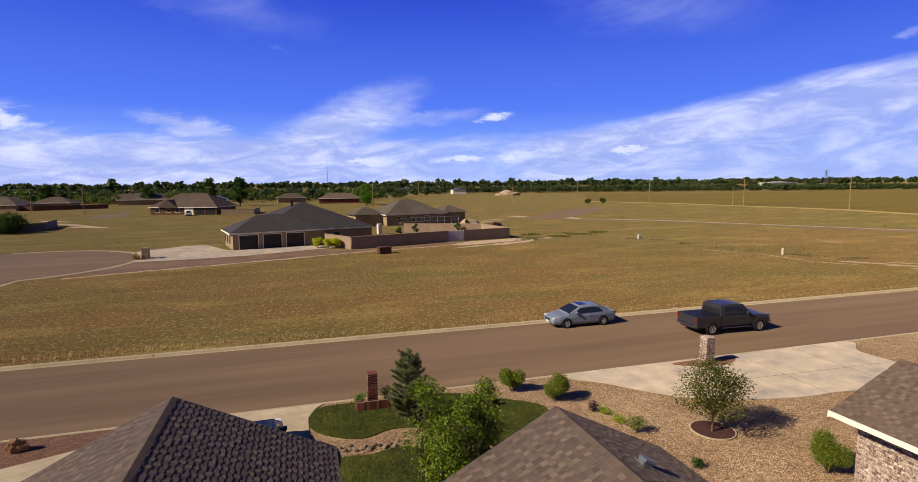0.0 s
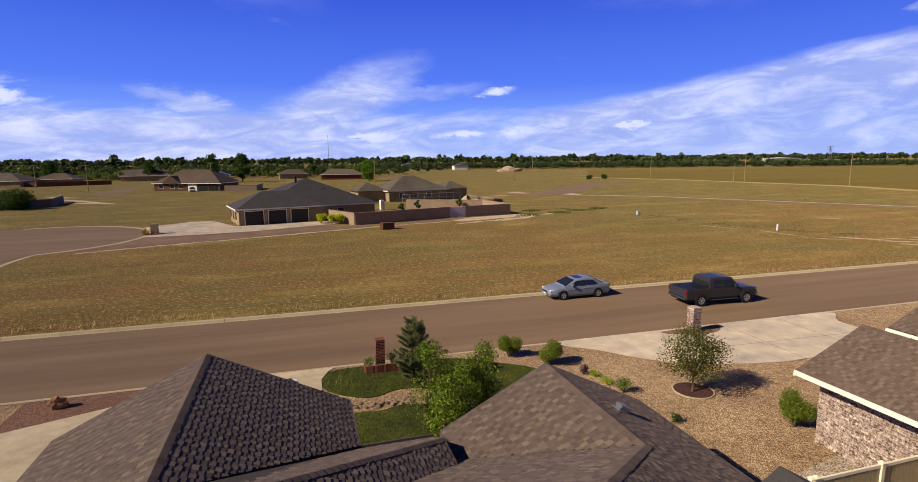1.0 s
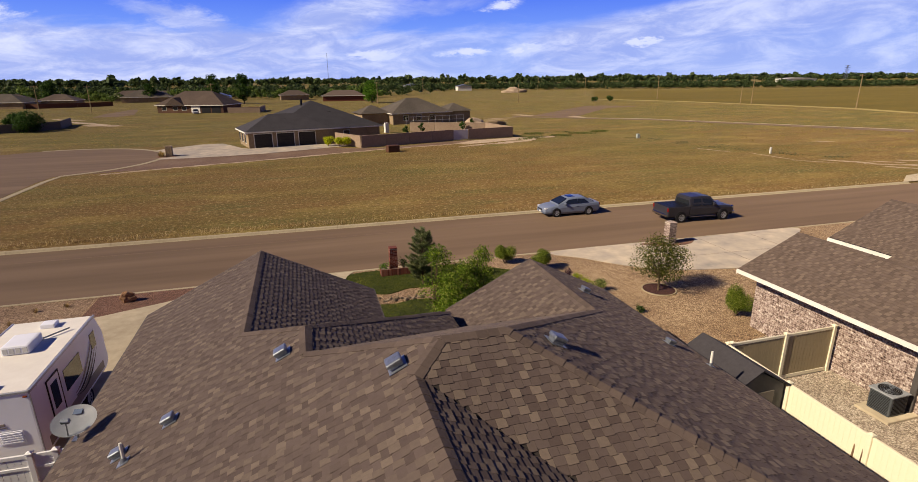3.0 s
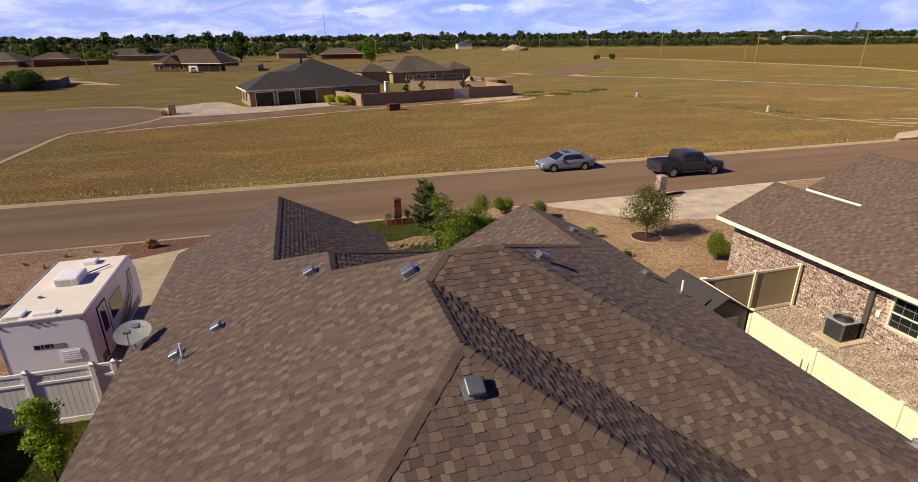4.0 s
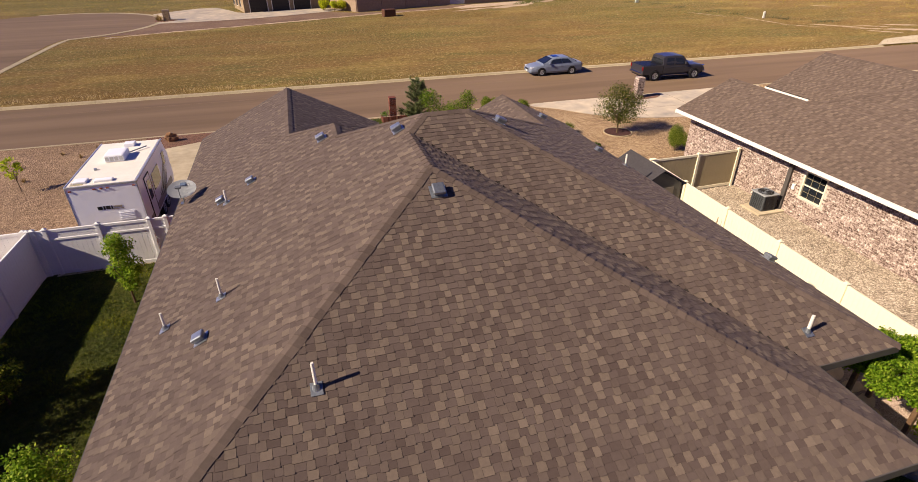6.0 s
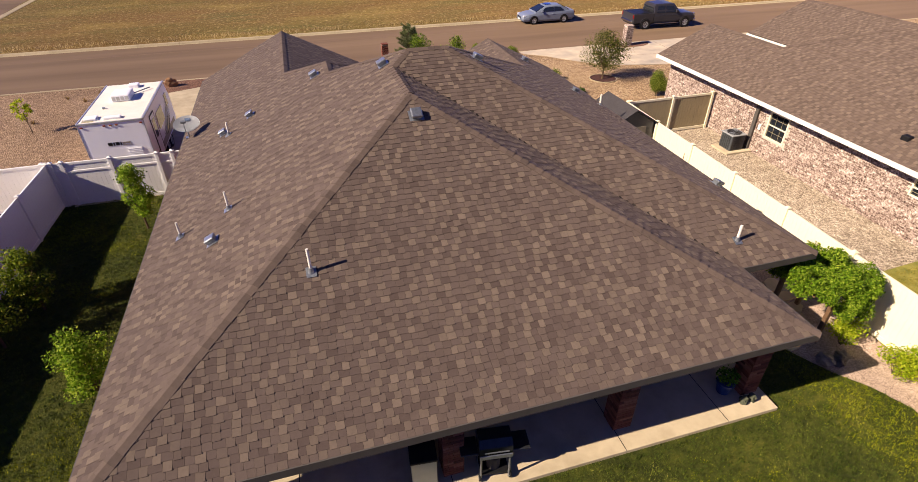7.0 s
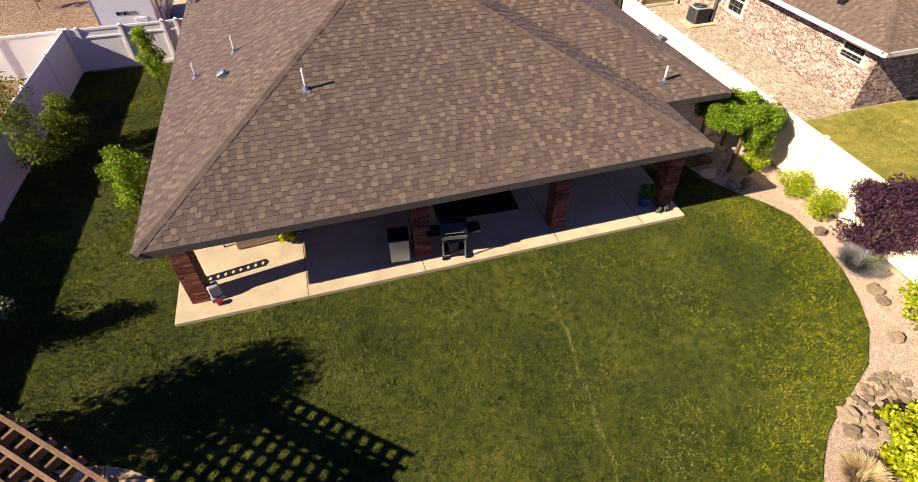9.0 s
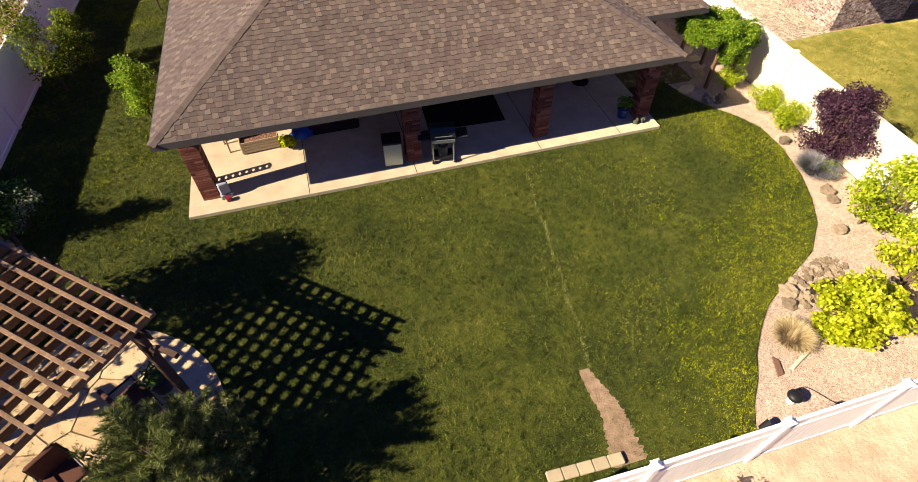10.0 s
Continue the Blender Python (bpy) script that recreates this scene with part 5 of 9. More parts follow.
vinyl_fence("white vinyl fence of the next yard", [(-12.5, 8.2), (-14.9, 8.2), (-17.3, 8.2), (-19.8, 8.2), (-22.2, 8.2)], 1.83, VINYL)
vinyl_fence("white vinyl rear fence by the dirt lane", [(-13.05, -17.25), (-11.5, -17.25), (-9.0, -17.25), (-6.6, -17.25), (-4.1, -17.25), (-1.68, -17.25), (0.76, -17.3), (3.25, -17.3), (5.7, -17.3), (8.15, -17.3), (10.9, -17.3)], 1.83, VINYL, rails=True)

# ---- things on the roof ----
def west_z(x):
    return E0 + PITCH * (x - WX)


def box_vent(x, y, z, tilt, label="galvanised metal box roof vent"):
    root = thing("roof_vent", pose(x, y, z) @ tilt, label, "roof vent", "vents on the house roof")
    bm = bmesh.new()
    bx(bm, -0.27, -0.25, 0.0, 0.27, 0.25, 0.02)
    part("flashing", bm, STEEL, root)
    bm = bmesh.new()
    v = [bm.verts.new(p) for p in ((-0.15, -0.17, 0.02), (0.15, -0.17, 0.02), (0.15, 0.17, 0.02), (-0.15, 0.17, 0.02), (-0.15, -0.2, 0.13), (0.15, -0.2, 0.13), (0.15, 0.17, 0.10), (-0.15, 0.17, 0.10))]
    for f in ((0, 1, 5, 4), (1, 2, 6, 5), (2, 3, 7, 6), (3, 0, 4, 7), (4, 5, 6, 7)):
        bm.faces.new([v[i] for i in f])
    bx(bm, -0.2, -0.23, 0.1, 0.2, 0.2, 0.24, 0.05, 3)
    part("hood", bm, STEEL, root)
    return root


VENT = 0.66
TILT_W, TILT_S, TILT_E = pose(0, 0, 0, 0, 0, -90) @ pose(0, 0, 0, 26.57), pose(0, 0, 0, 26.57), pose(0, 0, 0, 0, 0, 90) @ pose(0, 0, 0, 26.57)


def vent_pipe(x, y, z, tilt, height=0.5, r=0.028):
    height *= 0.88
    root = thing("vent_pipe", pose(x, y, z), "white plastic plumbing vent with a metal boot", "vent pipe", "vent pipes on the house roof")
    bm = bmesh.new()
    cyl(bm, (0, 0, -0.06), (0, 0, height), r, n=12, caps=False)
    cyl(bm, (0, 0, height), (0, 0, height - 0.05), r * 0.8, n=12)
    part("pipe", bm, PVC, root)
    bm = bmesh.new()
    bx(bm, -0.1, -0.13, 0.0, 0.1, 0.1, 0.015)
    bm2 = part("flashing", bm, STEEL, root)
    bm2.matrix_basis = tilt
    bm = bmesh.new()
    cyl(bm, (0, 0, -0.02), (0, 0, 0.10), 0.075, 0.04, 12)
    part("boot", bm, STEEL, root)
    return root

for x, y in ((-2.22, 5.03), (-0.3, 2.25)):
    box_vent(x, y, west_z(x) + 0.02, TILT_W).scale = (VENT, VENT, VENT)
box_vent(-0.12, -1.3, E0 + PITCH * (-1.3 - SY) + 0.02, TILT_S).scale = (VENT, VENT, VENT)
for x, y in ((2.6, 2.4), (7.05, 9.1), (9.0, -1.8)):
    box_vent(x, y, E0 + PITCH * (EX - x) + 0.02, TILT_E).scale = (VENT, VENT, VENT)
for x, y in ((-5.22, -2.0), (-4.5, 5.05), (-5.45, 4.9)):
    small = box_vent(x, y, west_z(x) + 0.02, TILT_W, "small galvanised roof vent hood")
    small.scale = (0.6, 0.6, 0.6)
small = box_vent(8.1, 6.05, E0 + PITCH * (EX - 8.1) + 0.02, TILT_E, "small galvanised roof vent hood")
small.scale = (0.6, 0.6, 0.6)
for x, y in ((-4.9, -0.85), (-6.2, -0.75), (-5.25, 4.5)):
    vent_pipe(x, y, west_z(x) + 0.02, TILT_W, 0.55 if x > -5 else 0.48)
vent_pipe(-3.05, -4.6, E0 + PITCH * (-4.6 - SY) + 0.02, TILT_S, 0.62)
vent_pipe(7.28, -4.7, E0 + PITCH * (-4.7 - NOTCH) + 0.02, TILT_S, 0.5, 0.036)
vent_pipe(8.85, 5.2, E0 + PITCH * (EX - 8.85) + 0.02, TILT_E, 0.5, 0.036)


def build_dish():
    root = thing("satellite_dish", pose(-6.98, 6.95, west_z(-6.98)), "grey satellite dish on a mast at the roof edge", "satellite dish")
    bm = bmesh.new()
    cyl(bm, (0, 0, -0.02), (0.02, 0, 0.28), 0.025, n=10)
    cyl(bm, (0.02, 0, 0.28), (0.05, -0.05, 0.42), 0.025, n=10)
    bx(bm, -0.1, -0.1, -0.01, 0.1, 0.1, 0.02)
    part("mast", bm, STEEL, root)
    tilt = pose(0.08, -0.12, 0.5) @ pose(0, 0, 0, 0, 0, 175) @ pose(0, 0, 0, -26)
    bm = bmesh.new()
    rings, n = 7, 32
    vs = [[bm.verts.new((0.46 * i / rings * math.cos(k * math.tau / n), 0.40 * i / rings * math.sin(k * math.tau / n), 0.09 * (i / rings) ** 2)) for k in range(n)] for i in range(1, rings + 1)]
    c = bm.verts.new((0, 0, 0))
    for k in range(n):
        bm.faces.new((c, vs[0][k], vs[0][(k + 1) % n]))
        for i in range(rings - 1):
            bm.faces.new((vs[i][k], vs[i + 1][k], vs[i + 1][(k + 1) % n], vs[i][(k + 1) % n]))
    geo = list(bm.faces)
    ext = bmesh.ops.solidify(bm, geom=geo, thickness=0.012)
    bm.transform(tilt)
    part("reflector", bm, surface("dish_grey", ["a3a8b0", "b4b8bf"], scale=4, rough=0.5, bump=0.03), root, smooth=False)
    bm = bmesh.new()
    cyl(bm, (0, 0.38, 0.06), (0, 0.2, 0.36), 0.014, n=8)
    bx(bm, -0.09, 0.14, 0.34, 0.09, 0.24, 0.43, 0.015)
    bm.transform(tilt)
    part("feed_arm", bm, STEEL, root)
    bm = bmesh.new()
    bx(bm, -0.09, -0.3, 0.055, 0.09, -0.17, 0.063)
    bm.transform(tilt)
    part("emblem", bm, surface("emblem_blue_grey", ["51607a", "5b6a84"], scale=8, rough=0.6, bump=0), root, "plain blue-grey maker's mark")


build_dish()


def build_trailer():
    """Travel trailer, 2.4 m wide, parked on the pad; its tail faces the back yard."""
    root = thing("travel_trailer", pose(-10.25, 9.72, 0.045), "white travel trailer with grey swirls parked behind the fence", "trailer")
    shell = surface("white_fibreglass", ["dde0e8", "e9ebf2"], scale=1.5, rough=0.3, bump=0.02, spec=0.5)
    roof_m = surface("white_rubber_roof", ["cfc9c2", "dedad4"], scale=2.5, rough=0.7, bump=0.05)
    trim = surface("aluminium_trim", ["a9abae", "bfc1c4"], scale=8, rough=0.4, bump=0.02, metal=0.6)
    L, w, z0, z1 = 5.0, 1.19, 0.5, 2.62
    bm = bmesh.new()
    # body with a raked nose; outline in y and z
    outline = [(0, z0), (0, z1), (L - 0.1, z1), (L + 0.35, z1 - 0.75), (L + 0.42, z0 + 0.25), (L + 0.15, z0)]
    a = [bm.verts.new((-w, y, z)) for y, z in outline]
    b = [bm.verts.new((w, y, z)) for y, z in outline]
    bm.faces.new(a), bm.faces.new(b[::-1])
    for i in range(len(outline)):
        j = (i + 1) % len(outline)
        bm.faces.new((a[j], a[i], b[i], b[j]))
    bmesh.ops.bevel(bm, geom=list(bm.edges), offset=0.05, segments=2, affect="EDGES", profile=0.6)
    body = part("body", bm, shell, root, "white fibreglass trailer body")
    bm = bmesh.new()
    bx(bm, -w + 0.06, 0.06, z1 - 0.01, w - 0.06, L - 0.12, z1 + 0.012)
    part("roof_skin", bm, roof_m, root)
    for x in (-w, w):
        bm = bmesh.new()
        bx(bm, x - 0.03, 0.02, z1 - 0.05, x + 0.03, L - 0.05, z1 + 0.022, 0.008)
        bx(bm, x - 0.012, -0.012, z0, x + 0.012, 0.03, z1 - 0.05)
        part("corner_trim", bm, trim, root)
    bm = bmesh.new()
    bx(bm, -w, -0.02, z1 - 0.05, w, 0.03, z1 + 0.02, 0.006)
    part("rear_trim", bm, trim, root)
    # air conditioner with a louvred shroud
    ac = bmesh.new()
    bx(ac, -0.42, 2.35, z1 + 0.01, 0.32, 3.3, z1 + 0.30, 0.07, 2)
    shroud = part("air_conditioner", ac, shell, root, "white rooftop air conditioner")
    for k in range(4):
        g = bmesh.new()
        bx(g, -0.36 + 0.17 * k, 2.335, z1 + 0.08, -0.24 + 0.17 * k, 2.36, z1 + 0.24)
        part("louvre", g, trim, shroud)
    for x, y, sx, sy, h in ((-0.75, 0.45, 0.45, 0.42, 0.10), (0.05, 0.35, 0.62, 0.25, 0.10), (0.1, 4.35, 0.42, 0.4, 0.16)):
        bm = bmesh.new()
        bx(bm, x - sx / 2, y - sy / 2, z1 + 0.01, x + sx / 2, y + sy / 2, z1 + h, 0.03, 2)
        part("roof_hatch", bm, shell, root)
    bm = bmesh.new()
    bx(bm, -1.05, 0.12, z1 + 0.012, -0.62, 0.75, z1 + 0.02)
    part("skylight", bm, surface("amber_skylight", ["9c9476", "aaa286"], scale=6, rough=0.3, bump=0), root)
    bm = bmesh.new()
    cyl(bm, (0.25, 3.2, z1 + 0.07), (0.85, 3.85, z1 + 0.09), 0.025, n=8)
    bx(bm, 0.1, 3.05, z1, 0.3, 3.3, z1 + 0.1, 0.02)
    cyl(bm, (-0.55, 1.6, z1), (-0.55, 1.6, z1 + 0.08), 0.06, n=10)
    part("aerial", bm, STEEL, root)
    bm = bmesh.new()
    cyl(bm, (w - 0.02, 0.4, z1 - 0.07), (w - 0.02, L - 0.4, z1 - 0.07), 0.045, n=10)
    part("awning_roll", bm, shell, root)
    # flank: door, windows, swirls
    def flank(name, y0, y1, za, zb, m, proud=0.012, bev=0.05, label=""):
        g = bmesh.new()
        bx(g, w - 0.005, y0, za, w + proud, y1, zb, 0.004)
        return part(name, g, m, root, label)
    door = flank("door", 0.9, 1.62, 0.62, 2.32, shell, 0.02)
    g = bmesh.new()
    for q in ((0.86, 0.9, 0.6, 2.36), (1.62, 1.66, 0.6, 2.36), (0.9, 1.62, 2.32, 2.36)):
        bx(g, w - 0.005, q[0], q[2], w + 0.028, q[1], q[3])
    part("door_frame", g, BLACK, door)
    g = bmesh.new()
    bx(g, w + 0.018, 1.05, 1.35, w + 0.026, 1.47, 2.15, 0.004)
    part("door_window", g, DARK_GLASS, door)
    flank("window", 1.95, 3.2, 1.4, 2.1, DARK_GLASS, 0.016)
    flank("window", 4.2, 4.62, 1.65, 2.2, DARK_GLASS, 0.016)
    swirl_m = surface("grey_graphic", ["7d756f", "8e857d"], scale=5, rough=0.4, bump=0)
    for k in range(4):
        verts, faces = [], []
        for i in range(13):
            t = i / 12
            y = 2.4 + 2.2 * t
            z = 0.95 + 0.12 * k + 0.75 * t * t - 0.25 * math.sin(t * 2.6 + k * 0.5)
            d = 0.05 * math.sin(math.pi * t) + 0.008
            verts += [(w + 0.008 + 0.002 * k, y, z - d), (w + 0.008 + 0.002 * k, y, z + d)]
            if i:
                n = 2 * i
                faces.append((n - 2, n, n + 1, n - 1))
        raw("swirl", verts, faces, swirl_m if k % 2 else BLACK, root, "painted curved stripe")
    flank("stripe", 0.4, 4.9, 0.6, 0.9, swirl_m, 0.006)
    # tail: word mark as bars, vent, lamps
    g = bmesh.new()
    for x0_, x1_, za, zb in ((-0.36, -0.20, 1.62, 1.76), (-0.17, -0.11, 1.62, 1.76), (-0.08, 0.06, 1.62, 1.76), (0.09, 0.14, 1.62, 1.76)):
        bx(g, x0_, -0.012, za, x1_, 0.0, zb)
    part("word_mark", g, BLACK, root, "plain dark bars where a name is written")
    g = bmesh.new()
    bx(g, 0.15, -0.011, 1.6, 0.5, 0.0, 1.63)
    bx(g, 0.17, -0.011, 1.66, 0.46, 0.0, 1.74)
    part("word_mark", g, swirl_m, root, "plain grey bars where a name is written")
    g = bmesh.new()
    for k in range(5):
        bx(g, 0.28, -0.03, 1.12 + 0.07 * k, 0.8, 0.0, 1.16 + 0.07 * k, 0.004)
    bx(g, 0.25, -0.015, 1.08, 0.83, 0.0, 1.48)
    part("vent_grille", g, shell, root)
    lamp_m = surface("amber_lens", ["7c3a16", "95502a"], scale=8, rough=0.2, bump=0)
    for x in (-1.05, -0.25, -0.02, 0.2, 1.08):
        g = bmesh.new()
        bx(g, x - 0.05, -0.03, z1 - 0.17, x + 0.05, 0.0, z1 - 0.12, 0.008)
        part("marker_lamp", g, lamp_m, root)
    for y in (2.55, 3.3):
        for x in (-w + 0.12, w - 0.1):
            tyre(root, x, y, 0.33, 0.2, axis="X")
    bm = bmesh.new()
    bx(bm, -0.8, 0.3, 0.36, -0.7, 5.5, 0.5), bx(bm, 0.7, 0.3, 0.36, 0.8, 5.5, 0.5)
    bx(bm, -0.7, 2.85, 0.3, 0.7, 2.95, 0.4)
    for x in (-0.75, 0.75):
        for y in (0.5, 4.9):
            bx(bm, x - 0.03, y - 0.03, 0.0, x + 0.03, y + 0.03, 0.4)
    part("chassis", bm, BLACK, root)
    return root


def tyre(parent, x, y, r, width, axis="Y", rim_r=0.62):
    """A wheel standing on its thing's ground: tyre, with rim under it."""
    n = 28
    prof = [(r * rim_r, -width / 2 * 0.9), (r * 0.93, -width / 2), (r, -width / 2 * 0.7), (r, width / 2 * 0.7), (r * 0.93, width / 2), (r * rim_r, width / 2 * 0.9)]
    bm = bmesh.new()
    def at(rad, k, off):
        c, s = math.cos(k * math.tau / n) * rad, math.sin(k * math.tau / n) * rad
        return (x + c, y + off, r + s) if axis == "Y" else (x + off, y + c, r + s)
    rings = [[bm.verts.new(at(rad, k, off)) for k in range(n)] for rad, off in prof]
    for i in range(len(prof)):
        j = (i + 1) % len(prof)
        for k in range(n):
            bm.faces.new((rings[i][k], rings[i][(k + 1) % n], rings[j][(k + 1) % n], rings[j][k]))
    t = part("tyre", bm, RUBBER, parent, smooth=False)
    bm = bmesh.new()
    for off in (-width / 2 * 0.95, width / 2 * 0.95):
        ring = [bm.verts.new(at(r * rim_r, k, off)) for k in range(n)]
        inner = [bm.verts.new(at(r * rim_r * 0.85, k, off * 0.9)) for k in range(n)]
        hub = [bm.verts.new(at(r * 0.16, k, off * 0.95)) for k in range(n)]
        for k in range(n):
            k2 = (k + 1) % n
            bm.faces.new((ring[k], ring[k2], inner[k2], inner[k]))
            if (k // 2) % 2 == 0:
                bm.faces.new((inner[k], inner[k2], hub[k2], hub[k]))
        bm.faces.new(hub)
    bore = [[bm.verts.new(at(r * rim_r * 0.9, k, o)) for k in range(n)] for o in (-width * 0.2, width * 0.2)]
    for k in range(n):
        bm.faces.new((bore[0][k], bore[0][(k + 1) % n], bore[1][(k + 1) % n], bore[1][k]))
    bm.faces.new(bore[0]), bm.faces.new(bore[1])
    part("rim", bm, RIM, t)
    return t


RIM = surface("alloy_rim", ["a8aaad", "c0c2c5"], scale=10, rough=0.35, bump=0.02, metal=0.4)
build_trailer()

# ---- vehicles ----
def paint(name, cols):
    return surface(name, cols, scale=0.8, rough=0.45, bump=0.0, metal=0.1, coat=0.2, spec=0.4, coarse=0.3)


def shell_loft(bm, stations, mirror=True):
    """A closed skin through cross-sections along x. Each station: x and (half width, z) pairs from low to high."""
    rings = []
    for x, half in stations:
        pts = [(x, -w, z) for w, z in half] + [(x, w, z) for w, z in reversed(half)]
        rings.append([bm.verts.new(p) for p in pts])
    n = len(rings[0])
    for a, b in zip(rings, rings[1:]):
        for k in range(n):
            bm.faces.new((a[k], a[(k + 1) % n], b[(k + 1) % n], b[k]))
    bm.faces.new(rings[0][::-1]), bm.faces.new(rings[-1])


def side_patch(name, pts, m, root, half, label="", proud=0.012, both=True, lean=0.0, zref=0.0):
    """A pane or panel on the flanks: outline in x and z, set on a plane that leans in with height."""
    for s in ((-1, 1) if both else (-1,)):
        bm = bmesh.new()
        def yy(z, o):
            return s * (half - lean * (z - zref) + o)
        a = [bm.verts.new((x, yy(z, proud), z)) for x, z in pts]
        b = [bm.verts.new((x, yy(z, -0.03), z)) for x, z in pts]
        bm.faces.new(a), bm.faces.new(b[::-1])
        for i in range(len(pts)):
            j = (i + 1) % len(pts)
            bm.faces.new((a[i], b[i], b[j], a[j]))
        part(name, bm, m, root, label)


def build_pickup(x, y, turn):
    root = thing("pickup_truck", pose(x, y, -0.125, 0, 0, turn), "dark grey crew-cab pickup truck on the street", "pickup truck")
    body = paint("charcoal_paint", ["2e2d33", "38373d"])
    chrome = surface("chrome", ["b5b8bc", "c9ccd0"], scale=6, rough=0.12, bump=0, metal=1.0)
    lensr = surface("red_lens", ["6e1414", "8a1c1c"], scale=6, rough=0.2, bump=0)
    # nose at +x; 5.9 m long, wheels at -1.75 and 1.93
    bm = bmesh.new()
    def low(x_, w, zb, zt, shoulder=0.05):
        return (x_, [(w * 0.93, zb), (w, zb + 0.12), (w, zt - 0.16), (w - shoulder * 0.4, zt - 0.04), (w - shoulder, zt)])
    shell_loft(bm, [low(-1.02, 1.0, 0.45, 1.16), low(1.05, 1.0, 0.45, 1.17), low(1.3, 1.0, 0.5, 1.15, 0.1), low(2.2, 0.98, 0.5, 1.12, 0.16), low(2.68, 0.95, 0.5, 1.06, 0.2), low(2.9, 0.86, 0.52, 0.98, 0.2)])
    part("body", bm, body, root, "dark grey lower body and bonnet")
    # bed: sides, tailgate, floor, cover
    bed = bmesh.new()
    for s in (-1, 1):
        bx(bed, -2.88, min(s * 0.86, s * 1.0), 0.5, -1.06, max(s * 0.86, s * 1.0), 1.22, 0.03, 2)
    bx(bed, -2.9, -0.86, 0.55, -2.78, 0.86, 1.22, 0.02)
    bx(bed, -2.8, -0.86, 0.6, -1.06, 0.86, 0.72)
    bx(bed, -1.1, -0.95, 0.5, -1.03, 0.95, 1.2)
    part("bed", bed, body, root, "cargo bed with tailgate")
    bm = bmesh.new()
    bx(bm, -2.84, -0.9, 1.19, -1.08, 0.9, 1.245, 0.015)
    for k in range(3):
        bx(bm, -2.4 + 0.44 * k, -0.89, 1.245, -2.38 + 0.44 * k, 0.89, 1.252)
    part("tonneau_cover", bm, BLACK, root, "flat black bed cover")
    # cab
    bm = bmesh.new()
    def up(x_, w0, w1, z0, z1):
        return (x_, [(w0, z0), (w0 - 0.02, z0 + (z1 - z0) * 0.3), (w1 + 0.03, z1 - 0.07), (w1 - 0.08, z1)])
    shell_loft(bm, [up(-1.03, 0.97, 0.80, 1.12, 1.80), up(-0.9, 0.98, 0.79, 1.12, 1.88), up(0.1, 0.98, 0.79, 1.12, 1.9), up(0.72, 0.98, 0.78, 1.12, 1.86), up(1.42, 0.97, 0.9, 1.10, 1.2)])
    part("cab", bm, body, root, "crew cab")
    side_patch("side_window", [(-0.80, 1.24), (-0.08, 1.24), (-0.08, 1.74), (-0.72, 1.72)], DARK_GLASS, root, 0.998, lean=0.265, zref=1.15, proud=0.012)
    side_patch("side_window", [(0.02, 1.24), (1.08, 1.22), (0.98, 1.36), (0.66, 1.70), (0.02, 1.74)], DARK_GLASS, root, 0.998, lean=0.265, zref=1.15, proud=0.012)
    for q, nm in (([(0.80, 0.70, 1.83), (1.34, 0.82, 1.25)], "windscreen"), ([(-0.99, 0.68, 1.75), (-1.06, 0.8, 1.28)], "rear_window")):
        bm = bmesh.new()
        (xa, wa, za), (xb, wb, zb) = q
        off = 0.03 if nm == "windscreen" else -0.02
        v = [bm.verts.new(p) for p in ((xa + off, -wa, za), (xa + off, wa, za), (xb + off, wb, zb), (xb + off, -wb, zb), (xa - off, -wa, za - 0.02), (xa - off, wa, za - 0.02), (xb - off, wb, zb - 0.02), (xb - off, -wb, zb - 0.02))]
        for f in ((0, 1, 2, 3), (7, 6, 5, 4), (0, 4, 5, 1), (1, 5, 6, 2), (2, 6, 7, 3), (3, 7, 4, 0)):
            bm.faces.new([v[i] for i in f])
        part(nm, bm, DARK_GLASS, root)
    for s in (-1, 1):
        bm = bmesh.new()
        bx(bm, 0.92, s * 1.0 - 0.11, 1.2, 1.06, s * 1.0 + 0.11, 1.42, 0.03, 2)
        part("mirror", bm, body, root)
        bm = bmesh.new()
        bx(bm, -0.95, s * 0.98 - 0.05, 0.38, 1.25, s * 0.98 + 0.06, 0.44, 0.015)
        part("running_board", bm, chrome, root)
        bm = bmesh.new()
        bx(bm, -2.915, s * 0.92 - 0.075, 0.88, -2.80, s * 0.92 + 0.085, 1.16, 0.02)
        part("tail_lamp", bm, lensr, root)
        bm = bmesh.new()
        bx(bm, 2.66, s * 0.80 - 0.1, 0.86, 2.88, s * 0.80 + 0.12, 1.04, 0.03)
        part("headlamp", bm, chrome, root)
        bm = bmesh.new()
        for wx in (-1.75, 1.93):
            n = 14
            for k in range(n):
                a0, a1 = math.pi * k / n, math.pi * (k + 1) / n
                v = []
                for rr, oo in ((0.44, 0.0), (0.51, 0.0), (0.51, 0.04), (0.44, 0.04)):
                    for aa in (a0, a1):
                        v.append(bm.verts.new((wx + rr * math.cos(aa), s * (0.985 + oo), 0.42 + rr * math.sin(aa))))
                for f in ((0, 1, 3, 2), (2, 3, 5, 4), (4, 5, 7, 6), (6, 7, 1, 0)):
                    bm.faces.new([v[i] for i in f])
        part("wheel_arch", bm, body, root)
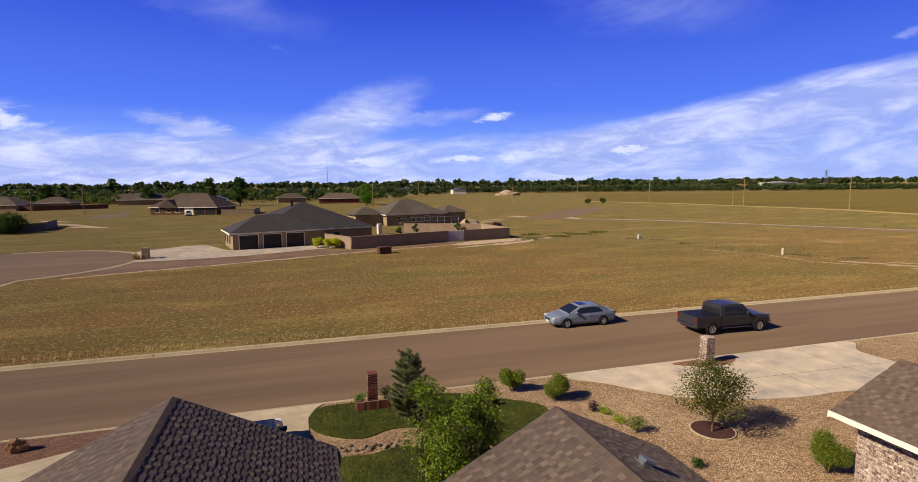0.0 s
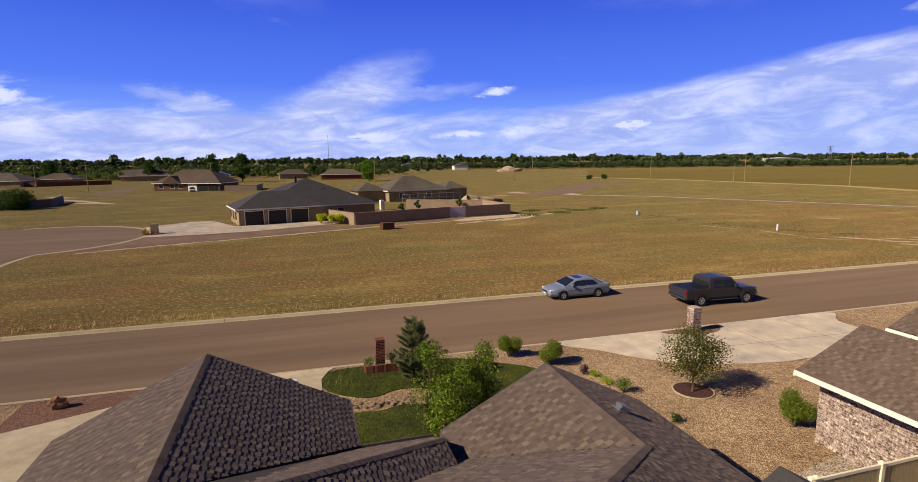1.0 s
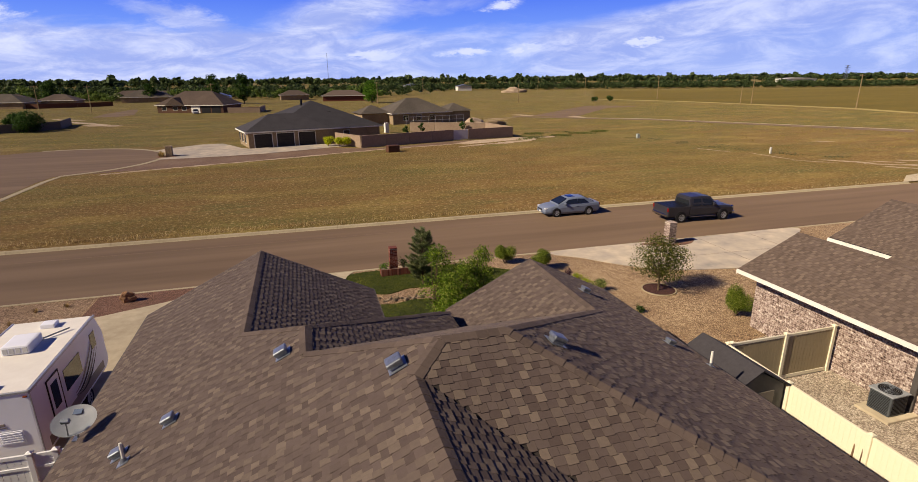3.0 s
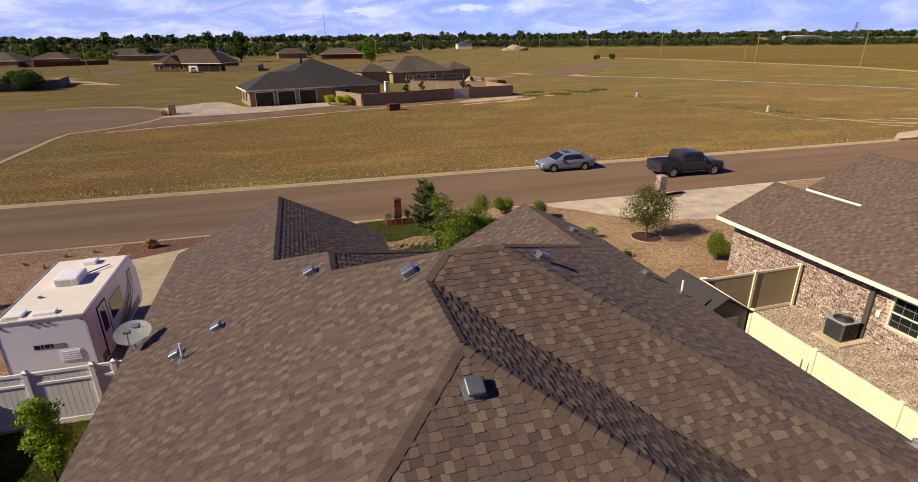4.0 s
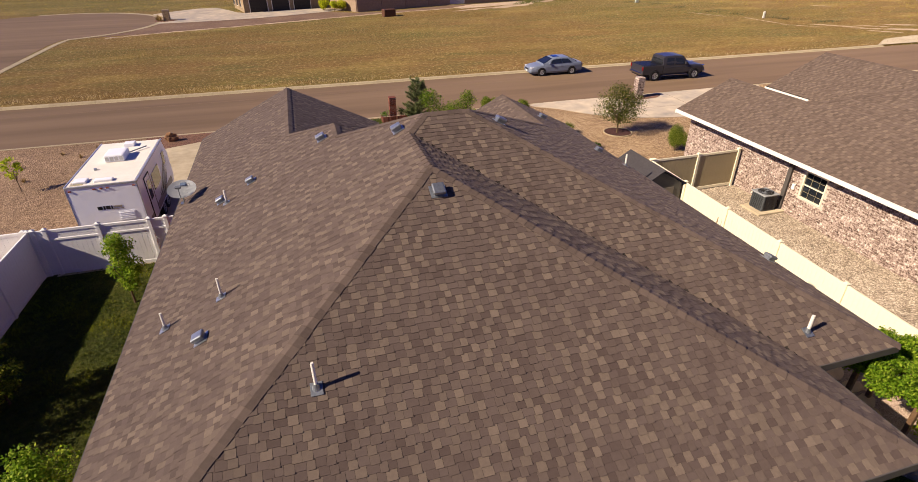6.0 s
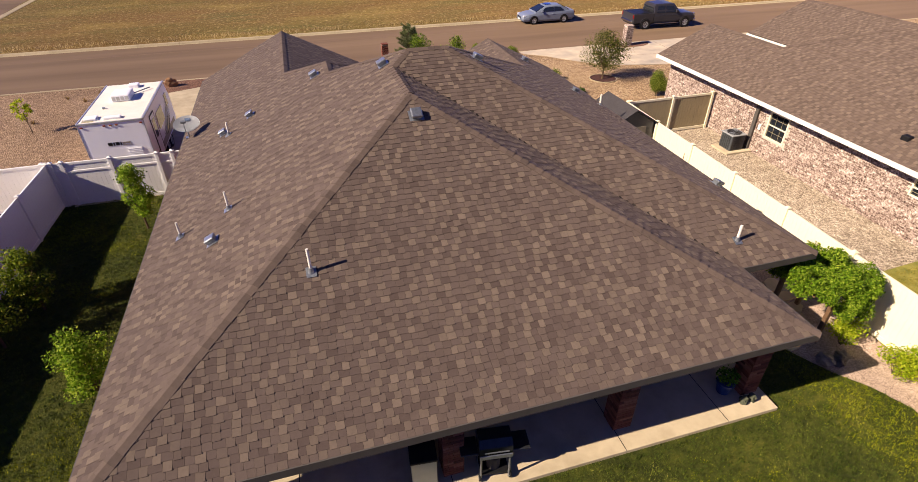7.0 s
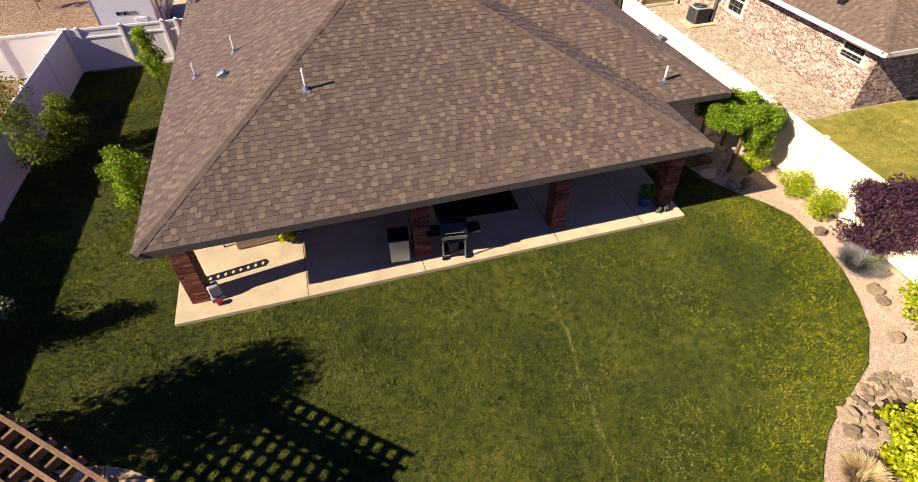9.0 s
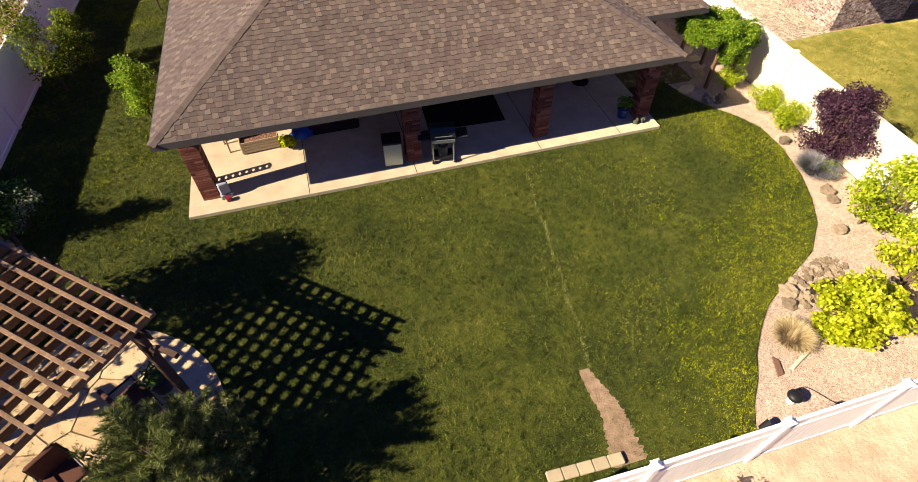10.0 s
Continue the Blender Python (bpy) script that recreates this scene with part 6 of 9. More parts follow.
        for wx in (-1.75, 1.93):
            bm = bmesh.new()
            cyl(bm, (wx, s * 0.90, 0.41), (wx, s * 1.004, 0.41), 0.46, n=24)
            part("wheel_well", bm, BLACK, root)
            tyre(root, wx, s * 0.93, 0.40, 0.26)
        for hx in (-0.3, 0.62):
            bm = bmesh.new()
            bx(bm, hx, s * 0.99 - 0.03, 1.02, hx + 0.16, s * 0.99 + 0.04, 1.06, 0.01)
            part("door_handle", bm, body, root)
    bm = bmesh.new()
    bx(bm, -3.02, -0.9, 0.5, -2.86, 0.9, 0.68, 0.03)
    part("rear_bumper", bm, chrome, root)
    bm = bmesh.new()
    bx(bm, 2.78, -0.9, 0.42, 2.98, 0.9, 0.64, 0.05, 2)
    part("front_bumper", bm, chrome, root)
    bm = bmesh.new()
    bx(bm, 2.82, -0.62, 0.68, 2.93, 0.62, 0.98, 0.03)
    part("grille", bm, chrome, root)
    bm = bmesh.new()
    bx(bm, -2.8, -0.85, 0.36, 2.75, 0.85, 0.56)
    part("chassis", bm, BLACK, root)
    return root


def build_sedan(name, x, y, turn, cols, label, h_scale=1.0, z=-0.125):
    root = thing(name, pose(x, y, z, 0, 0, turn), label, "car")
    body = paint(name + "_paint", cols)
    lens = surface(name + "_lens", ["b9bcc2", "cfd2d8"], scale=6, rough=0.1, bump=0)
    bm = bmesh.new()
    def low(x_, w, zb, zt):
        return (x_, [(w * 0.9, zb), (w, zb + 0.16), (w + 0.005, zt - 0.22), (w - 0.04, zt - 0.05), (w - 0.14, zt)])
    shell_loft(bm, [low(-2.44, 0.72, 0.36, 0.86), low(-2.3, 0.84, 0.26, 0.98), low(-1.5, 0.91, 0.2, 1.0), low(-0.2, 0.915, 0.2, 0.97), low(1.0, 0.91, 0.2, 0.93), low(1.9, 0.86, 0.22, 0.82), low(2.32, 0.76, 0.26, 0.70), low(2.47, 0.6, 0.32, 0.6)])
    part("body", bm, body, root)
    bm = bmesh.new()
    def up(x_, w0, w1, z1):
        return (x_, [(w0, 0.88), (w0 - 0.03, 0.98), (w1 + 0.03, z1 - 0.07), (w1 - 0.1, z1)])
    t = 1.46 * h_scale
    shell_loft(bm, [up(-1.95, 0.80, 0.74, 1.01), up(-1.15, 0.86, 0.66, t - 0.06), up(-0.5, 0.87, 0.66, t), up(0.1, 0.87, 0.66, t - 0.02), up(0.4, 0.87, 0.66, t - 0.08), up(1.25, 0.84, 0.76, 0.98)])
    cab = part("cabin", bm, body, root)
    side_patch("side_window", [(-0.42, 1.0), (0.78, 0.98), (0.36, t - 0.17), (-0.38, t - 0.12)], DARK_GLASS, root, 0.868, lean=0.38, zref=0.98)
    side_patch("side_window", [(-1.36, 1.02), (-0.48, 1.0), (-0.45, t - 0.12), (-1.02, t - 0.16)], DARK_GLASS, root, 0.868, lean=0.38, zref=0.98)
    for q, nm in (((0.45, 0.60, t - 0.10, 1.22, 0.74, 1.0), "windscreen"), ((-1.2, 0.58, t - 0.08, -1.9, 0.7, 1.03), "rear_window")):
        xa, wa, za, xb, wb, zb = q
        bm = bmesh.new()
        v = [bm.verts.new(p) for p in ((xa, -wa, za + 0.02), (xa, wa, za + 0.02), (xb, wb, zb + 0.02), (xb, -wb, zb + 0.02), (xa, -wa, za - 0.03), (xa, wa, za - 0.03), (xb, wb, zb - 0.03), (xb, -wb, zb - 0.03))]
        for f in ((0, 1, 2, 3), (7, 6, 5, 4), (0, 4, 5, 1), (1, 5, 6, 2), (2, 6, 7, 3), (3, 7, 4, 0)):
            bm.faces.new([v[i] for i in f])
        part(nm, bm, DARK_GLASS, root)
    bm = bmesh.new()
    bx(bm, -0.35, -0.4, t - 0.02, 0.25, 0.4, t + 0.006, 0.004)
    part("sunroof", bm, DARK_GLASS, root)
    for s in (-1, 1):
        for wx in (-1.38, 1.42):
            bm = bmesh.new()
            cyl(bm, (wx, s * 0.82, 0.34), (wx, s * 0.920, 0.34), 0.375, n=24)
            part("wheel_well", bm, BLACK, root)
            tyre(root, wx, s * 0.845, 0.325, 0.215)
        bm = bmesh.new()
        bx(bm, 0.62, s * 0.95 - 0.09, 0.97, 0.78, s * 0.95 + 0.09, 1.1, 0.03, 2)
        part("mirror", bm, body, root)
        bm = bmesh.new()
        bx(bm, 2.02, s * 0.66 - 0.14, 0.6, 2.36, s * 0.66 + 0.10, 0.74, 0.04, 2)
        part("headlamp", bm, lens, root)
        bm = bmesh.new()
        bx(bm, -2.42, s * 0.66 - 0.14, 0.74, -2.25, s * 0.66 + 0.14, 0.9, 0.03, 2)
        part("tail_lamp", bm, surface(name + "_tail", ["6e1414", "8a1c1c"], scale=6, rough=0.2, bump=0), root)
        for hx in (-0.35, 0.5):
            bm = bmesh.new()
            bx(bm, hx - 0.1, s * 0.905 - 0.03, 0.78, hx + 0.1, s * 0.905 + 0.035, 0.81, 0.008)
            part("door_handle", bm, body, root)
    bm = bmesh.new()
    bx(bm, 2.38, -0.42, 0.5, 2.475, 0.42, 0.62, 0.02)
    part("grille", bm, BLACK, root)
    bm = bmesh.new()
    bx(bm, 2.42, -0.16, 0.36, 2.492, 0.16, 0.46)
    part("number_plate", bm, PVC, root)
    bm = bmesh.new()
    bx(bm, -2.2, -0.7, 0.16, 2.2, 0.7, 0.3)
    part("underbody", bm, BLACK, root)
    return root


build_pickup(27.35, 28.2, -3.0)
build_sedan("sedan", 18.85, 32.62, 179.0, ["6e788c", "80899c"], "silver-blue saloon car parked by the far kerb")
build_sedan("parked_car", -1.75, 18.6, 90.0, ["24262e", "30333c"], "dark car parked on the driveway behind the gable", 1.12, 0.045)

# ---- front yard ----
def mailbox_pillar(x, y, h, mats, label, r=0.24):
    root = thing("mailbox_pillar", pose(x, y, 0), label, "mailbox")
    bm = bmesh.new()
    bx(bm, -r, -r, 0, r, r, h - 0.02)
    core = part("core", bm, MORTAR, root)
    bricks_on_column(core, 0, 0, r + 0.008, 0.02, h - 0.06, mats)
    bm = bmesh.new()
    bx(bm, -r - 0.02, -r - 0.02, h - 0.06, r + 0.02, r + 0.02, h, 0.01)
    part("cap", bm, mats, root)
    return root


mailbox_pillar(21.05, 22.72, 1.5, BRICK_NB, "mottled brick mailbox pillar by the driveway", 0.26)
sheet("pillar_bed", smooth_ring([(19.1, 23.1), (20.1, 22.35), (21.4, 22.1), (22.4, 22.25), (23.1, 23.0), (21.5, 23.15)], 4), 0.065, MULCH, "dark red-brown mulch patch in the driveway", "mulch", 0.05)
mailbox_pillar(2.85, 22.75, 1.55, BRICK_RED, "red brick mailbox pillar with a low planter", 0.2)


def build_planter():
    root = thing("brick_planter", pose(2.85, 22.6, 0.05), "low red brick planter around the pillar", "planter")
    k = 0
    bm = bmesh.new()
    for q in ((-0.75, -0.35, 0.95, -0.23), (-0.75, -0.23, -0.63, 0.25), (0.83, -0.23, 0.95, 0.25)):
        bx(bm, q[0], q[1], 0, q[2], q[3], 0.36)
    part("core", bm, MORTAR_DARK, root)
    rnd = random.Random(4)
    bm = bmesh.new()
    bx(bm, -0.048, -0.02, 0.0, 0.048, 0.02, 0.38, 0.004)
    me = from_bm("brick", bm, BRICK_RED)
    for i in range(16):
        piece("brick", me, root, pose(-0.69 + i * 0.106, -0.352, 0))
    for i in range(5):
        piece("brick", me, root, pose(-0.752, -0.25 + i * 0.106, 0, 0, 0, 90))
        piece("brick", me, root, pose(0.952, -0.25 + i * 0.106, 0, 0, 0, 90))
    return root


build_planter()
round_shrub("shrub", 2.3, 22.65, 0.8, 0.36, LEAF_GREEN, "small round green shrub in the brick planter", 3, 500, 0.03, z=0.05)
round_shrub("shrub", 3.45, 22.75, 0.95, 0.4, LEAF_DARK, "dark round shrub in the brick planter", 4, 600, 0.03, z=0.05)
conifer("pine_tree", 4.08, 20.6, 2.95, 0.85, NEEDLE_GREY, "young blue-green pine on the front lawn", 7, 0.03, needles=30, open_=0.15)
for i, (x, y, h, r) in enumerate(((3.9, 16.4, 3.75, 1.05), (5.9, 16.3, 3.5, 0.85), (4.9, 15.7, 3.0, 0.95), (4.2, 15.0, 2.7, 0.9))):
    leafy_tree("aspen_tree", x, y, h, r, LEAF_ASPEN, "multi-stemmed aspen clump with bright green leaves", seed=20 + i, trunk=0.035, clear=0.1, leaves=5200, size=0.042, clumps=44, stems=3, group="aspens by the entry", z=0.03)
for i, (x, y, h, r) in enumerate(((9.4, 22.3, 1.4, 0.64), (11.0, 20.75, 1.35, 0.7))):
    round_shrub("broom_shrub", x, y, h, r, LEAF_BROOM, "feathery green broom shrub on gravel", 11 + i, 11000, 0.06, group="broom shrubs along the kerb", ratio=0.13, lift=0.9)
round_shrub("broom_shrub", 16.85, 12.45, 1.5, 0.75, LEAF_BROOM, "tall feathery green shrub against the brick wall", 15, 13000, 0.06, ratio=0.13, lift=0.9)
round_shrub("shrub", 11.9, 19.2, 0.55, 0.32, LEAF_PLUM, "small plum-red barberry shrub on gravel", 31, 350, 0.035)
for i, (x, y, r) in enumerate(((12.3, 18.75, 0.36), (12.35, 17.85, 0.4))):
    round_shrub("shrub", x, y, 0.4, r, LEAF_LIME, "low mounded lime-green shrub on gravel", 33 + i, 600, 0.025, group="mounded shrubs")
round_shrub("shrub", 12.5, 16.9, 0.8, 0.5, LEAF_OLIVE, "spreading olive-green juniper shrub", 37, 800, 0.035)
round_shrub("shrub", 12.95, 14.1, 0.4, 0.28, LEAF_DARK, "low dark shrub beside the eave", 38, 300, 0.035)


def mulch_ring(x, y, r):
    root = tagged(new("mulch_ring"), "round red-brown mulch bed with a thin concrete edge", "mulch", kind="structure")
    bm = bmesh.new()
    prism(bm, [(x + r * math.cos(a * math.tau / 40), y + r * math.sin(a * math.tau / 40)) for a in range(40)], 0.0, 0.045)
    part("mulch", bm, surface("red_bark_mulch", ["2e1c18", "402822", "54382f"], scale=12, rough=1.0, bump=0.8, cells=30), root)
    bm = bmesh.new()
    bx(bm, -0.1, -0.025, 0.0, 0.1, 0.025, 0.065, 0.008)
    me = from_bm("edging_block", bm, KERB)
    n = int(math.tau * r / 0.2)
    for k in range(n):
        a = k * math.tau / n
        piece("edging_block", me, root, pose(x + (r + 0.03) * math.cos(a), y + (r + 0.03) * math.sin(a), 0.005, 0, 0, math.degrees(a) + 90))


mulch_ring(15.5, 16.15, 0.8)
leafy_tree("tree", 15.38, 16.05, 2.8, 1.62, LEAF_SHADE, "small round-headed tree in a mulch ring", seed=41, trunk=0.055, clear=0.3, leaves=7600, size=0.042, clumps=60, z=0.04)
leafy_tree("tree", -16.2, 16.9, 1.9, 0.5, LEAF_LIME, "thin young tree on the gravel lot", seed=43, trunk=0.02, clear=0.4, leaves=420, size=0.06, clumps=10)


def stone(name, x, y, r, h, m, label, seed, category="rock", z=0.0, group="", squash=1.0, turn=0):
    bm = bmesh.new()
    blob(bm, (0, 0, h * 0.35), (r, r * squash, h * 0.65), seed, 3, 0.35)
    ob = new(name, from_bm(name, bm, m))
    ob.matrix_basis = pose(x, y, z, 0, 0, turn)
    return tagged(ob, label, category, group)


stone("boulder", -10.5, 22.75, 0.34, 0.5, ROCK, "rough red-brown boulder on the gravel strip", 3, squash=0.75)
for i, (x, y) in enumerate(((-13.2, 22.9), (-14.4, 22.6), (-16.0, 22.0), (-14.9, 21.3), (-17.5, 20.4), (-19.0, 17.5), (-16.6, 18.3))):
    spiky_tuft("weed", x, y, 0.28, 0.24, DRY, "dry weed tuft on the gravel", 40, 50 + i, 0.008, "weed", group="weeds on the gravel lot")
rnd = random.Random(12)
for i in range(24):
    t = i / 23
    x, y = 0.6 + 4.2 * t, 18.75 + 0.35 * math.sin(t * 4) + rnd.uniform(-0.3, 0.3)
    stone("creek_stone", x, y, rnd.uniform(0.06, 0.13), rnd.uniform(0.07, 0.13), STONE, "rounded pale stone of the dry creek", i, "stone", 0.03, "dry creek stones", rnd.uniform(0.6, 1), rnd.uniform(0, 180))

# ---- between the houses ----
def build_ac(x, y):
    root = thing("condenser_unit", pose(x, y, 0.01), "grey air-conditioning condenser on a concrete pad", "air conditioner")
    body = surface("condenser_grey", ["4c5054", "5b6064"], scale=6, rough=0.5, bump=0.05, metal=0.3)
    bm = bmesh.new()
    bx(bm, -0.62, -0.55, 0, 0.75, 0.55, 0.1, 0.02)
    part("pad", bm, CONCRETE, root)
    bm = bmesh.new()
    bx(bm, -0.36, -0.36, 0.1, 0.36, 0.36, 0.80, 0.05, 2)
    part("cabinet", bm, body, root)
    for k in range(12):
        bm = bmesh.new()
        z = 0.18 + 0.05 * k
        bx(bm, -0.375, -0.3, z, 0.375, 0.3, z + 0.014), bx(bm, -0.3, -0.375, z, 0.3, 0.375, z + 0.014)
        part("louvre", bm, BLACK, root)
    bm = bmesh.new()
    bx(bm, -0.40, -0.40, 0.80, 0.40, 0.40, 0.85, 0.03, 2)
    part("lid", bm, surface("condenser_lid", ["8b8f93", "9ca0a4"], scale=6, rough=0.5, bump=0.03), root)
    bm = bmesh.new()
    cyl(bm, (0, 0, 0.845), (0, 0, 0.862), 0.32, n=28)
    part("fan_opening", bm, BLACK, root)
    bm = bmesh.new()
    for k in range(6):
        rr = 0.06 + 0.05 * k
        for i in range(24):
            a0, a1 = i * math.tau / 24, (i + 1) * math.tau / 24
            cyl(bm, (rr * math.cos(a0), rr * math.sin(a0), 0.875), (rr * math.cos(a1), rr * math.sin(a1), 0.875), 0.005, n=4, caps=False)
    part("fan_guard", bm, STEEL, root)
    bm = bmesh.new()
    cyl(bm, (0.36, 0.1, 0.25), (0.9, 0.12, 0.2), 0.025, n=8)
    cyl(bm, (0.9, 0.12, 0.2), (1.0, -0.6, 0.6), 0.025, n=8)
    part("pipe", bm, BLACK, root)


build_ac(15.95, 5.05)


def build_shed():
    """A dark plastic garden shed between the house and the fence."""
    root = thing("garden_shed", pose(10.6, 6.27, 0), "dark grey garden shed with a gabled roof by the fence", "shed")
    dark = surface("shed_grey", ["4a4846", "5a5855"], scale=4, rough=0.7, bump=0.1)
    w, d = 0.97, 1.13
    bm = bmesh.new()
    profile_x(bm, [(-w, 0.0), (w, 0.0), (w, 1.85), (0, 2.4), (-w, 1.85)], -d, d)
    part("body", bm, dark, root)
    for s in (-1, 1):
        bm = bmesh.new()
        a, b = (s * (w + 0.12), 1.80), (0.0, 2.46)
        n = Vector((s * (b[1] - a[1]), 0, abs(b[0] - a[0]))).normalized() * 0.05
        pts = [(a[0], a[1]), (b[0], b[1]), (b[0] + n.x * 0, b[1] + 0.05), (a[0] + n.x, a[1] + n.z)]
        profile_x(bm, pts, -d - 0.12, d + 0.12)
        part("roof_panel", bm, SHINGLE_DARK, root, "dark shingled roof panel")
    for s in (-1, 1):
        bm = bmesh.new()
        bx(bm, s * 0.32 - 0.30, -d - 0.03, 0.05, s * 0.32 + 0.30, -d, 1.7, 0.008)
        door = part("door", bm, surface("shed_door_tan", ["6d655b", "7a7268"], scale=4, rough=0.7, bump=0.1), root)
        bm = bmesh.new()
        bx(bm, s * 0.32 - 0.12, -d - 0.045, 0.9, s * 0.32 + 0.12, -d - 0.028, 1.4)
        part("panel", bm, dark, door)


build_shed()
# stacked boards and rake handles leaning inside the cream fence
for i, (x, y, z, w) in enumerate(((11.6, 2.95, 1.98, 0.04), (11.6, 2.7, 2.02, 0.04), (11.6, 0.2, 2.0, 0.035), (11.6, 0.05, 1.95, 0.03))):
    bm = bmesh.new()
    bx(bm, -w * 0.6, -w * 0.6, 0, w * 0.6, w * 0.6, z - 0.45, 0.005)
    ob = new("timber_post", from_bm("timber_post", bm, TIMBER))
    ob.matrix_basis = pose(x, y, 0.016, 0, 4, i * 17)
    tagged(ob, "brown timber post leaning on the fence", "timber", "leaning posts")

# ---- back yard ----
def build_pergola():
    """Timber pergola set at 41 degrees to the house; its near corner is at the origin."""
    root = thing("pergola", pose(-6.56, -13.06, 0) @ pose(0, 0, 0, 0, 0, 138.4), "brown timber pergola with open slats and arched braces", "pergola")
    # local x runs back along the slats, local y away along the rafters' row
    nx, ny = 4.7, 4.25
    bm = bmesh.new()
    bx(bm, 0.0, -0.036, 3.00, nx, 0.036, 3.06, 0.006)
    slat = from_bm("slat", bm, TIMBER)
    y = 0.02
    while y < ny:
        piece("slat", slat, root, pose(0, y, 0))
        y += 0.31
    bm = bmesh.new()
    bx(bm, -0.03, -0.1, 2.84, 0.03, ny + 0.15, 3.00, 0.006)
    rafter = from_bm("rafter", bm, TIMBER)
    x = 0.16
    while x < nx:
        piece("rafter", rafter, root, pose(x, 0, 0))
        x += 0.328
    for yb in (0.3, ny - 0.4):
        for o in (-0.09, 0.05):
            bm = bmesh.new()
            bx(bm, 0.0, yb + o, 2.62, nx, yb + o + 0.045, 2.84, 0.008)
            part("beam", bm, TIMBER_SHADED, root, "long brown beam with shade in its colour")
    bm = bmesh.new()
    bx(bm, -0.08, -0.08, 0, 0.08, 0.08, 2.8, 0.012)
    post = from_bm("post", bm, TIMBER_SHADED)
    bm = bmesh.new()
    bx(bm, -0.13, -0.13, 0.0, 0.13, 0.13, 0.12, 0.01)
    foot = from_bm("post_base", bm, CONCRETE)
    for px in (0.32, nx - 0.45):
        for py in (0.3, ny - 0.4):
            p = piece("post", post, root, pose(px, py, 0.03))
            piece("post_base", foot, p, pose(0, 0, 0))
            for s in (-1, 1):
                bm = bmesh.new()
                n = 7
                pts = []
                for k in range(n + 1):
                    a = math.pi / 2 * k / n
                    pts.append((0.95 * (1 - math.cos(a)), 1.75 + 0.9 * math.sin(a)))
                rings = []
                for k, (xa, za) in enumerate(pts):
                    a = math.pi / 2 * k / n
                    u_, w_ = -math.cos(a) * 0.05, math.sin(a) * 0.05
                    rings.append([bm.verts.new((px + s * (xa + e * u_), py + f * 0.04, za + e * w_)) for e, f in ((-1, -1), (1, -1), (1, 1), (-1, 1))])
                for r0, r1 in zip(rings, rings[1:]):
                    for k in range(4):
                        bm.faces.new((r0[k], r0[(k + 1) % 4], r1[(k + 1) % 4], r1[k]))
                bm.faces.new(rings[0]), bm.faces.new(rings[-1][::-1])
                part("brace", bm, TIMBER_SHADED, root, "curved timber brace")
    return root


build_pergola()


def clip_poly(poly, px, py, nx, ny):
    """Keeps the side of a line through (px, py) that its normal points away from."""
    out = []
    for i in range(len(poly)):
        a, b = poly[i], poly[(i + 1) % len(poly)]
        da, db = (a[0] - px) * nx + (a[1] - py) * ny, (b[0] - px) * nx + (b[1] - py) * ny
        if da <= 0:
            out.append(a)
        if (da < 0) != (db < 0) and da != db:
            t = da / (da - db)
            out.append((a[0] + (b[0] - a[0]) * t, a[1] + (b[1] - a[1]) * t))
    return out


def flagstones(name, cx, cy, radius, step, z, label, seed):
    """A round terrace of irregular flat stones, each a piece, over a mortar bed."""
    root = tagged(new(name), label, "terrace", kind="structure")
    bm = bmesh.new()
    ring = [(cx + radius * math.cos(a * math.tau / 36), cy + radius * math.sin(a * math.tau / 36)) for a in range(36)]
    prism(bm, ring, 0.0, z)
    part("bedding", bm, BARE, root)
    r_ = random.Random(seed)
    sites = []
    n = int(radius / step) + 1
    for i in range(-n, n + 1):
        for j in range(-n, n + 1):
            x, y = cx + (i + (j % 2) * 0.5 + r_.uniform(-0.48, 0.48)) * step, cy + (j + r_.uniform(-0.48, 0.48)) * step * 0.9
            if math.hypot(x - cx, y - cy) < radius + step * 0.4:
                sites.append((x, y))
    for i, (x, y) in enumerate(sites):
        poly = list(ring)
        for k, (u, v) in enumerate(sites):
            d = math.hypot(u - x, v - y)
            if k != i and d < 3.2 * step:
                nx, ny = (u - x) / d, (v - y) / d
                poly = clip_poly(poly, x + nx * (d / 2 - 0.018), y + ny * (d / 2 - 0.018), nx, ny)
                if len(poly) < 3:
                    break
        if len(poly) >= 3:
            bm = bmesh.new()
            prism(bm, poly, z, z + r_.uniform(0.012, 0.022))
            part("flagstone", bm, FLAG, root)
    return root


flagstones("terrace", -9.3, -13.75, 3.0, 1.15, 0.045, "round terrace of pale irregular flagstones under the pergola", 6)


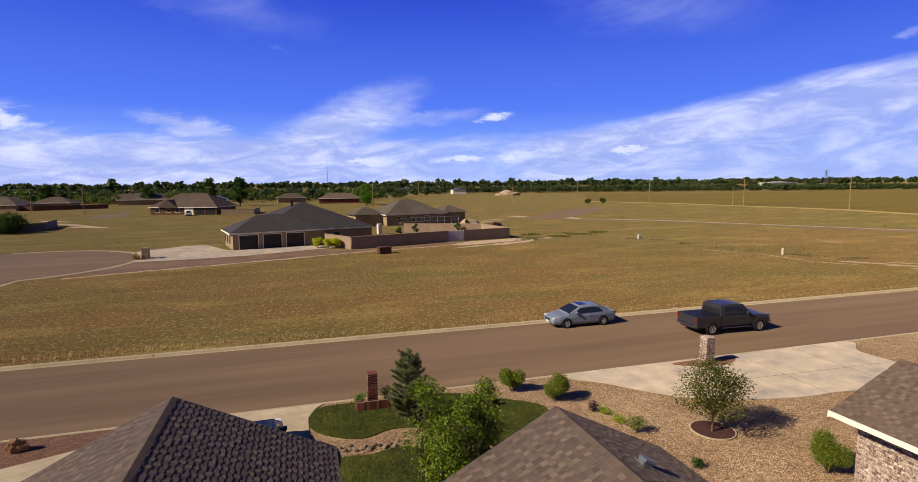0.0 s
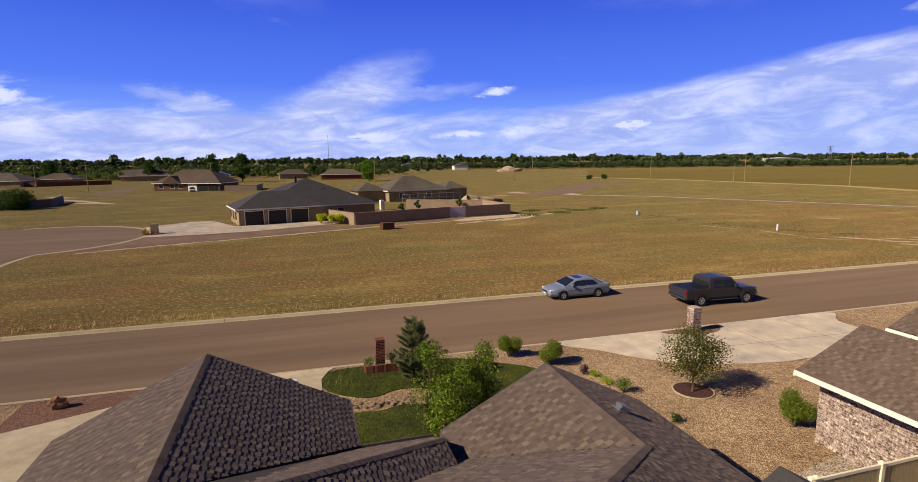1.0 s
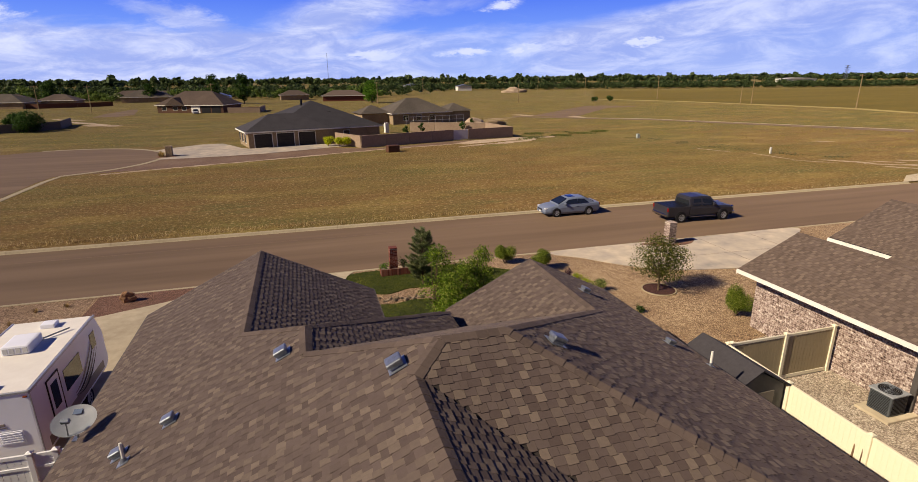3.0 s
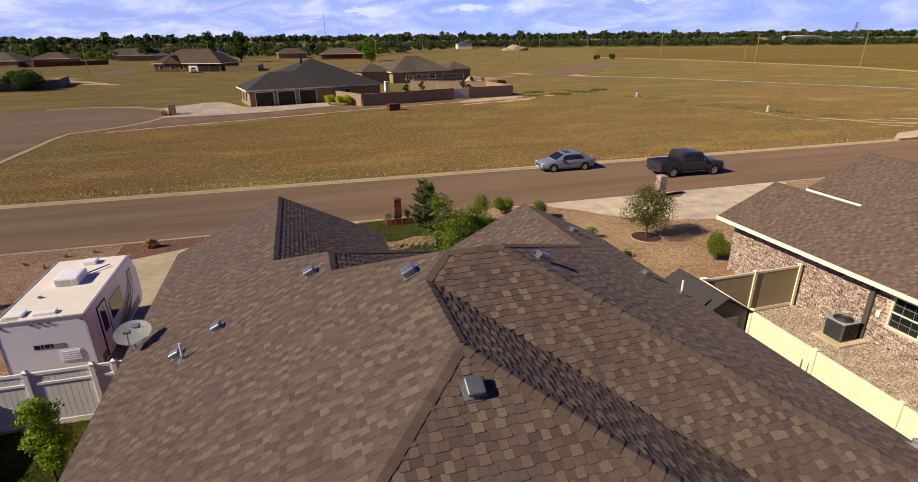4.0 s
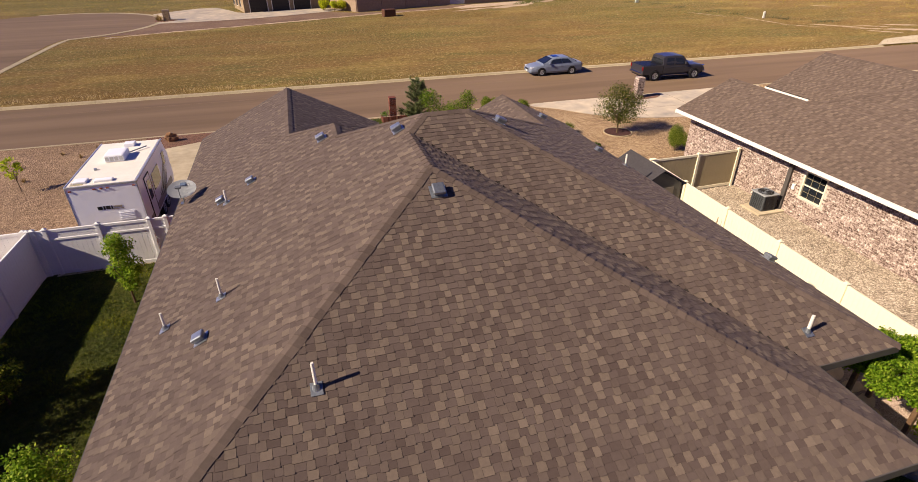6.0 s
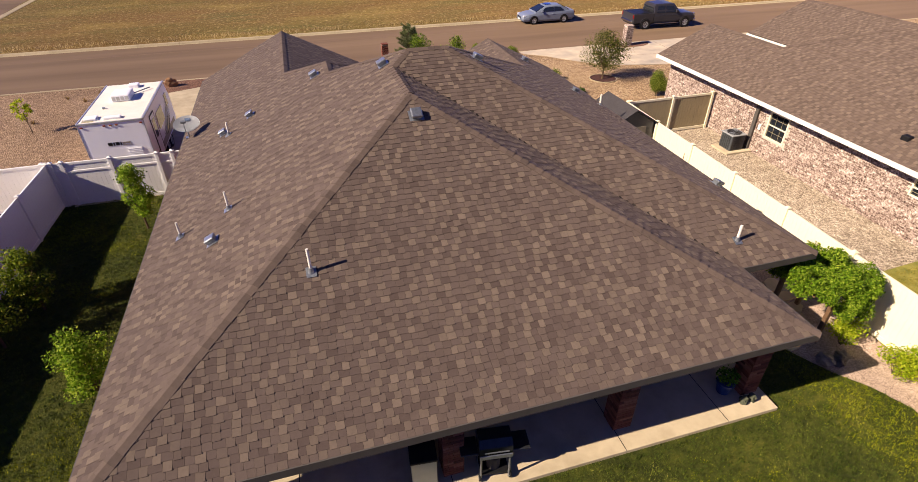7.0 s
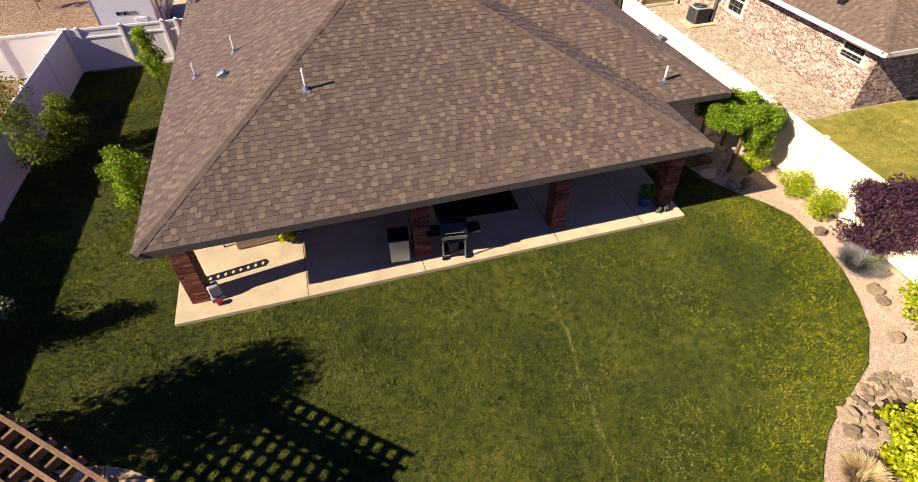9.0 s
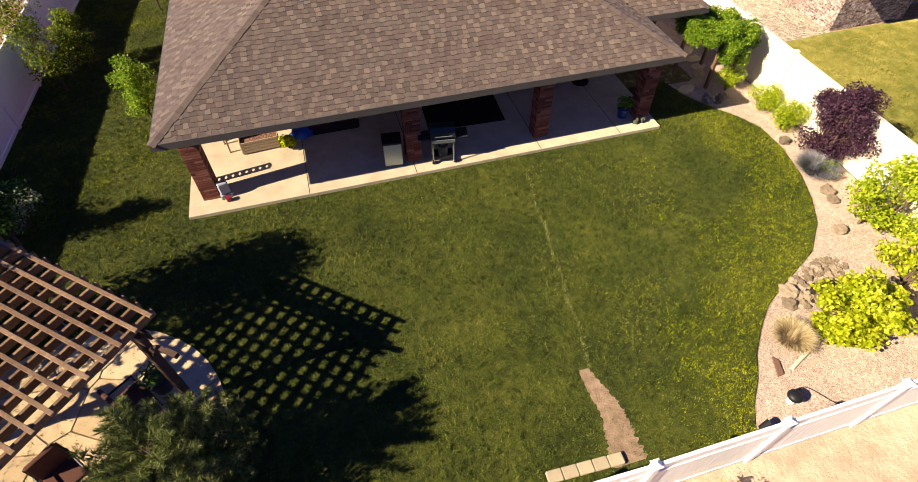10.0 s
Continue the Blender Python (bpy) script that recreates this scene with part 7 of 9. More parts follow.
def patio_chair(x, y, turn):
    root = thing("patio_chair", pose(x, y, 0.06, 0, 0, turn), "dark brown metal patio chair with a cushion", "chair", "chairs on the terrace")
    seat_m = surface("brown_cushion", ["4a2c22", "5d3a2e"], scale=8, rough=0.9, bump=0.2)
    bm = bmesh.new()
    bx(bm, -0.28, -0.27, 0.36, 0.28, 0.27, 0.46, 0.04, 2)
    part("seat", bm, seat_m, root)
    bm = bmesh.new()
    bx(bm, -0.28, 0.24, 0.44, 0.28, 0.34, 0.98, 0.04, 2)
    part("backrest", bm, seat_m, root)
    for sx in (-1, 1):
        for sy in (-0.25, 0.3):
            bm = bmesh.new()
            cyl(bm, (sx * 0.3, sy, 0), (sx * 0.29, sy, 0.62 if sy < 0 else 0.95), 0.016, n=8)
            part("leg", bm, BLACK, root)
        bm = bmesh.new()
        cyl(bm, (sx * 0.3, -0.27, 0.62), (sx * 0.3, 0.3, 0.64), 0.022, n=8)
        part("armrest", bm, BLACK, root)
    return root


patio_chair(-7.98, -12.95, 130)
patio_chair(-9.0, -14.2, 40)
conifer("pine_shrub", -6.7, -15.15, 2.75, 1.35, NEEDLE, "dense spreading pine beside the terrace", 17, 0.03, needles=20, open_=0.15)


def potted(x, y, z, r, h, leaf, label, seed, pot_cols=("2a2c30", "36383c"), lh=0.4):
    root = thing("potted_plant", pose(x, y, z), label, "potted plant")
    bm = bmesh.new()
    cyl(bm, (0, 0, 0), (0, 0, h), r * 0.72, r, 18)
    cyl(bm, (0, 0, h - 0.04), (0, 0, h + 0.01), r * 1.08, r * 1.08, 18)
    part("pot", bm, surface("glazed_pot", list(pot_cols), scale=5, rough=0.4, bump=0.05), root)
    leaf_cloud("foliage", [(0, 0, h + lh * 0.45, r * 1.3, r * 1.3, lh * 0.55)], 260, 0.045, leaf, root, seed)
    return root


potted(-6.88, -13.72, 0.06, 0.22, 0.36, LEAF_DARK, "dark pot with a leafy plant by the terrace", 61)
potted(-7.58, -12.62, 0.06, 0.24, 0.4, LEAF_DARK, "round dark pot beside the pergola post", 62)
round_shrub("shrub", -7.35, -13.85, 0.5, 0.42, LEAF_GOLD, "golden low shrub at the terrace edge", 63, 700, 0.03, z=0.03)
# side-yard planting
for i, (x, y, h, r, m, lb) in enumerate(((-8.95, 5.5, 2.75, 0.72, LEAF_MID, "slim leafy young tree by the white fence"), (-8.55, -2.75, 2.4, 0.8, LEAF_MID, "leafy young tree close to the house eave"),
                                         (-11.62, 0.05, 3.8, 1.3, LEAF_SIDE, "light green tree over the side lawn"), (-11.1, 1.5, 2.2, 0.8, LEAF_SIDE, "bushy small tree along the white fence"))):
    leafy_tree("tree", x, y, h, r, m, lb, seed=70 + i, trunk=0.04, clear=0.22, leaves=4600, size=0.042, clumps=26, z=0.03)
round_shrub("shrub", -11.4, -6.7, 1.3, 0.75, LEAF_SAGE, "grey-green shrub in the shaded corner", 77, 1200, 0.045, z=0.03)
leafy_tree("tree", -11.5, -7.3, 2.7, 0.9, LEAF_DARK, "small dark tree by the white fence", seed=78, trunk=0.05, clear=0.3, leaves=3200, size=0.05, clumps=24, z=0.03)
leafy_tree("tree", -12.1, -10.7, 5.9, 1.75, LEAF_DARK, "dark bushy tree behind the pergola", seed=79, trunk=0.09, clear=0.2, leaves=12000, size=0.07, clumps=44)

# east bed
def build_arbour():
    root = thing("vine_arbour", pose(9.75, -5.45, 0.02), "green vine spread over an arbour with slim timber posts", "arbour")
    for x, y in ((-0.6, 0.55), (-0.05, -0.6), (0.65, 0.75), (1.05, -0.35)):
        bm = bmesh.new()
        bx(bm, x - 0.055, y - 0.055, 0, x + 0.055, y + 0.055, 1.75, 0.012)
        part("post", bm, TIMBER, root, "slim weathered timber post")
    for y in (-0.5, 0.65):
        bm = bmesh.new()
        bx(bm, -0.75, y - 0.04, 1.66, 1.1, y + 0.04, 1.76, 0.006)
        part("beam", bm, TIMBER, root)
    for x in (-0.6, -0.15, 0.3, 0.75):
        bm = bmesh.new()
        bx(bm, x - 0.025, -0.8, 1.76, x + 0.025, 0.8, 1.82, 0.005)
        part("slat", bm, TIMBER, root)
    g = random.Random(8)
    blobs = []
    for k in range(60):
        a, d = g.uniform(0, math.tau), math.sqrt(g.uniform(0, 1))
        blobs.append((0.08 + 1.2 * d * math.cos(a), -0.05 + 1.15 * d * math.sin(a), g.uniform(1.85, 2.2) - 0.3 * d * d * g.uniform(0.2, 1.6), 0.27, 0.27, 0.2))
    blobs += [(g.uniform(-0.2, 0.9), -0.95 + g.uniform(-0.1, 0.15), g.uniform(1.2, 1.8), 0.2, 0.18, 0.3) for _ in range(9)]
    leaf_cloud("vine_foliage", blobs, 36000, 0.036, LEAF_VINE, root, 8, lift=0.6, ratio=0.5)


build_arbour()
round_shrub("shrub", 10.3, -6.35, 0.9, 0.55, LEAF_LIME, "yellow-green shrub beneath the arbour", 83, 1300, 0.04)
for i, (x, y, r) in enumerate(((10.68, -7.6, 0.6), (10.72, -8.7, 0.6))):
    round_shrub("shrub", x, y, 0.95, r + 0.06, LEAF_LIME, "bright yellow-green spirea shrub on pale gravel", 84 + i, 3000, 0.032, group="spireas along the fence")
leafy_tree("plum_tree", 11.0, -10.25, 2.45, 1.4, LEAF_PLUM, "purple-leaved plum bush by the cream fence", "shrub", seed=88, trunk=0.035, clear=0.14, leaves=26000, size=0.03, clumps=64, stems=5, clump=0.23, ratio=0.6)
spiky_tuft("lavender", 10.25, -10.75, 0.62, 0.72, LEAF_LAVENDER, "grey-violet lavender clump at the lawn edge", 2000, 89, 0.005, "lavender", 0.3)
round_shrub("shrub", 10.5, -10.9, 0.5, 0.42, LEAF_OLIVE, "low green shrub behind the lavender", 90, 700, 0.035)
leafy_tree("golden_shrub", 10.2, -13.0, 2.3, 1.35, LEAF_LIME, "pale green open shrub above the pond", "shrub", seed=91, trunk=0.035, clear=0.15, leaves=5200, size=0.04, clumps=40, stems=3, clump=0.24, ratio=0.8)
leafy_tree("golden_shrub", 6.98, -15.3, 1.8, 1.4, LEAF_GOLD, "golden-leaved shrub leaning over the pond", "shrub", seed=92, trunk=0.03, clear=0.12, leaves=5600, size=0.046, clumps=34, stems=3, clump=0.2, ratio=0.85)
leafy_tree("golden_shrub", 9.6, -14.7, 1.8, 1.2, LEAF_GOLD, "golden-leaved shrub beside the pond", "shrub", seed=93, trunk=0.03, clear=0.12, leaves=3600, size=0.046, clumps=26, stems=2, clump=0.22, ratio=0.85)
spiky_tuft("ornamental_grass", 5.75, -15.35, 0.75, 0.55, STRAW_PALE, "straw-coloured dry ornamental grass clump", 1100, 94, 0.006)
round_shrub("shrub", 8.6, -16.6, 0.5, 0.45, LEAF_LIME, "low yellow-green shrub by the rear fence", 95, 500, 0.04)
round_shrub("shrub", 2.3, -18.0, 0.7, 0.5, LEAF_GOLD, "yellow-green bush outside the rear fence", 96, 700, 0.04)
round_shrub("shrub", 7.9, -18.1, 0.7, 0.55, LEAF_LIME, "green bush on the lane side of the fence", 97, 700, 0.04)


def build_pond():
    ring = smooth_ring([(6.9, -14.5), (7.25, -14.2), (7.9, -14.1), (8.4, -14.3), (8.3, -14.65), (7.5, -14.85)], 5)
    bm = bmesh.new()
    prism(bm, ring, 0.01, 0.022)
    w = bpy.data.materials.new("pond_water")
    w.use_nodes = True
    b = w.node_tree.nodes["Principled BSDF"]
    b.inputs["Base Color"].default_value, b.inputs["Roughness"].default_value = (0.045, 0.035, 0.016, 1), 0.06
    tagged(new("pond", from_bm("pond", bm, w)), "small brown garden pond rimmed with stones", "pond", kind="structure")
    r_ = random.Random(21)
    k = 0
    for i in range(0, len(ring)):
        x, y = ring[i]
        for q in range(2):
            s = r_.uniform(0.045, 0.12)
            stone("pond_stone", x + r_.uniform(-0.28, 0.22), y + r_.uniform(-0.12, 0.3), s, s * 0.9, STONE, "rounded tan stone on the pond rim", k, "stone", 0.01, "pond stones", r_.uniform(0.6, 1.0), r_.uniform(0, 180))
            k += 1
    for i in range(90):
        a, d = r_.uniform(0, math.tau), math.sqrt(r_.uniform(0, 1))
        s = r_.uniform(0.035, 0.075)
        stone("pebble", 8.0 + 0.65 * d * math.cos(a), -13.82 + 0.26 * d * math.sin(a), s, s, STONE, "smooth river pebble above the pond", k, "stone", 0.01, "river pebbles", r_.uniform(0.6, 1.0), r_.uniform(0, 180))
        k += 1


build_pond()
for i, (x, y, r, h) in enumerate(((10.35, -9.35, 0.17, 0.18), (10.05, -11.55, 0.2, 0.2), (9.95, -11.9, 0.14, 0.15), (9.9, -6.75, 0.16, 0.2), (9.65, -6.85, 0.18, 0.22), (9.35, -6.75, 0.2, 0.24), (6.65, -14.2, 0.2, 0.16), (6.45, -14.5, 0.17, 0.14), (9.3, -12.9, 0.16, 0.18))):
    stone("rock", x, y, r, h, STONE, "pale rounded rock in the gravel bed", 120 + i, z=0.01, group="bed rocks")
for i, (x, y, a) in enumerate(((9.0, -5.95, 20), (9.55, -5.68, 35), (9.95, -5.25, 60), (10.22, -4.8, 20), (10.35, -4.3, 10), (10.4, -3.75, 40))):
    bm = bmesh.new()
    r_ = random.Random(i)
    prism(bm, [(0.36 * math.cos(k * math.tau / 8) * r_.uniform(0.8, 1.15), 0.22 * math.sin(k * math.tau / 8) * r_.uniform(0.8, 1.15)) for k in range(8)], 0, 0.05)
    ob = new("stepping_stone", from_bm("stepping_stone", bm, FLAG))
    ob.matrix_basis = pose(x, y, 0.012, 0, 0, a)
    tagged(ob, "flat irregular stepping stone in shaded gravel", "stone", "stepping stones")
# driftwood plank, slate, garden light, spotlight
bm = bmesh.new()
bx(bm, -0.38, -0.04, 0, 0.38, 0.04, 0.06, 0.015)
ob = new("log", from_bm("log", bm, surface("bleached_wood", ["a79c8c", "c2b8a8"], scale=6, rough=0.9, bump=0.2)))
ob.matrix_basis = pose(5.72, -15.8, 0.015, 0, 0, 22)
tagged(ob, "bleached timber stake lying in the bed", "log")
bm = bmesh.new()
prism(bm, [(-0.08, -0.22), (0.05, -0.18), (0.09, 0.14), (0.0, 0.24)], 0, 0.05)
ob = new("slate", from_bm("slate", bm, surface("brown_slate", ["5a4236", "6e5446"], scale=8, rough=0.9, bump=0.3)))
ob.matrix_basis = pose(5.1, -15.82, 0.016, 0, 0, -12)
tagged(ob, "dark brown stone slab lying on gravel", "stone")


def build_garden_light(x, y, label):
    root = thing("pump_lantern", pose(x, y, 0.016), label, "garden lantern")
    bm = bmesh.new()
    cyl(bm, (0, 0, 0), (0, 0, 0.2), 0.08, 0.09, 16)
    part("base", bm, PVC, root)
    bm = bmesh.new()
    blob(bm, (0, 0, 0.25), (0.15, 0.15, 0.1), 2, 3, 0.02)
    part("hood", bm, BLACK, root, smooth=True)
    bm = bmesh.new()
    p = None
    for k in range(15):
        a = k / 14
        q = Vector((0.2 + 0.9 * a, 0.25 * math.sin(a * 5) - 0.2 * a, 0.012))
        if p is not None:
            cyl(bm, p, q, 0.008, n=5)
        p = q
    part("cable", bm, BLACK, root)


build_garden_light(4.85, -16.55, "black domed garden lantern with a cable on gravel")
bm = bmesh.new()
cyl(bm, (0, 0, 0), (0, 0, 0.16), 0.03, n=10)
cyl(bm, (-0.04, 0, 0.14), (0.16, 0.03, 0.24), 0.06, 0.08, 12)
ob = new("spotlight", from_bm("spotlight", bm, BLACK))
ob.matrix_basis = pose(3.85, -16.9, 0.016)
tagged(ob, "small black garden spotlight by the fence", "garden light")

# worn track across the lawn, stone strip at the fence
def ragged_strip(name, mid, y0, y1, width, seed, z, m, label, n=70):
    """A worn strip with torn edges along the lawn; mid and width follow y."""
    r_ = random.Random(seed)
    ys = [y0 + (y1 - y0) * k / n for k in range(n + 1)]
    right = [(mid(y) + width(k / n) * r_.uniform(0.82, 1.12), y + r_.uniform(-0.01, 0.01)) for k, y in enumerate(ys)]
    left = [(mid(y) - width(k / n) * r_.uniform(0.82, 1.12), y + r_.uniform(-0.01, 0.01)) for k, y in enumerate(ys)]
    sheet(name, right + left[::-1], z, m, label, "soil", 0.02)


ragged_strip("bare_patch", lambda y: 1.13 + 0.06 * math.sin(y * 3.1) - 0.02 * (y + 15), -14.7, -16.75, lambda f: 0.1 + 0.26 * f ** 0.7, 5, 0.037, BARE_SOIL, "worn bare soil patch in the lawn")

def build_kerbstones():
    root = tagged(new("stone_edging"), "row of tan edging blocks at the rear fence", "edging", kind="structure")
    bm = bmesh.new()
    bx(bm, -0.15, -0.11, 0, 0.15, 0.11, 0.09, 0.015)
    me = from_bm("edging_block", bm, KERB)
    for i in range(5):
        piece("edging_block", me, root, pose(0.83 - 0.31 * i, -16.62 + 0.012 * i, 0.03, 0, 0, -2))


build_kerbstones()
# thin black strip that stands in for the slight shadow along the curved lawn
bm = bmesh.new()
edge = BACK_LAWN[4:20]
for (ax, ay), (bx_, by) in zip(edge, edge[1:]):
    d = Vector((bx_ - ax, by - ay, 0)).normalized()
    n_ = Vector((d.y, -d.x, 0)) * 0.007
    v = [bm.verts.new(p) for p in ((ax - n_.x, ay - n_.y, 0), (bx_ - n_.x, by - n_.y, 0), (bx_ + n_.x, by + n_.y, 0), (ax + n_.x, ay + n_.y, 0), (ax - n_.x, ay - n_.y, 0.034), (bx_ - n_.x, by - n_.y, 0.034), (bx_ + n_.x, by + n_.y, 0.034), (ax + n_.x, ay + n_.y, 0.034))]
    for f in ((4, 5, 6, 7), (0, 1, 5, 4), (2, 3, 7, 6)):
        bm.faces.new([v[i] for i in f])
tagged(new("lawn_edging", from_bm("lawn_edging", bm, BLACK)), "thin black strip drawn as the shadow along the lawn edge", "edging", kind="structure")

# ---- on the patio ----
def saw_joints():
    root = tagged(new("slab_joint"), "dark saw-cut joint in the patio slab", "joint", kind="structure")
    for x in (-4.04, -0.95, 2.93, 5.6):
        bm = bmesh.new()
        bx(bm, x - 0.008, -7.645, 0.128, x + 0.008, -3.45, 0.1325)
        part("joint", bm, BLACK, root)


saw_joints()


def build_grill(x, y, turn):
    root = thing("barbecue_grill", pose(x, y, 0.134, 0, 0, turn), "steel and black gas barbecue on a wheeled cart", "barbecue")
    lid_m = surface("brushed_lid", ["34363a", "44474c"], scale=10, rough=0.35, bump=0.05, metal=0.6)
    for sx in (-0.3, 0.3):
        for sy in (-0.22, 0.22):
            bm = bmesh.new()
            cyl(bm, (sx, sy, 0), (sx, sy, 0.74), 0.024, n=8)
            part("leg", bm, STEEL, root)
    bm = bmesh.new()
    bx(bm, -0.3, -0.22, 0.14, 0.3, 0.22, 0.17)
    part("shelf", bm, BLACK, root)
    bm = bmesh.new()
    bx(bm, -0.34, -0.26, 0.72, 0.34, 0.26, 0.92, 0.03, 2)
    part("firebox", bm, BLACK, root)
    bm = bmesh.new()
    outline = [(-0.27, 0.92), (0.27, 0.92), (0.26, 1.06), (0.16, 1.18), (-0.12, 1.2), (-0.25, 1.08)]
    a = [bm.verts.new((-0.34, y_, z)) for y_, z in outline]
    b = [bm.verts.new((0.34, y_, z)) for y_, z in outline]
    bm.faces.new(a), bm.faces.new(b[::-1])
    for i in range(6):
        bm.faces.new((a[(i + 1) % 6], a[i], b[i], b[(i + 1) % 6]))
    lid = part("lid", bm, lid_m, root, "brushed steel lid")
    bm = bmesh.new()
    cyl(bm, (-0.25, -0.31, 1.02), (0.25, -0.31, 1.02), 0.014, n=8)
    part("lid_handle", bm, STEEL, lid)
    for s in (-1, 1):
        bm = bmesh.new()
        bx(bm, min(s * 0.36, s * 0.72), -0.22, 0.86, max(s * 0.36, s * 0.72), 0.22, 0.9, 0.012)
        part("side_shelf", bm, lid_m, root)
    bm = bmesh.new()
    bx(bm, -0.34, -0.285, 0.76, 0.34, -0.255, 0.88, 0.01)
    part("control_panel", bm, STEEL, root)
    bm = bmesh.new()
    cyl(bm, (0, 0, 0.17), (0, 0, 0.5), 0.15, n=18), cyl(bm, (0, 0, 0.5), (0, 0, 0.57), 0.07, n=12)
    part("gas_bottle", bm, FASCIA, root, "grey gas bottle")
    for sx in (-0.32, 0.32):
        tyre(root, sx, -0.22, 0.08, 0.05, axis="X")


build_grill(-0.05, -7.2, -8)


def build_cooler():
    root = thing("storage_chest", pose(-1.5, -6.95, 0.134, 0, 0, -6), "pale steel patio chest with a dark lid", "chest")
    bm = bmesh.new()
    bx(bm, -0.26, -0.24, 0.05, 0.26, 0.24, 0.80, 0.02, 2)
    part("body", bm, surface("pale_steel", ["a9b2a8", "bcc4ba"], scale=3, rough=0.35, bump=0.03, metal=0.3), root)
    bm = bmesh.new()
    bx(bm, -0.28, -0.26, 0.80, 0.28, 0.26, 0.88, 0.03, 2)
    part("lid", bm, BLACK, root)
    for sx in (-0.2, 0.2):
        bm = bmesh.new()
        bx(bm, sx - 0.03, -0.2, 0, sx + 0.03, 0.2, 0.05)
        part("foot", bm, BLACK, root)


build_cooler()
bm = bmesh.new()
bx(bm, -1.25, -0.75, 0, 1.25, 0.75, 0.012)
ob = new("outdoor_rug", from_bm("outdoor_rug", bm, surface("dark_rug", ["1a1412", "251c19"], scale=30, rough=1.0, bump=0.3)))
ob.matrix_basis = pose(1.15, -5.15, 0.131, 0, 0, -3)
tagged(ob, "dark rectangular outdoor rug on the patio", "rug")


def wooden_chair(x, y, turn, label, m):
    root = thing("garden_chair", pose(x, y, 0.134, 0, 0, turn), label, "chair")
    for i in range(5):
        bm = bmesh.new()
        bx(bm, -0.26, -0.26 + 0.1 * i, 0.38, 0.26, -0.18 + 0.1 * i, 0.41, 0.005)
        part("seat_slat", bm, m, root)
        bm = bmesh.new()
        bx(bm, -0.25 + 0.105 * i, 0.24, 0.42, -0.17 + 0.105 * i, 0.27, 0.95, 0.005)
        part("back_slat", bm, m, root)
    for sx in (-0.26, 0.26):
        for sy in (-0.24, 0.25):
            bm = bmesh.new()
            bx(bm, sx - 0.025, sy - 0.025, 0, sx + 0.025, sy + 0.025, 0.62, 0.005)
            part("leg", bm, m, root)
        bm = bmesh.new()
        bx(bm, sx - 0.04, -0.3, 0.62, sx + 0.04, 0.3, 0.65, 0.006)
        part("armrest", bm, m, root)


PALE_WOOD = surface("pale_teak", ["8f7d66", "a8957c"], scale=8, rough=0.8, bump=0.2)
wooden_chair(-6.0, -4.82, 200, "pale timber garden chair on the sunny patio end", PALE_WOOD)
wooden_chair(1.4, -4.5, 180, "dark timber chair on the outdoor rug", surface("dark_teak", ["3a241c", "4c3228"], scale=8, rough=0.8, bump=0.2))


def build_planter_box():
    root = thing("planter_box", pose(-5.25, -5.12, 0.134, 0, 0, 4), "pale slatted timber planter box on the patio", "planter")
    for k in range(4):
        for s in (-1, 1):
            bm = bmesh.new()
            bx(bm, -0.55, s * 0.24 - 0.012, 0.04 + 0.1 * k, 0.55, s * 0.24 + 0.012, 0.13 + 0.1 * k, 0.004)
            part("slat", bm, PALE_WOOD, root)
            bm = bmesh.new()
            bx(bm, s * 0.55 - 0.012, -0.225, 0.04 + 0.1 * k, s * 0.55 + 0.012, 0.225, 0.13 + 0.1 * k, 0.004)
            part("slat", bm, PALE_WOOD, root)
    bm = bmesh.new()
    bx(bm, -0.53, -0.22, 0.0, 0.53, 0.22, 0.34)
    part("soil", bm, MULCH, root)


build_planter_box()
round_shrub("potted_plant", -4.42, -5.42, 0.5, 0.3, LEAF_GOLD, "yellow-green leafy pot plant on the patio", 131, 420, 0.06, "potted plant", z=0.134)
bm = bmesh.new()
blob(bm, (0, 0, 0.16), (0.34, 0.24, 0.18), 5, 3, 0.3)
ob = new("folded_tarp", from_bm("folded_tarp", bm, surface("blue_tarp", ["1c3f8f", "2a56b0"], scale=6, rough=0.5, bump=0.4)))
ob.matrix_basis = pose(-3.98, -5.0, 0.14)
tagged(ob, "crumpled bright blue tarpaulin on the patio", "tarpaulin")
bm = bmesh.new()
bx(bm, -0.75, -0.3, 0, 0.75, 0.3, 0.5, 0.06, 2)
bx(bm, -0.75, 0.22, 0.4, 0.75, 0.38, 0.85, 0.05, 2)
ob = new("patio_sofa", from_bm("patio_sofa", bm, surface("dark_wicker", ["191614", "26211e"], scale=40, rough=0.8, bump=0.5)))
ob.matrix_basis = pose(-2.95, -4.75, 0.131)
tagged(ob, "dark wicker patio sofa in deep shade", "sofa")
bm = bmesh.new()
cyl(bm, (0, 0, 0.68), (0, 0, 0.72), 0.55, n=28)
cyl(bm, (0, 0, 0), (0, 0, 0.68), 0.05, n=10), cyl(bm, (0, 0, 0), (0, 0, 0.04), 0.3, n=18)
ob = new("round_table", from_bm("round_table", bm, BLACK))
ob.matrix_basis = pose(5.6, -4.6, 0.131)
tagged(ob, "dark round patio table in shade", "table")
potted(6.05, -6.85, 0.131, 0.2, 0.34, LEAF_GREEN, "blue glazed pot with a leafy plant by the column", 135, ("1c2f5c", "27407a"), 0.42)
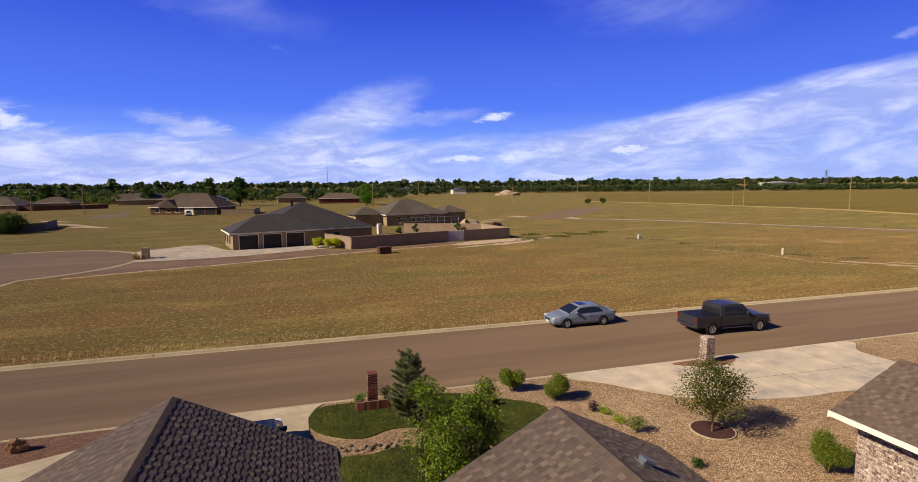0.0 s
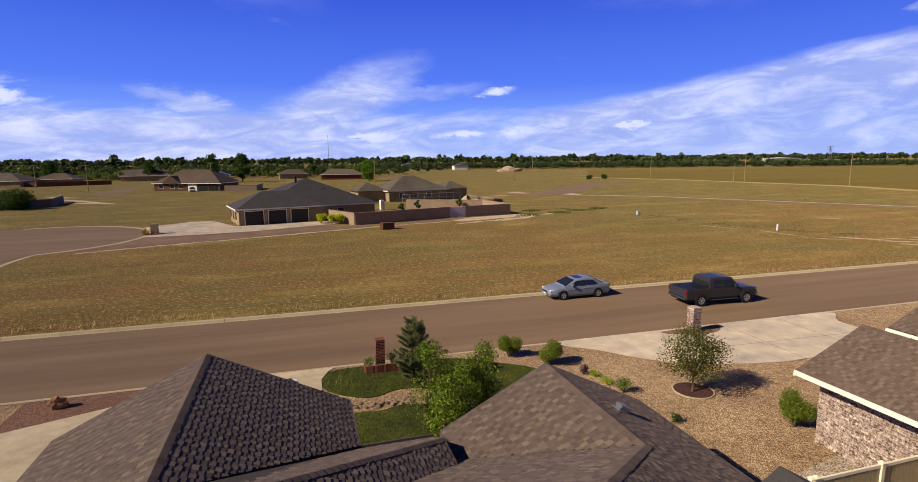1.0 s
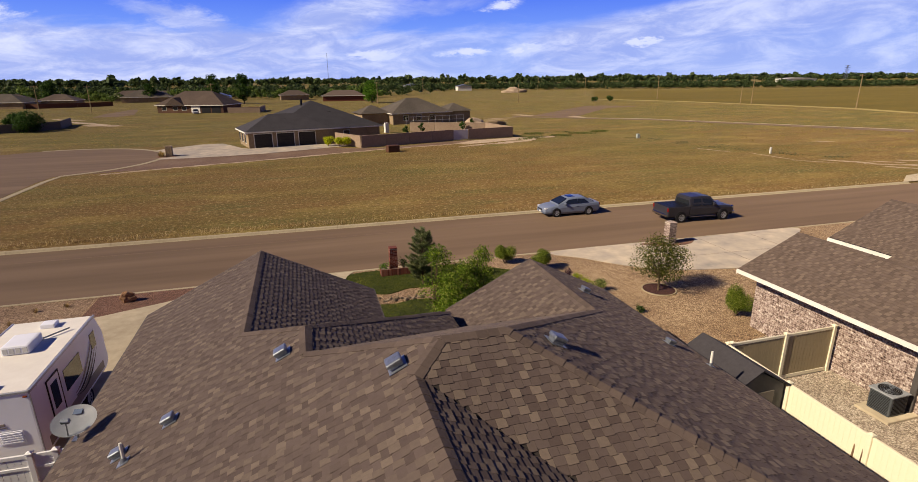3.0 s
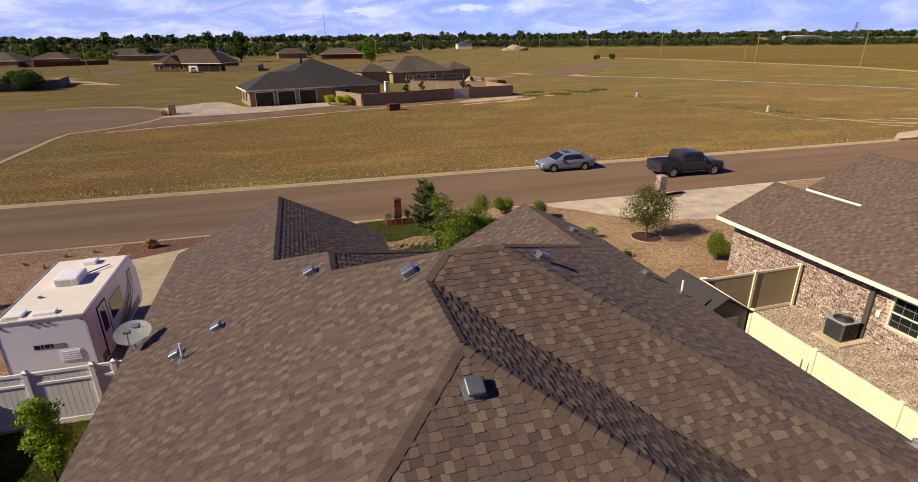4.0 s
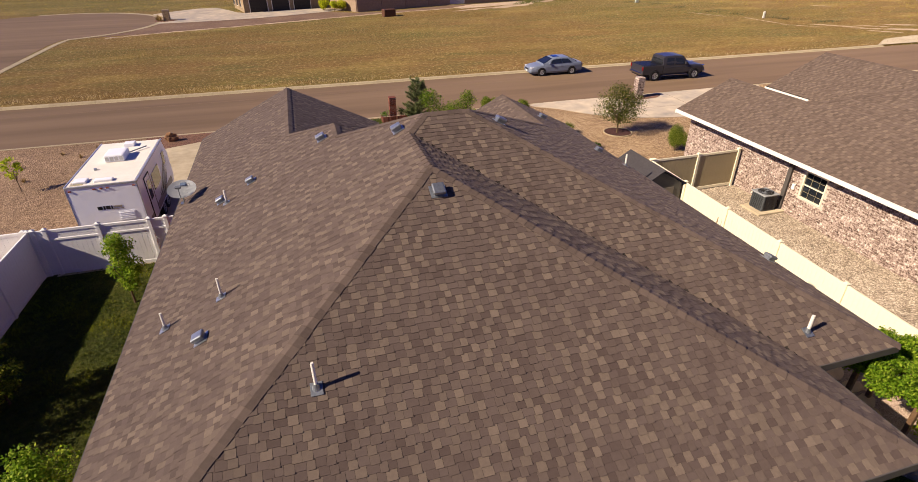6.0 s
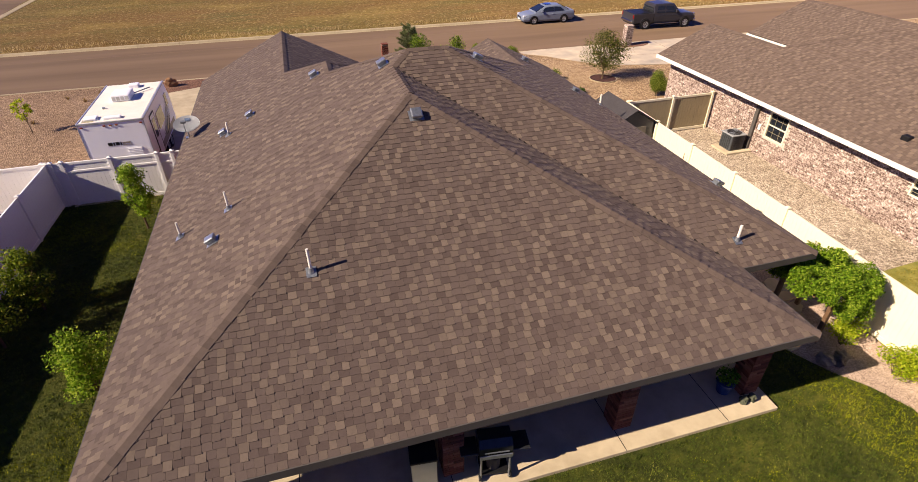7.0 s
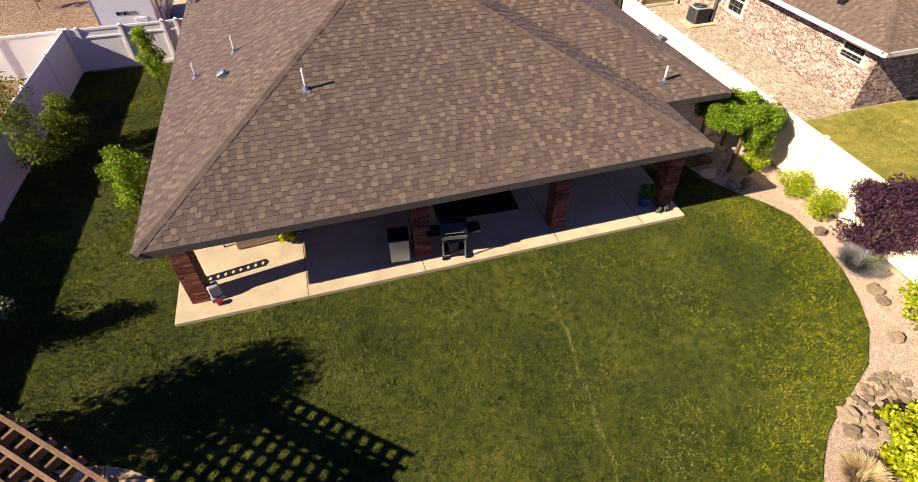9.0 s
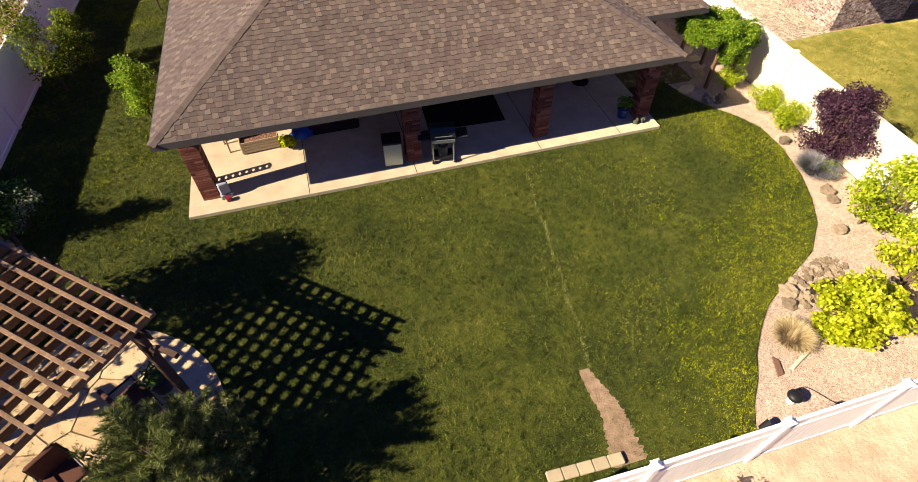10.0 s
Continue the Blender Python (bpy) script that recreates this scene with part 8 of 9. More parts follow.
potted(6.95, -6.6, 0.131, 0.14, 0.2, LEAF_SAGE, "small pot with a grey-green plant by the column", 136, ("3a3c3e", "484a4c"), 0.4)
for i in range(2):
    stone("garden_ornament", 6.3 + 0.22 * i, -7.28, 0.1, 0.2, surface("mossy_stone" + str(i), ["3f4438", "55594a"], scale=12, rough=0.9, bump=0.4), "small mossy stone ornament on the patio edge", 140 + i, "ornament", 0.131, "patio ornaments")
# grey bag with a red bottom, its two parts built as plain solids
bm = bmesh.new()
prism(bm, [(-0.16, -0.12), (0.16, -0.12), (0.16, 0.12), (-0.16, 0.12)], 0.0, 0.12)
bx(bm, -0.14, -0.1, 0.12, 0.14, 0.1, 0.5, 0.03)
ob = new("spreader", from_bm("spreader", bm, surface("red_and_grey_plastic", ["8d9198", "a3a7ae"], scale=2, rough=0.5, bump=0.05)))
ob.matrix_basis = pose(-6.28, -7.05, 0.131, 0, 0, 20)
tagged(ob, "grey bag beside the brick column, built as a plain box", "garden tool")
bm = bmesh.new()
cyl(bm, (0, 0, 0), (0, 0, 0.14), 0.07, 0.085, 14)
ob = new("red_bucket", from_bm("red_bucket", bm, surface("red_plastic", ["5a1420", "701c28"], scale=4, rough=0.5, bump=0.03)))
ob.matrix_basis = pose(-6.2, -7.28, 0.131)
tagged(ob, "red bottom of the grey bag, built as a small tub", "bucket")


def build_shadow_stand():
    """A guessed caster, added for the pierced shadow on the slab: two uprights with a chain of rings between them."""
    root = thing("ornamental_stand", pose(-6.62, -6.32, 0.131), "guessed openwork stand, added for its pierced shadow by the column", "garden ornament")
    for y in (-0.12, 0.12):
        bm = bmesh.new()
        cyl(bm, (0, y, 0), (0, y, 1.12), 0.014, n=8)
        part("upright", bm, BLACK, root)
    for k in range(8):
        bm = bmesh.new()
        n = 14
        for i in range(n):
            a0, a1 = i * math.tau / n, (i + 1) * math.tau / n
            cyl(bm, (0, 0.10 * math.cos(a0), 0.09 + 0.138 * k + 0.07 * math.sin(a0)), (0, 0.10 * math.cos(a1), 0.09 + 0.138 * k + 0.07 * math.sin(a1)), 0.034, n=6, caps=False)
        part("ring", bm, TIMBER, root)


build_shadow_stand()

# ---- across the street ----
def hip_house(name, x, y, turn, L, W, label, wall_m, roof_m, eave=2.6, pitch=0.5, trim=None, over=0.5):
    """A plain hip-roofed house in its own axes: walls, roof, fascia."""
    root = thing(name, pose(x, y, 0, 0, 0, turn), label, "house")
    bm = bmesh.new()
    for q in ((0, 0, L, 0.2), (0, W - 0.2, L, W), (0, 0.2, 0.2, W - 0.2), (L - 0.2, 0.2, L, W - 0.2)):
        bx(bm, q[0], q[1], 0, q[2], q[3], eave - 0.1)
    part("wall", bm, wall_m, root)
    bm = bmesh.new()
    hip_solid(bm, -over, -over, L + over, W + over, eave, pitch)
    part("roof", bm, roof_m, root)
    bm = bmesh.new()
    for a, b, o in (((-over, -over, eave), (L + over, -over, eave), (0, -1)), ((L + over, -over, eave), (L + over, W + over, eave), (1, 0)), ((-over, -over, eave), (-over, W + over, eave), (-1, 0))):
        gutter_board(bm, Vector(a), Vector(b), o, 0.2, 0.05)
    part("fascia", bm, trim or WHITE_PAINT, root)
    return root


def hip_solid(bm, x0, y0, x1, y1, z, pitch):
    w, d = x1 - x0, y1 - y0
    r = min(w, d) / 2
    h = r * pitch
    base = [bm.verts.new(p) for p in ((x0, y0, z), (x1, y0, z), (x1, y1, z), (x0, y1, z))]
    if w >= d:
        t = [bm.verts.new((x0 + r, y0 + r, z + h)), bm.verts.new((x1 - r, y0 + r, z + h))]
        fs = ((0, 1, 5, 4), (1, 2, 5), (2, 3, 4, 5), (3, 0, 4))
    else:
        t = [bm.verts.new((x0 + r, y0 + r, z + h)), bm.verts.new((x0 + r, y1 - r, z + h))]
        fs = ((0, 1, 4), (1, 2, 5, 4), (2, 3, 5), (3, 0, 4, 5))
    v = base + t
    for f in fs:
        bm.faces.new([v[i] for i in f])
    bm.faces.new(base[::-1])


BRICK_FAR = surface("buff_brick", ["7a6a52", "978468", "ae9b7e"], scale=6, rough=0.95, bump=0.3, bump_scale=30)
GARAGE_DOOR = surface("dark_garage_door", ["2a2725", "35312e"], scale=2, rough=0.6, bump=0.05)


def window_set(root, x, y, z0, z1, w, axis="x", m=None):
    bm = bmesh.new()
    if axis == "x":
        bx(bm, x, y - 0.05, z0, x + w, y, z1)
    else:
        bx(bm, x - 0.05, y, z0, x, y + w, z1)
    win = part("window", bm, WHITE_PAINT, root)
    bm = bmesh.new()
    if axis == "x":
        bx(bm, x + 0.08, y - 0.07, z0 + 0.08, x + w - 0.08, y - 0.051, z1 - 0.08)
    else:
        bx(bm, x - 0.07, y + 0.08, z0 + 0.08, x - 0.051, y + w - 0.08, z1 - 0.08)
    part("pane", bm, m or DARK_GLASS, win)


def build_garage_house():
    root = hip_house("house", -9.6, 85.6, 14, 13.0, 8.6, "brick house with a black hip roof and three garage doors", BRICK_FAR, SHINGLE_DARK)
    bm = bmesh.new()
    hip_solid(bm, 3.1, -0.52, 22.7, 19.0, 2.61, 0.43)
    part("main_roof", bm, SHINGLE_DARK, root)
    bm = bmesh.new()
    bx(bm, 12.9, 0.0, 0, 22.2, 0.2, 2.5), bx(bm, 22.0, 0.2, 0, 22.2, 18.4, 2.5), bx(bm, 3.6, 8.6, 0, 3.8, 18.4, 2.5), bx(bm, 3.8, 18.2, 0, 22.0, 18.4, 2.5)
    part("main_wall", bm, BRICK_FAR, root)
    bm = bmesh.new()
    for a, b_, o in (((13.5, -0.5, 2.6), (22.7, -0.5, 2.6), (0, -1)), ((22.7, -0.5, 2.6), (22.7, 19.0, 2.6), (1, 0))):
        gutter_board(bm, Vector(a), Vector(b_), o, 0.2, 0.05)
    part("main_fascia", bm, WHITE_PAINT, root)
    for i in range(3):
        bm = bmesh.new()
        bx(bm, 0.9 + 3.5 * i, -0.06, 0.0, 3.6 + 3.5 * i, -0.005, 2.15)
        door = part("garage_door", bm, GARAGE_DOOR, root, "dark brown panelled garage door")
        for k in range(3):
            bm = bmesh.new()
            bx(bm, 0.9 + 3.5 * i, -0.075, 0.53 + 0.53 * k, 3.6 + 3.5 * i, -0.058, 0.56 + 0.53 * k)
            part("panel_line", bm, BLACK, door)
        bm = bmesh.new()
        for q in ((0.8, 0.9), (3.6, 3.7)):
            bx(bm, q[0] + 3.5 * i, -0.09, 0.0, q[1] + 3.5 * i, -0.003, 2.3)
        bx(bm, 0.9 + 3.5 * i, -0.09, 2.15, 3.6 + 3.5 * i, -0.003, 2.25)
        part("door_trim", bm, WHITE_PAINT, root)
    for i in range(3):
        window_set(root, 0.0, 2.0 + 2.6 * i, 0.6, 2.1, 1.3, "y", BLACK)
    window_set(root, 15.5, 0.0, 1.0, 2.1, 1.2)
    bm = bmesh.new()
    cyl(bm, (11.0, 8.8, 5.9), (11.0, 8.8, 7.1), 0.2, n=10)
    part("flue", bm, BLACK, root)
    for x, y, z in ((6.3, 2.6, 4.1), (14.5, 5.0, 4.95), (15.2, 6.4, 5.5)):
        bm = bmesh.new()
        bx(bm, x, y, z - 0.5, x + 0.6, y + 0.6, z + 0.1)
        part("roof_vent", bm, BLACK, root)
    return root


build_garage_house()


def block_wall(pts, h, label, m, t=0.2, category="wall"):
    root = thing("garden_wall", pose(pts[0][0], pts[0][1], 0), label, category)
    for (ax, ay), (bx_, by) in zip(pts, pts[1:]):
        d = Vector((bx_ - ax, by - ay, 0))
        L = d.length
        n = max(1, round(L / 4.5))
        for k in range(n):
            bm = bmesh.new()
            bx(bm, 0.02, -t / 2, 0, L / n - 0.02, t / 2, h - 0.08)
            bx(bm, -0.01, -t / 2 - 0.03, h - 0.08, L / n + 0.01, t / 2 + 0.03, h)
            p = part("wall_panel", bm, m, root)
            q = Vector((ax, ay, 0)) + d * (k / n) - Vector((pts[0][0], pts[0][1], 0))
            p.matrix_basis = pose(q.x, q.y, 0, 0, 0, math.degrees(math.atan2(d.y, d.x)))
    return root


block_wall([(4.0, 87.6), (7.45, 80.4), (23.9, 85.0)], 1.9, "tan block garden wall around the back yard", STUCCO_WALL)
block_wall([(26.7, 85.4), (35.6, 86.7), (34.0, 97.0), (20.0, 104.0)], 1.9, "tan block garden wall beside the gate", STUCCO_WALL)
bm = bmesh.new()
bx(bm, 0, -0.05, 0.1, 2.75, 0.05, 1.8, 0.02)
ob = new("gate", from_bm("gate", bm, surface("pale_grey_gate", ["aeaab2", "c0bcc4"], scale=2, rough=0.6, bump=0.05)))
ob.matrix_basis = pose(23.93, 85.1, 0, 0, 0, 6)
tagged(ob, "pale grey double gate in the block wall", "gate")
for i, (x, y, r) in enumerate(((2.6, 84.4, 1.0), (4.2, 83.2, 0.9), (5.3, 82.4, 0.9))):
    round_shrub("shrub", x, y, 1.7, r, LEAF_GOLD, "yellow flowering shrub against the wall", 150 + i, 2200, 0.09, group="yellow shrubs")
for i, (x, y, h) in enumerate(((17.5, 95.0, 2.0), (21.0, 97.0, 2.4), (29.5, 98.0, 2.2), (33.0, 103.0, 2.5))):
    leafy_tree("tree", x, y, h, 0.8, LEAF_DARK, "small young tree inside the walled yard", seed=155 + i, trunk=0.05, leaves=500, size=0.11, clumps=12)
bm = bmesh.new()
bx(bm, -0.9, -0.6, 0.0, 0.9, 0.6, 1.0, 0.05)
ob = new("utility_box", from_bm("utility_box", bm, surface("rust_brown_metal", ["4a2f20", "60402d"], scale=3, rough=0.7, bump=0.2)))
ob.matrix_basis = pose(11.4, 74.0, 0, 0, 0, 12)
tagged(ob, "rust-brown utility cabinet at the field edge", "utility box")


def build_white_bin():
    bm = bmesh.new()
    bx(bm, -0.4, -0.4, 0, 0.4, 0.4, 2.0, 0.05)
    ob = new("white_cabinet", from_bm("white_cabinet", bm, WHITE_PAINT))
    ob.matrix_basis = pose(15.0, 103.0, 0, 0, 0, 14)
    tagged(ob, "white cabinet standing in the walled yard", "cabinet")


build_white_bin()
# second house with three hip roofs
SHINGLE_GREY = surface("grey_shingle", ["47413b", "585149", "665e55"], scale=3, rough=0.95, bump=0.3)
h2 = hip_house("house", 19.5, 121.5, 12, 15.0, 12.0, "brown brick house with grey hip roofs", BRICK_FAR, SHINGLE_GREY, pitch=0.5)
g_roof = h2.children[1].data.materials[0]
for x0, y0, x1, y1 in ((-6.5, 3.0, 0.2, 9.0), (14.8, 0.5, 21.0, 7.5)):
    bm = bmesh.new()
    bx(bm, x0, y0, 0, x1, y1, 2.5)
    part("wall", bm, BRICK_FAR, h2)
    bm = bmesh.new()
    hip_solid(bm, x0 - 0.5, y0 - 0.5, x1 + 0.5, y1 + 0.5, 2.6, 0.5)
    part("roof", bm, g_roof, h2)
for x in (2.5, 6.0, 9.5):
    window_set(h2, x, 0.0, 0.8, 2.1, 1.4)
bm = bmesh.new()
for k in range(9):
    cyl(bm, (2.0 + 1.9 * k, -3.0, 0), (2.0 + 1.9 * k, -3.0, 1.9), 0.04, n=6)
bx(bm, 2.0, -3.03, 1.82, 17.2, -2.97, 1.9), bx(bm, 2.0, -3.03, 0.9, 17.2, -2.97, 0.96)
part("railing", bm, WHITE_PAINT, h2)
# third house with open garage
SHINGLE_BROWN = surface("dark_brown_shingle", ["4a3f38", "584b43", "66584e"], scale=3, rough=0.95, bump=0.3)
h3 = hip_house("house", -46.6, 196.5, -20, 22.5, 13.0, "brown brick house with a hip roof and three garage bays", surface("dark_brick", ["4c372e", "614739", "755746"], scale=4, rough=0.95, bump=0.2), SHINGLE_BROWN, pitch=0.62)
bm = bmesh.new()
profile_x(bm, [(3.2, 2.6), (9.6, 2.6), (6.4, 5.0)], -0.9, 6.0)
part("front_gable", bm, SHINGLE_BROWN, h3)
# one white door; the black panels stand in for the dark open bays
for i, m in enumerate((WHITE_PAINT, BLACK, BLACK)):
    bm = bmesh.new()
    bx(bm, 11.6 + 3.5 * i, -0.08, 0, 14.6 + 3.5 * i, -0.01, 2.2)
    part("garage_door", bm, m, h3)
for x in (1.6, 5.4, 8.4):
    window_set(h3, x, 0.0, 0.8, 2.1, 1.6)
build_sedan("distant_car", -33.5, 186.5, 100, ["b9bcc2", "c9ccd2"], "white car on the distant driveway", 1.1, 0.02)
# cul-de-sac, drives and tracks
ring = [(-35.5 + 14.5 * math.cos(a * math.tau / 48), 79 + 14.5 * math.sin(a * math.tau / 48)) for a in range(48)]
sheet("cul_de_sac", ring, 0.012, ASPHALT, "round asphalt turning circle of the side street", "road", 0.02)
sheet("side_street", [(-29.0, 46), (-29.6, 62), (-29.0, 70), (-44, 70), (-42, 62), (-41, 46), (-40.5, 36), (-28.6, 36)], 0.009, ASPHALT, "asphalt side street", "road", 0.02)
arc = [radians(-62 + 172 * k / 40) for k in range(41)]
sheet("side_kerb", [(-28.3, 36), (-28.5, 50), (-28.6, 62.5)] + [(-35.5 + 15.1 * math.cos(a), 79 + 15.1 * math.sin(a)) for a in arc] + [(-35.5 + 14.4 * math.cos(a), 79 + 14.4 * math.sin(a)) for a in reversed(arc)] + [(-29.2, 62.5), (-29.1, 50), (-28.9, 36)],
      0.03, KERB, "pale concrete kerb of the turning circle", "kerb", 0.04)
sheet("far_driveway", [(-20.8, 77.0), (-20.6, 80.0), (-21.2, 84.5), (-23.4, 88.2), (-21.8, 90.6), (-17.6, 94.2), (-14.6, 94.4), (-12.6, 90.5), (-10.8, 86.4), (-9.6, 85.3), (0.5, 87.9), (3.4, 86.8), (6.2, 83.6), (2.4, 82.4), (-2.0, 80.4), (-7.2, 78.3), (-12.0, 77.5), (-16.5, 77.0)],
      0.04, CONCRETE_PALE, "broad pale concrete driveway of the far house", "driveway", 0.05)
sheet("far_gravel", [(-26.0, 66.6), (-23.0, 70.0), (-20.8, 74.6), (-20.6, 77.0), (-16.5, 77.1), (-7.2, 78.4), (2.4, 82.5), (7.0, 79.9), (11.5, 79.5), (24, 84.2), (36, 86.0), (44, 86.5), (44, 85.2), (33.9, 82.4), (11.5, 77.7), (2.1, 74.6), (-7.9, 71.0), (-17.2, 68.5)], 0.018, FAR_GRAVEL, "mauve-brown gravel strip beside the far driveway", "gravel", 0.02)
rnd_ = random.Random(77)
edge_line = [(-24.5, 65.6), (-17.2, 68.5), (-7.9, 71.0), (2.1, 74.6), (11.5, 77.7), (22.0, 80.0), (33.9, 82.4), (44.0, 84.9)]
steps_ = [(ax + (bx_ - ax) * k / 12, ay + (by - ay) * k / 12) for (ax, ay), (bx_, by) in zip(edge_line, edge_line[1:]) for k in range(12)]
sheet("dirt_edge", [(x, y - rnd_.uniform(0.05, 0.65)) for x, y in steps_] + [(x, y + rnd_.uniform(0.0, 0.5)) for x, y in reversed(steps_)], 0.026, SAND, "pale dirt edge of the field", "dirt", 0.02)
sheet("far_road", [(113, 70.5), (84, 114), (70, 124.5), (56.4, 137.2), (54.5, 134.6), (69, 121.8), (82, 111.5), (109, 68)], 0.02, ASPHALT, "narrow asphalt lane across the field", "road", 0.03)
sheet("far_road_edge", [(113.5, 71), (84.5, 114.6), (70.3, 125.1), (69.9, 124.5), (84, 114), (113, 70.5)], 0.05, CONCRETE, "pale concrete kerb of the far lane", "kerb", 0.06)
sheet("far_branch", [(60.8, 135.8), (68.2, 127.2), (77.9, 136.2), (101.6, 163.1), (114, 165), (116, 167.5), (108, 177), (100.5, 176.1), (90.1, 165.9)], 0.022, ASPHALT, "asphalt branch road leading to empty lots", "road", 0.03)
sheet("lane_corner", [(57.4, 142.6), (60.5, 143.0), (62.7, 137.0), (60.0, 135.9)], 0.026, SAND, "pale dirt at the lane corner", "dirt", 0.02)
sheet("lane_corner", [(67.9, 128.4), (72.6, 132.0), (72.2, 125.2), (70.4, 125.0)], 0.026, SAND, "pale dirt at the lane corner", "dirt", 0.02)
sheet("yard_dirt", [(23.5, 81.2), (27.6, 84.0), (33, 85.2), (36.2, 86.0), (40.1, 84.7), (37.6, 81.0), (33.0, 81.6), (28.5, 80.0), (24.2, 79.0)], 0.03, SAND, "pale trodden dirt outside the yard wall", "dirt", 0.02)
sheet("distant_street", [(-60.8, 180.9), (-62.7, 196.3), (-61.8, 225.4), (-59.0, 224.0), (-52.0, 189.4), (-54.3, 182.6)], 0.02, ASPHALT, "distant asphalt street end", "road", 0.02)
sheet("green_field", [(137, 234), (157, 192), (171, 128), (166, 103), (160, 60), (700, 60), (700, 215), (455, 303), (211, 362)], 0.03, CROP, "olive-green crop field", "field", 0.03)
sheet("field_margin", [(132, 234), (152, 192), (166, 128), (161, 103), (155, 60), (160, 60), (166, 103), (171, 128), (157, 192), (137, 234)], 0.04, surface("straw_margin", ["8f7f4c", "a3925c"], scale=1, rough=1.0, bump=0.5), "straw-coloured strip at the field edge", "verge", 0.04)
def dirt_streak(x, y, length, width, turn, seed):
    """A ragged bare patch, torn along its edges."""
    r_ = random.Random(seed)
    c_, s_ = math.cos(radians(turn)), math.sin(radians(turn))
    n_ = 26
    pts = []
    for k in range(n_):
        a = math.tau * k / n_
        f = r_.uniform(0.45, 1.15)
        u_, v_ = length / 2 * math.cos(a) * r_.uniform(0.8, 1.1), width / 2 * math.sin(a) * f
        pts.append((x + u_ * c_ - v_ * s_, y + u_ * s_ + v_ * c_))
    sheet("dirt_patch", pts, 0.012 + 0.0007 * seed, SAND, "bare pale dirt patch in the grass", "dirt", 0.02)


for i, q in enumerate(((64.5, 45.2, 6, 1.1, -50), (66.5, 42.0, 5, 0.9, -35), (68.5, 43.5, 4, 0.7, -40), (70, 40.0, 5, 1.4, -30), (66, 39.6, 4, 0.8, -50), (73, 43.0, 5, 0.9, -30), (60.5, 46.6, 5, 0.3, -50), (80.7, 62.4, 3.6, 0.8, -35),
                       (59.4, 52.0, 7, 0.35, -88), (56.5, 60.0, 6, 0.3, -70), (-55, 156, 26, 3.0, -48), (-48, 146, 12, 4.0, -30), (-75, 149, 34, 1.6, -12), (-64, 172, 14, 3.0, -40), (43, 127, 14, 2.0, -5), (50, 131, 10, 1.6, 10), (33, 79.6, 9, 2.4, 20), (40, 84.4, 7, 1.4, 14), (26.0, 77.6, 8, 1.2, 20))):
    dirt_streak(*q, i)
# heaps of earth by the building plots
for i, (x, y, rx, ry, h) in enumerate(((35.7, 110.5, 2.4, 1.8, 1.5), (40.5, 112.0, 3.0, 2.0, 1.1), (145, 358, 8.0, 5.0, 3.2))):
    bm = bmesh.new()
    blob(bm, (0, 0, 0), (rx, ry, h), 31 + i, 3, 0.4)
    ob = new("earth_mound", from_bm("earth_mound", bm, SAND if i != 1 else BARE, True))
    ob.matrix_basis = pose(x, y, 0)
    tagged(ob, "mound of dug pale earth on the open ground", "mound", "earth mounds")
# small things in the field
bm = bmesh.new()
bx(bm, -0.13, -0.1, 0, 0.13, 0.1, 0.9, 0.03)
ob = new("marker_post", from_bm("marker_post", bm, WHITE_PAINT))
ob.matrix_basis = pose(61.2, 54.0, 0)
tagged(ob, "short white marker post in the grass", "post")
bm = bmesh.new()
bx(bm, -0.26, -0.22, 0, 0.26, 0.22, 0.8, 0.04)
ob = new("utility_pedestal", from_bm("utility_pedestal", bm, surface("pale_green_box", ["9aa39c", "b4bab4"], scale=3, rough=0.6, bump=0.05)))
ob.matrix_basis = pose(55.5, 77.0, 0)
tagged(ob, "pale green utility pedestal in the field", "utility box")
mailbox_pillar(-20.0, 80.2, 1.5, BRICK_FAR, "dark brick mailbox pillar at the far driveway", 0.4)
sheet("far_pillar_bed", smooth_ring([(-21.3, 79.2), (-19.8, 78.8), (-18.6, 80.2), (-20.2, 81.4), (-21.6, 80.8)], 4), 0.06, MULCH, "small mulch bed at the pillar", "mulch", 0.05)
spiky_tuft("ornamental_grass", -21.0, 79.8, 1.2, 0.8, STRAW, "dry grass clump by the far pillar", 160, 171, 0.02)


def utility_pole(x, y, h, cross=True, lean=0.0):
    root = thing("utility_pole", pose(x, y, 0, 0, lean, 0), "weathered timber utility pole with a crossarm", "utility pole", "power line poles")
    bm = bmesh.new()
    cyl(bm, (0, 0, -0.2), (0, 0, h), 0.17, 0.11, 8)
    part("mast", bm, POLE_WOOD, root)
    if cross:
        bm = bmesh.new()
        bx(bm, -1.1, -0.06, h - 0.5, 1.1, 0.06, h - 0.36)
        for k in (-1.0, -0.4, 0.4, 1.0):
            cyl(bm, (k, 0, h - 0.36), (k, 0, h - 0.14), 0.05, n=6)
        part("crossarm", bm, POLE_WOOD, root)
    return root


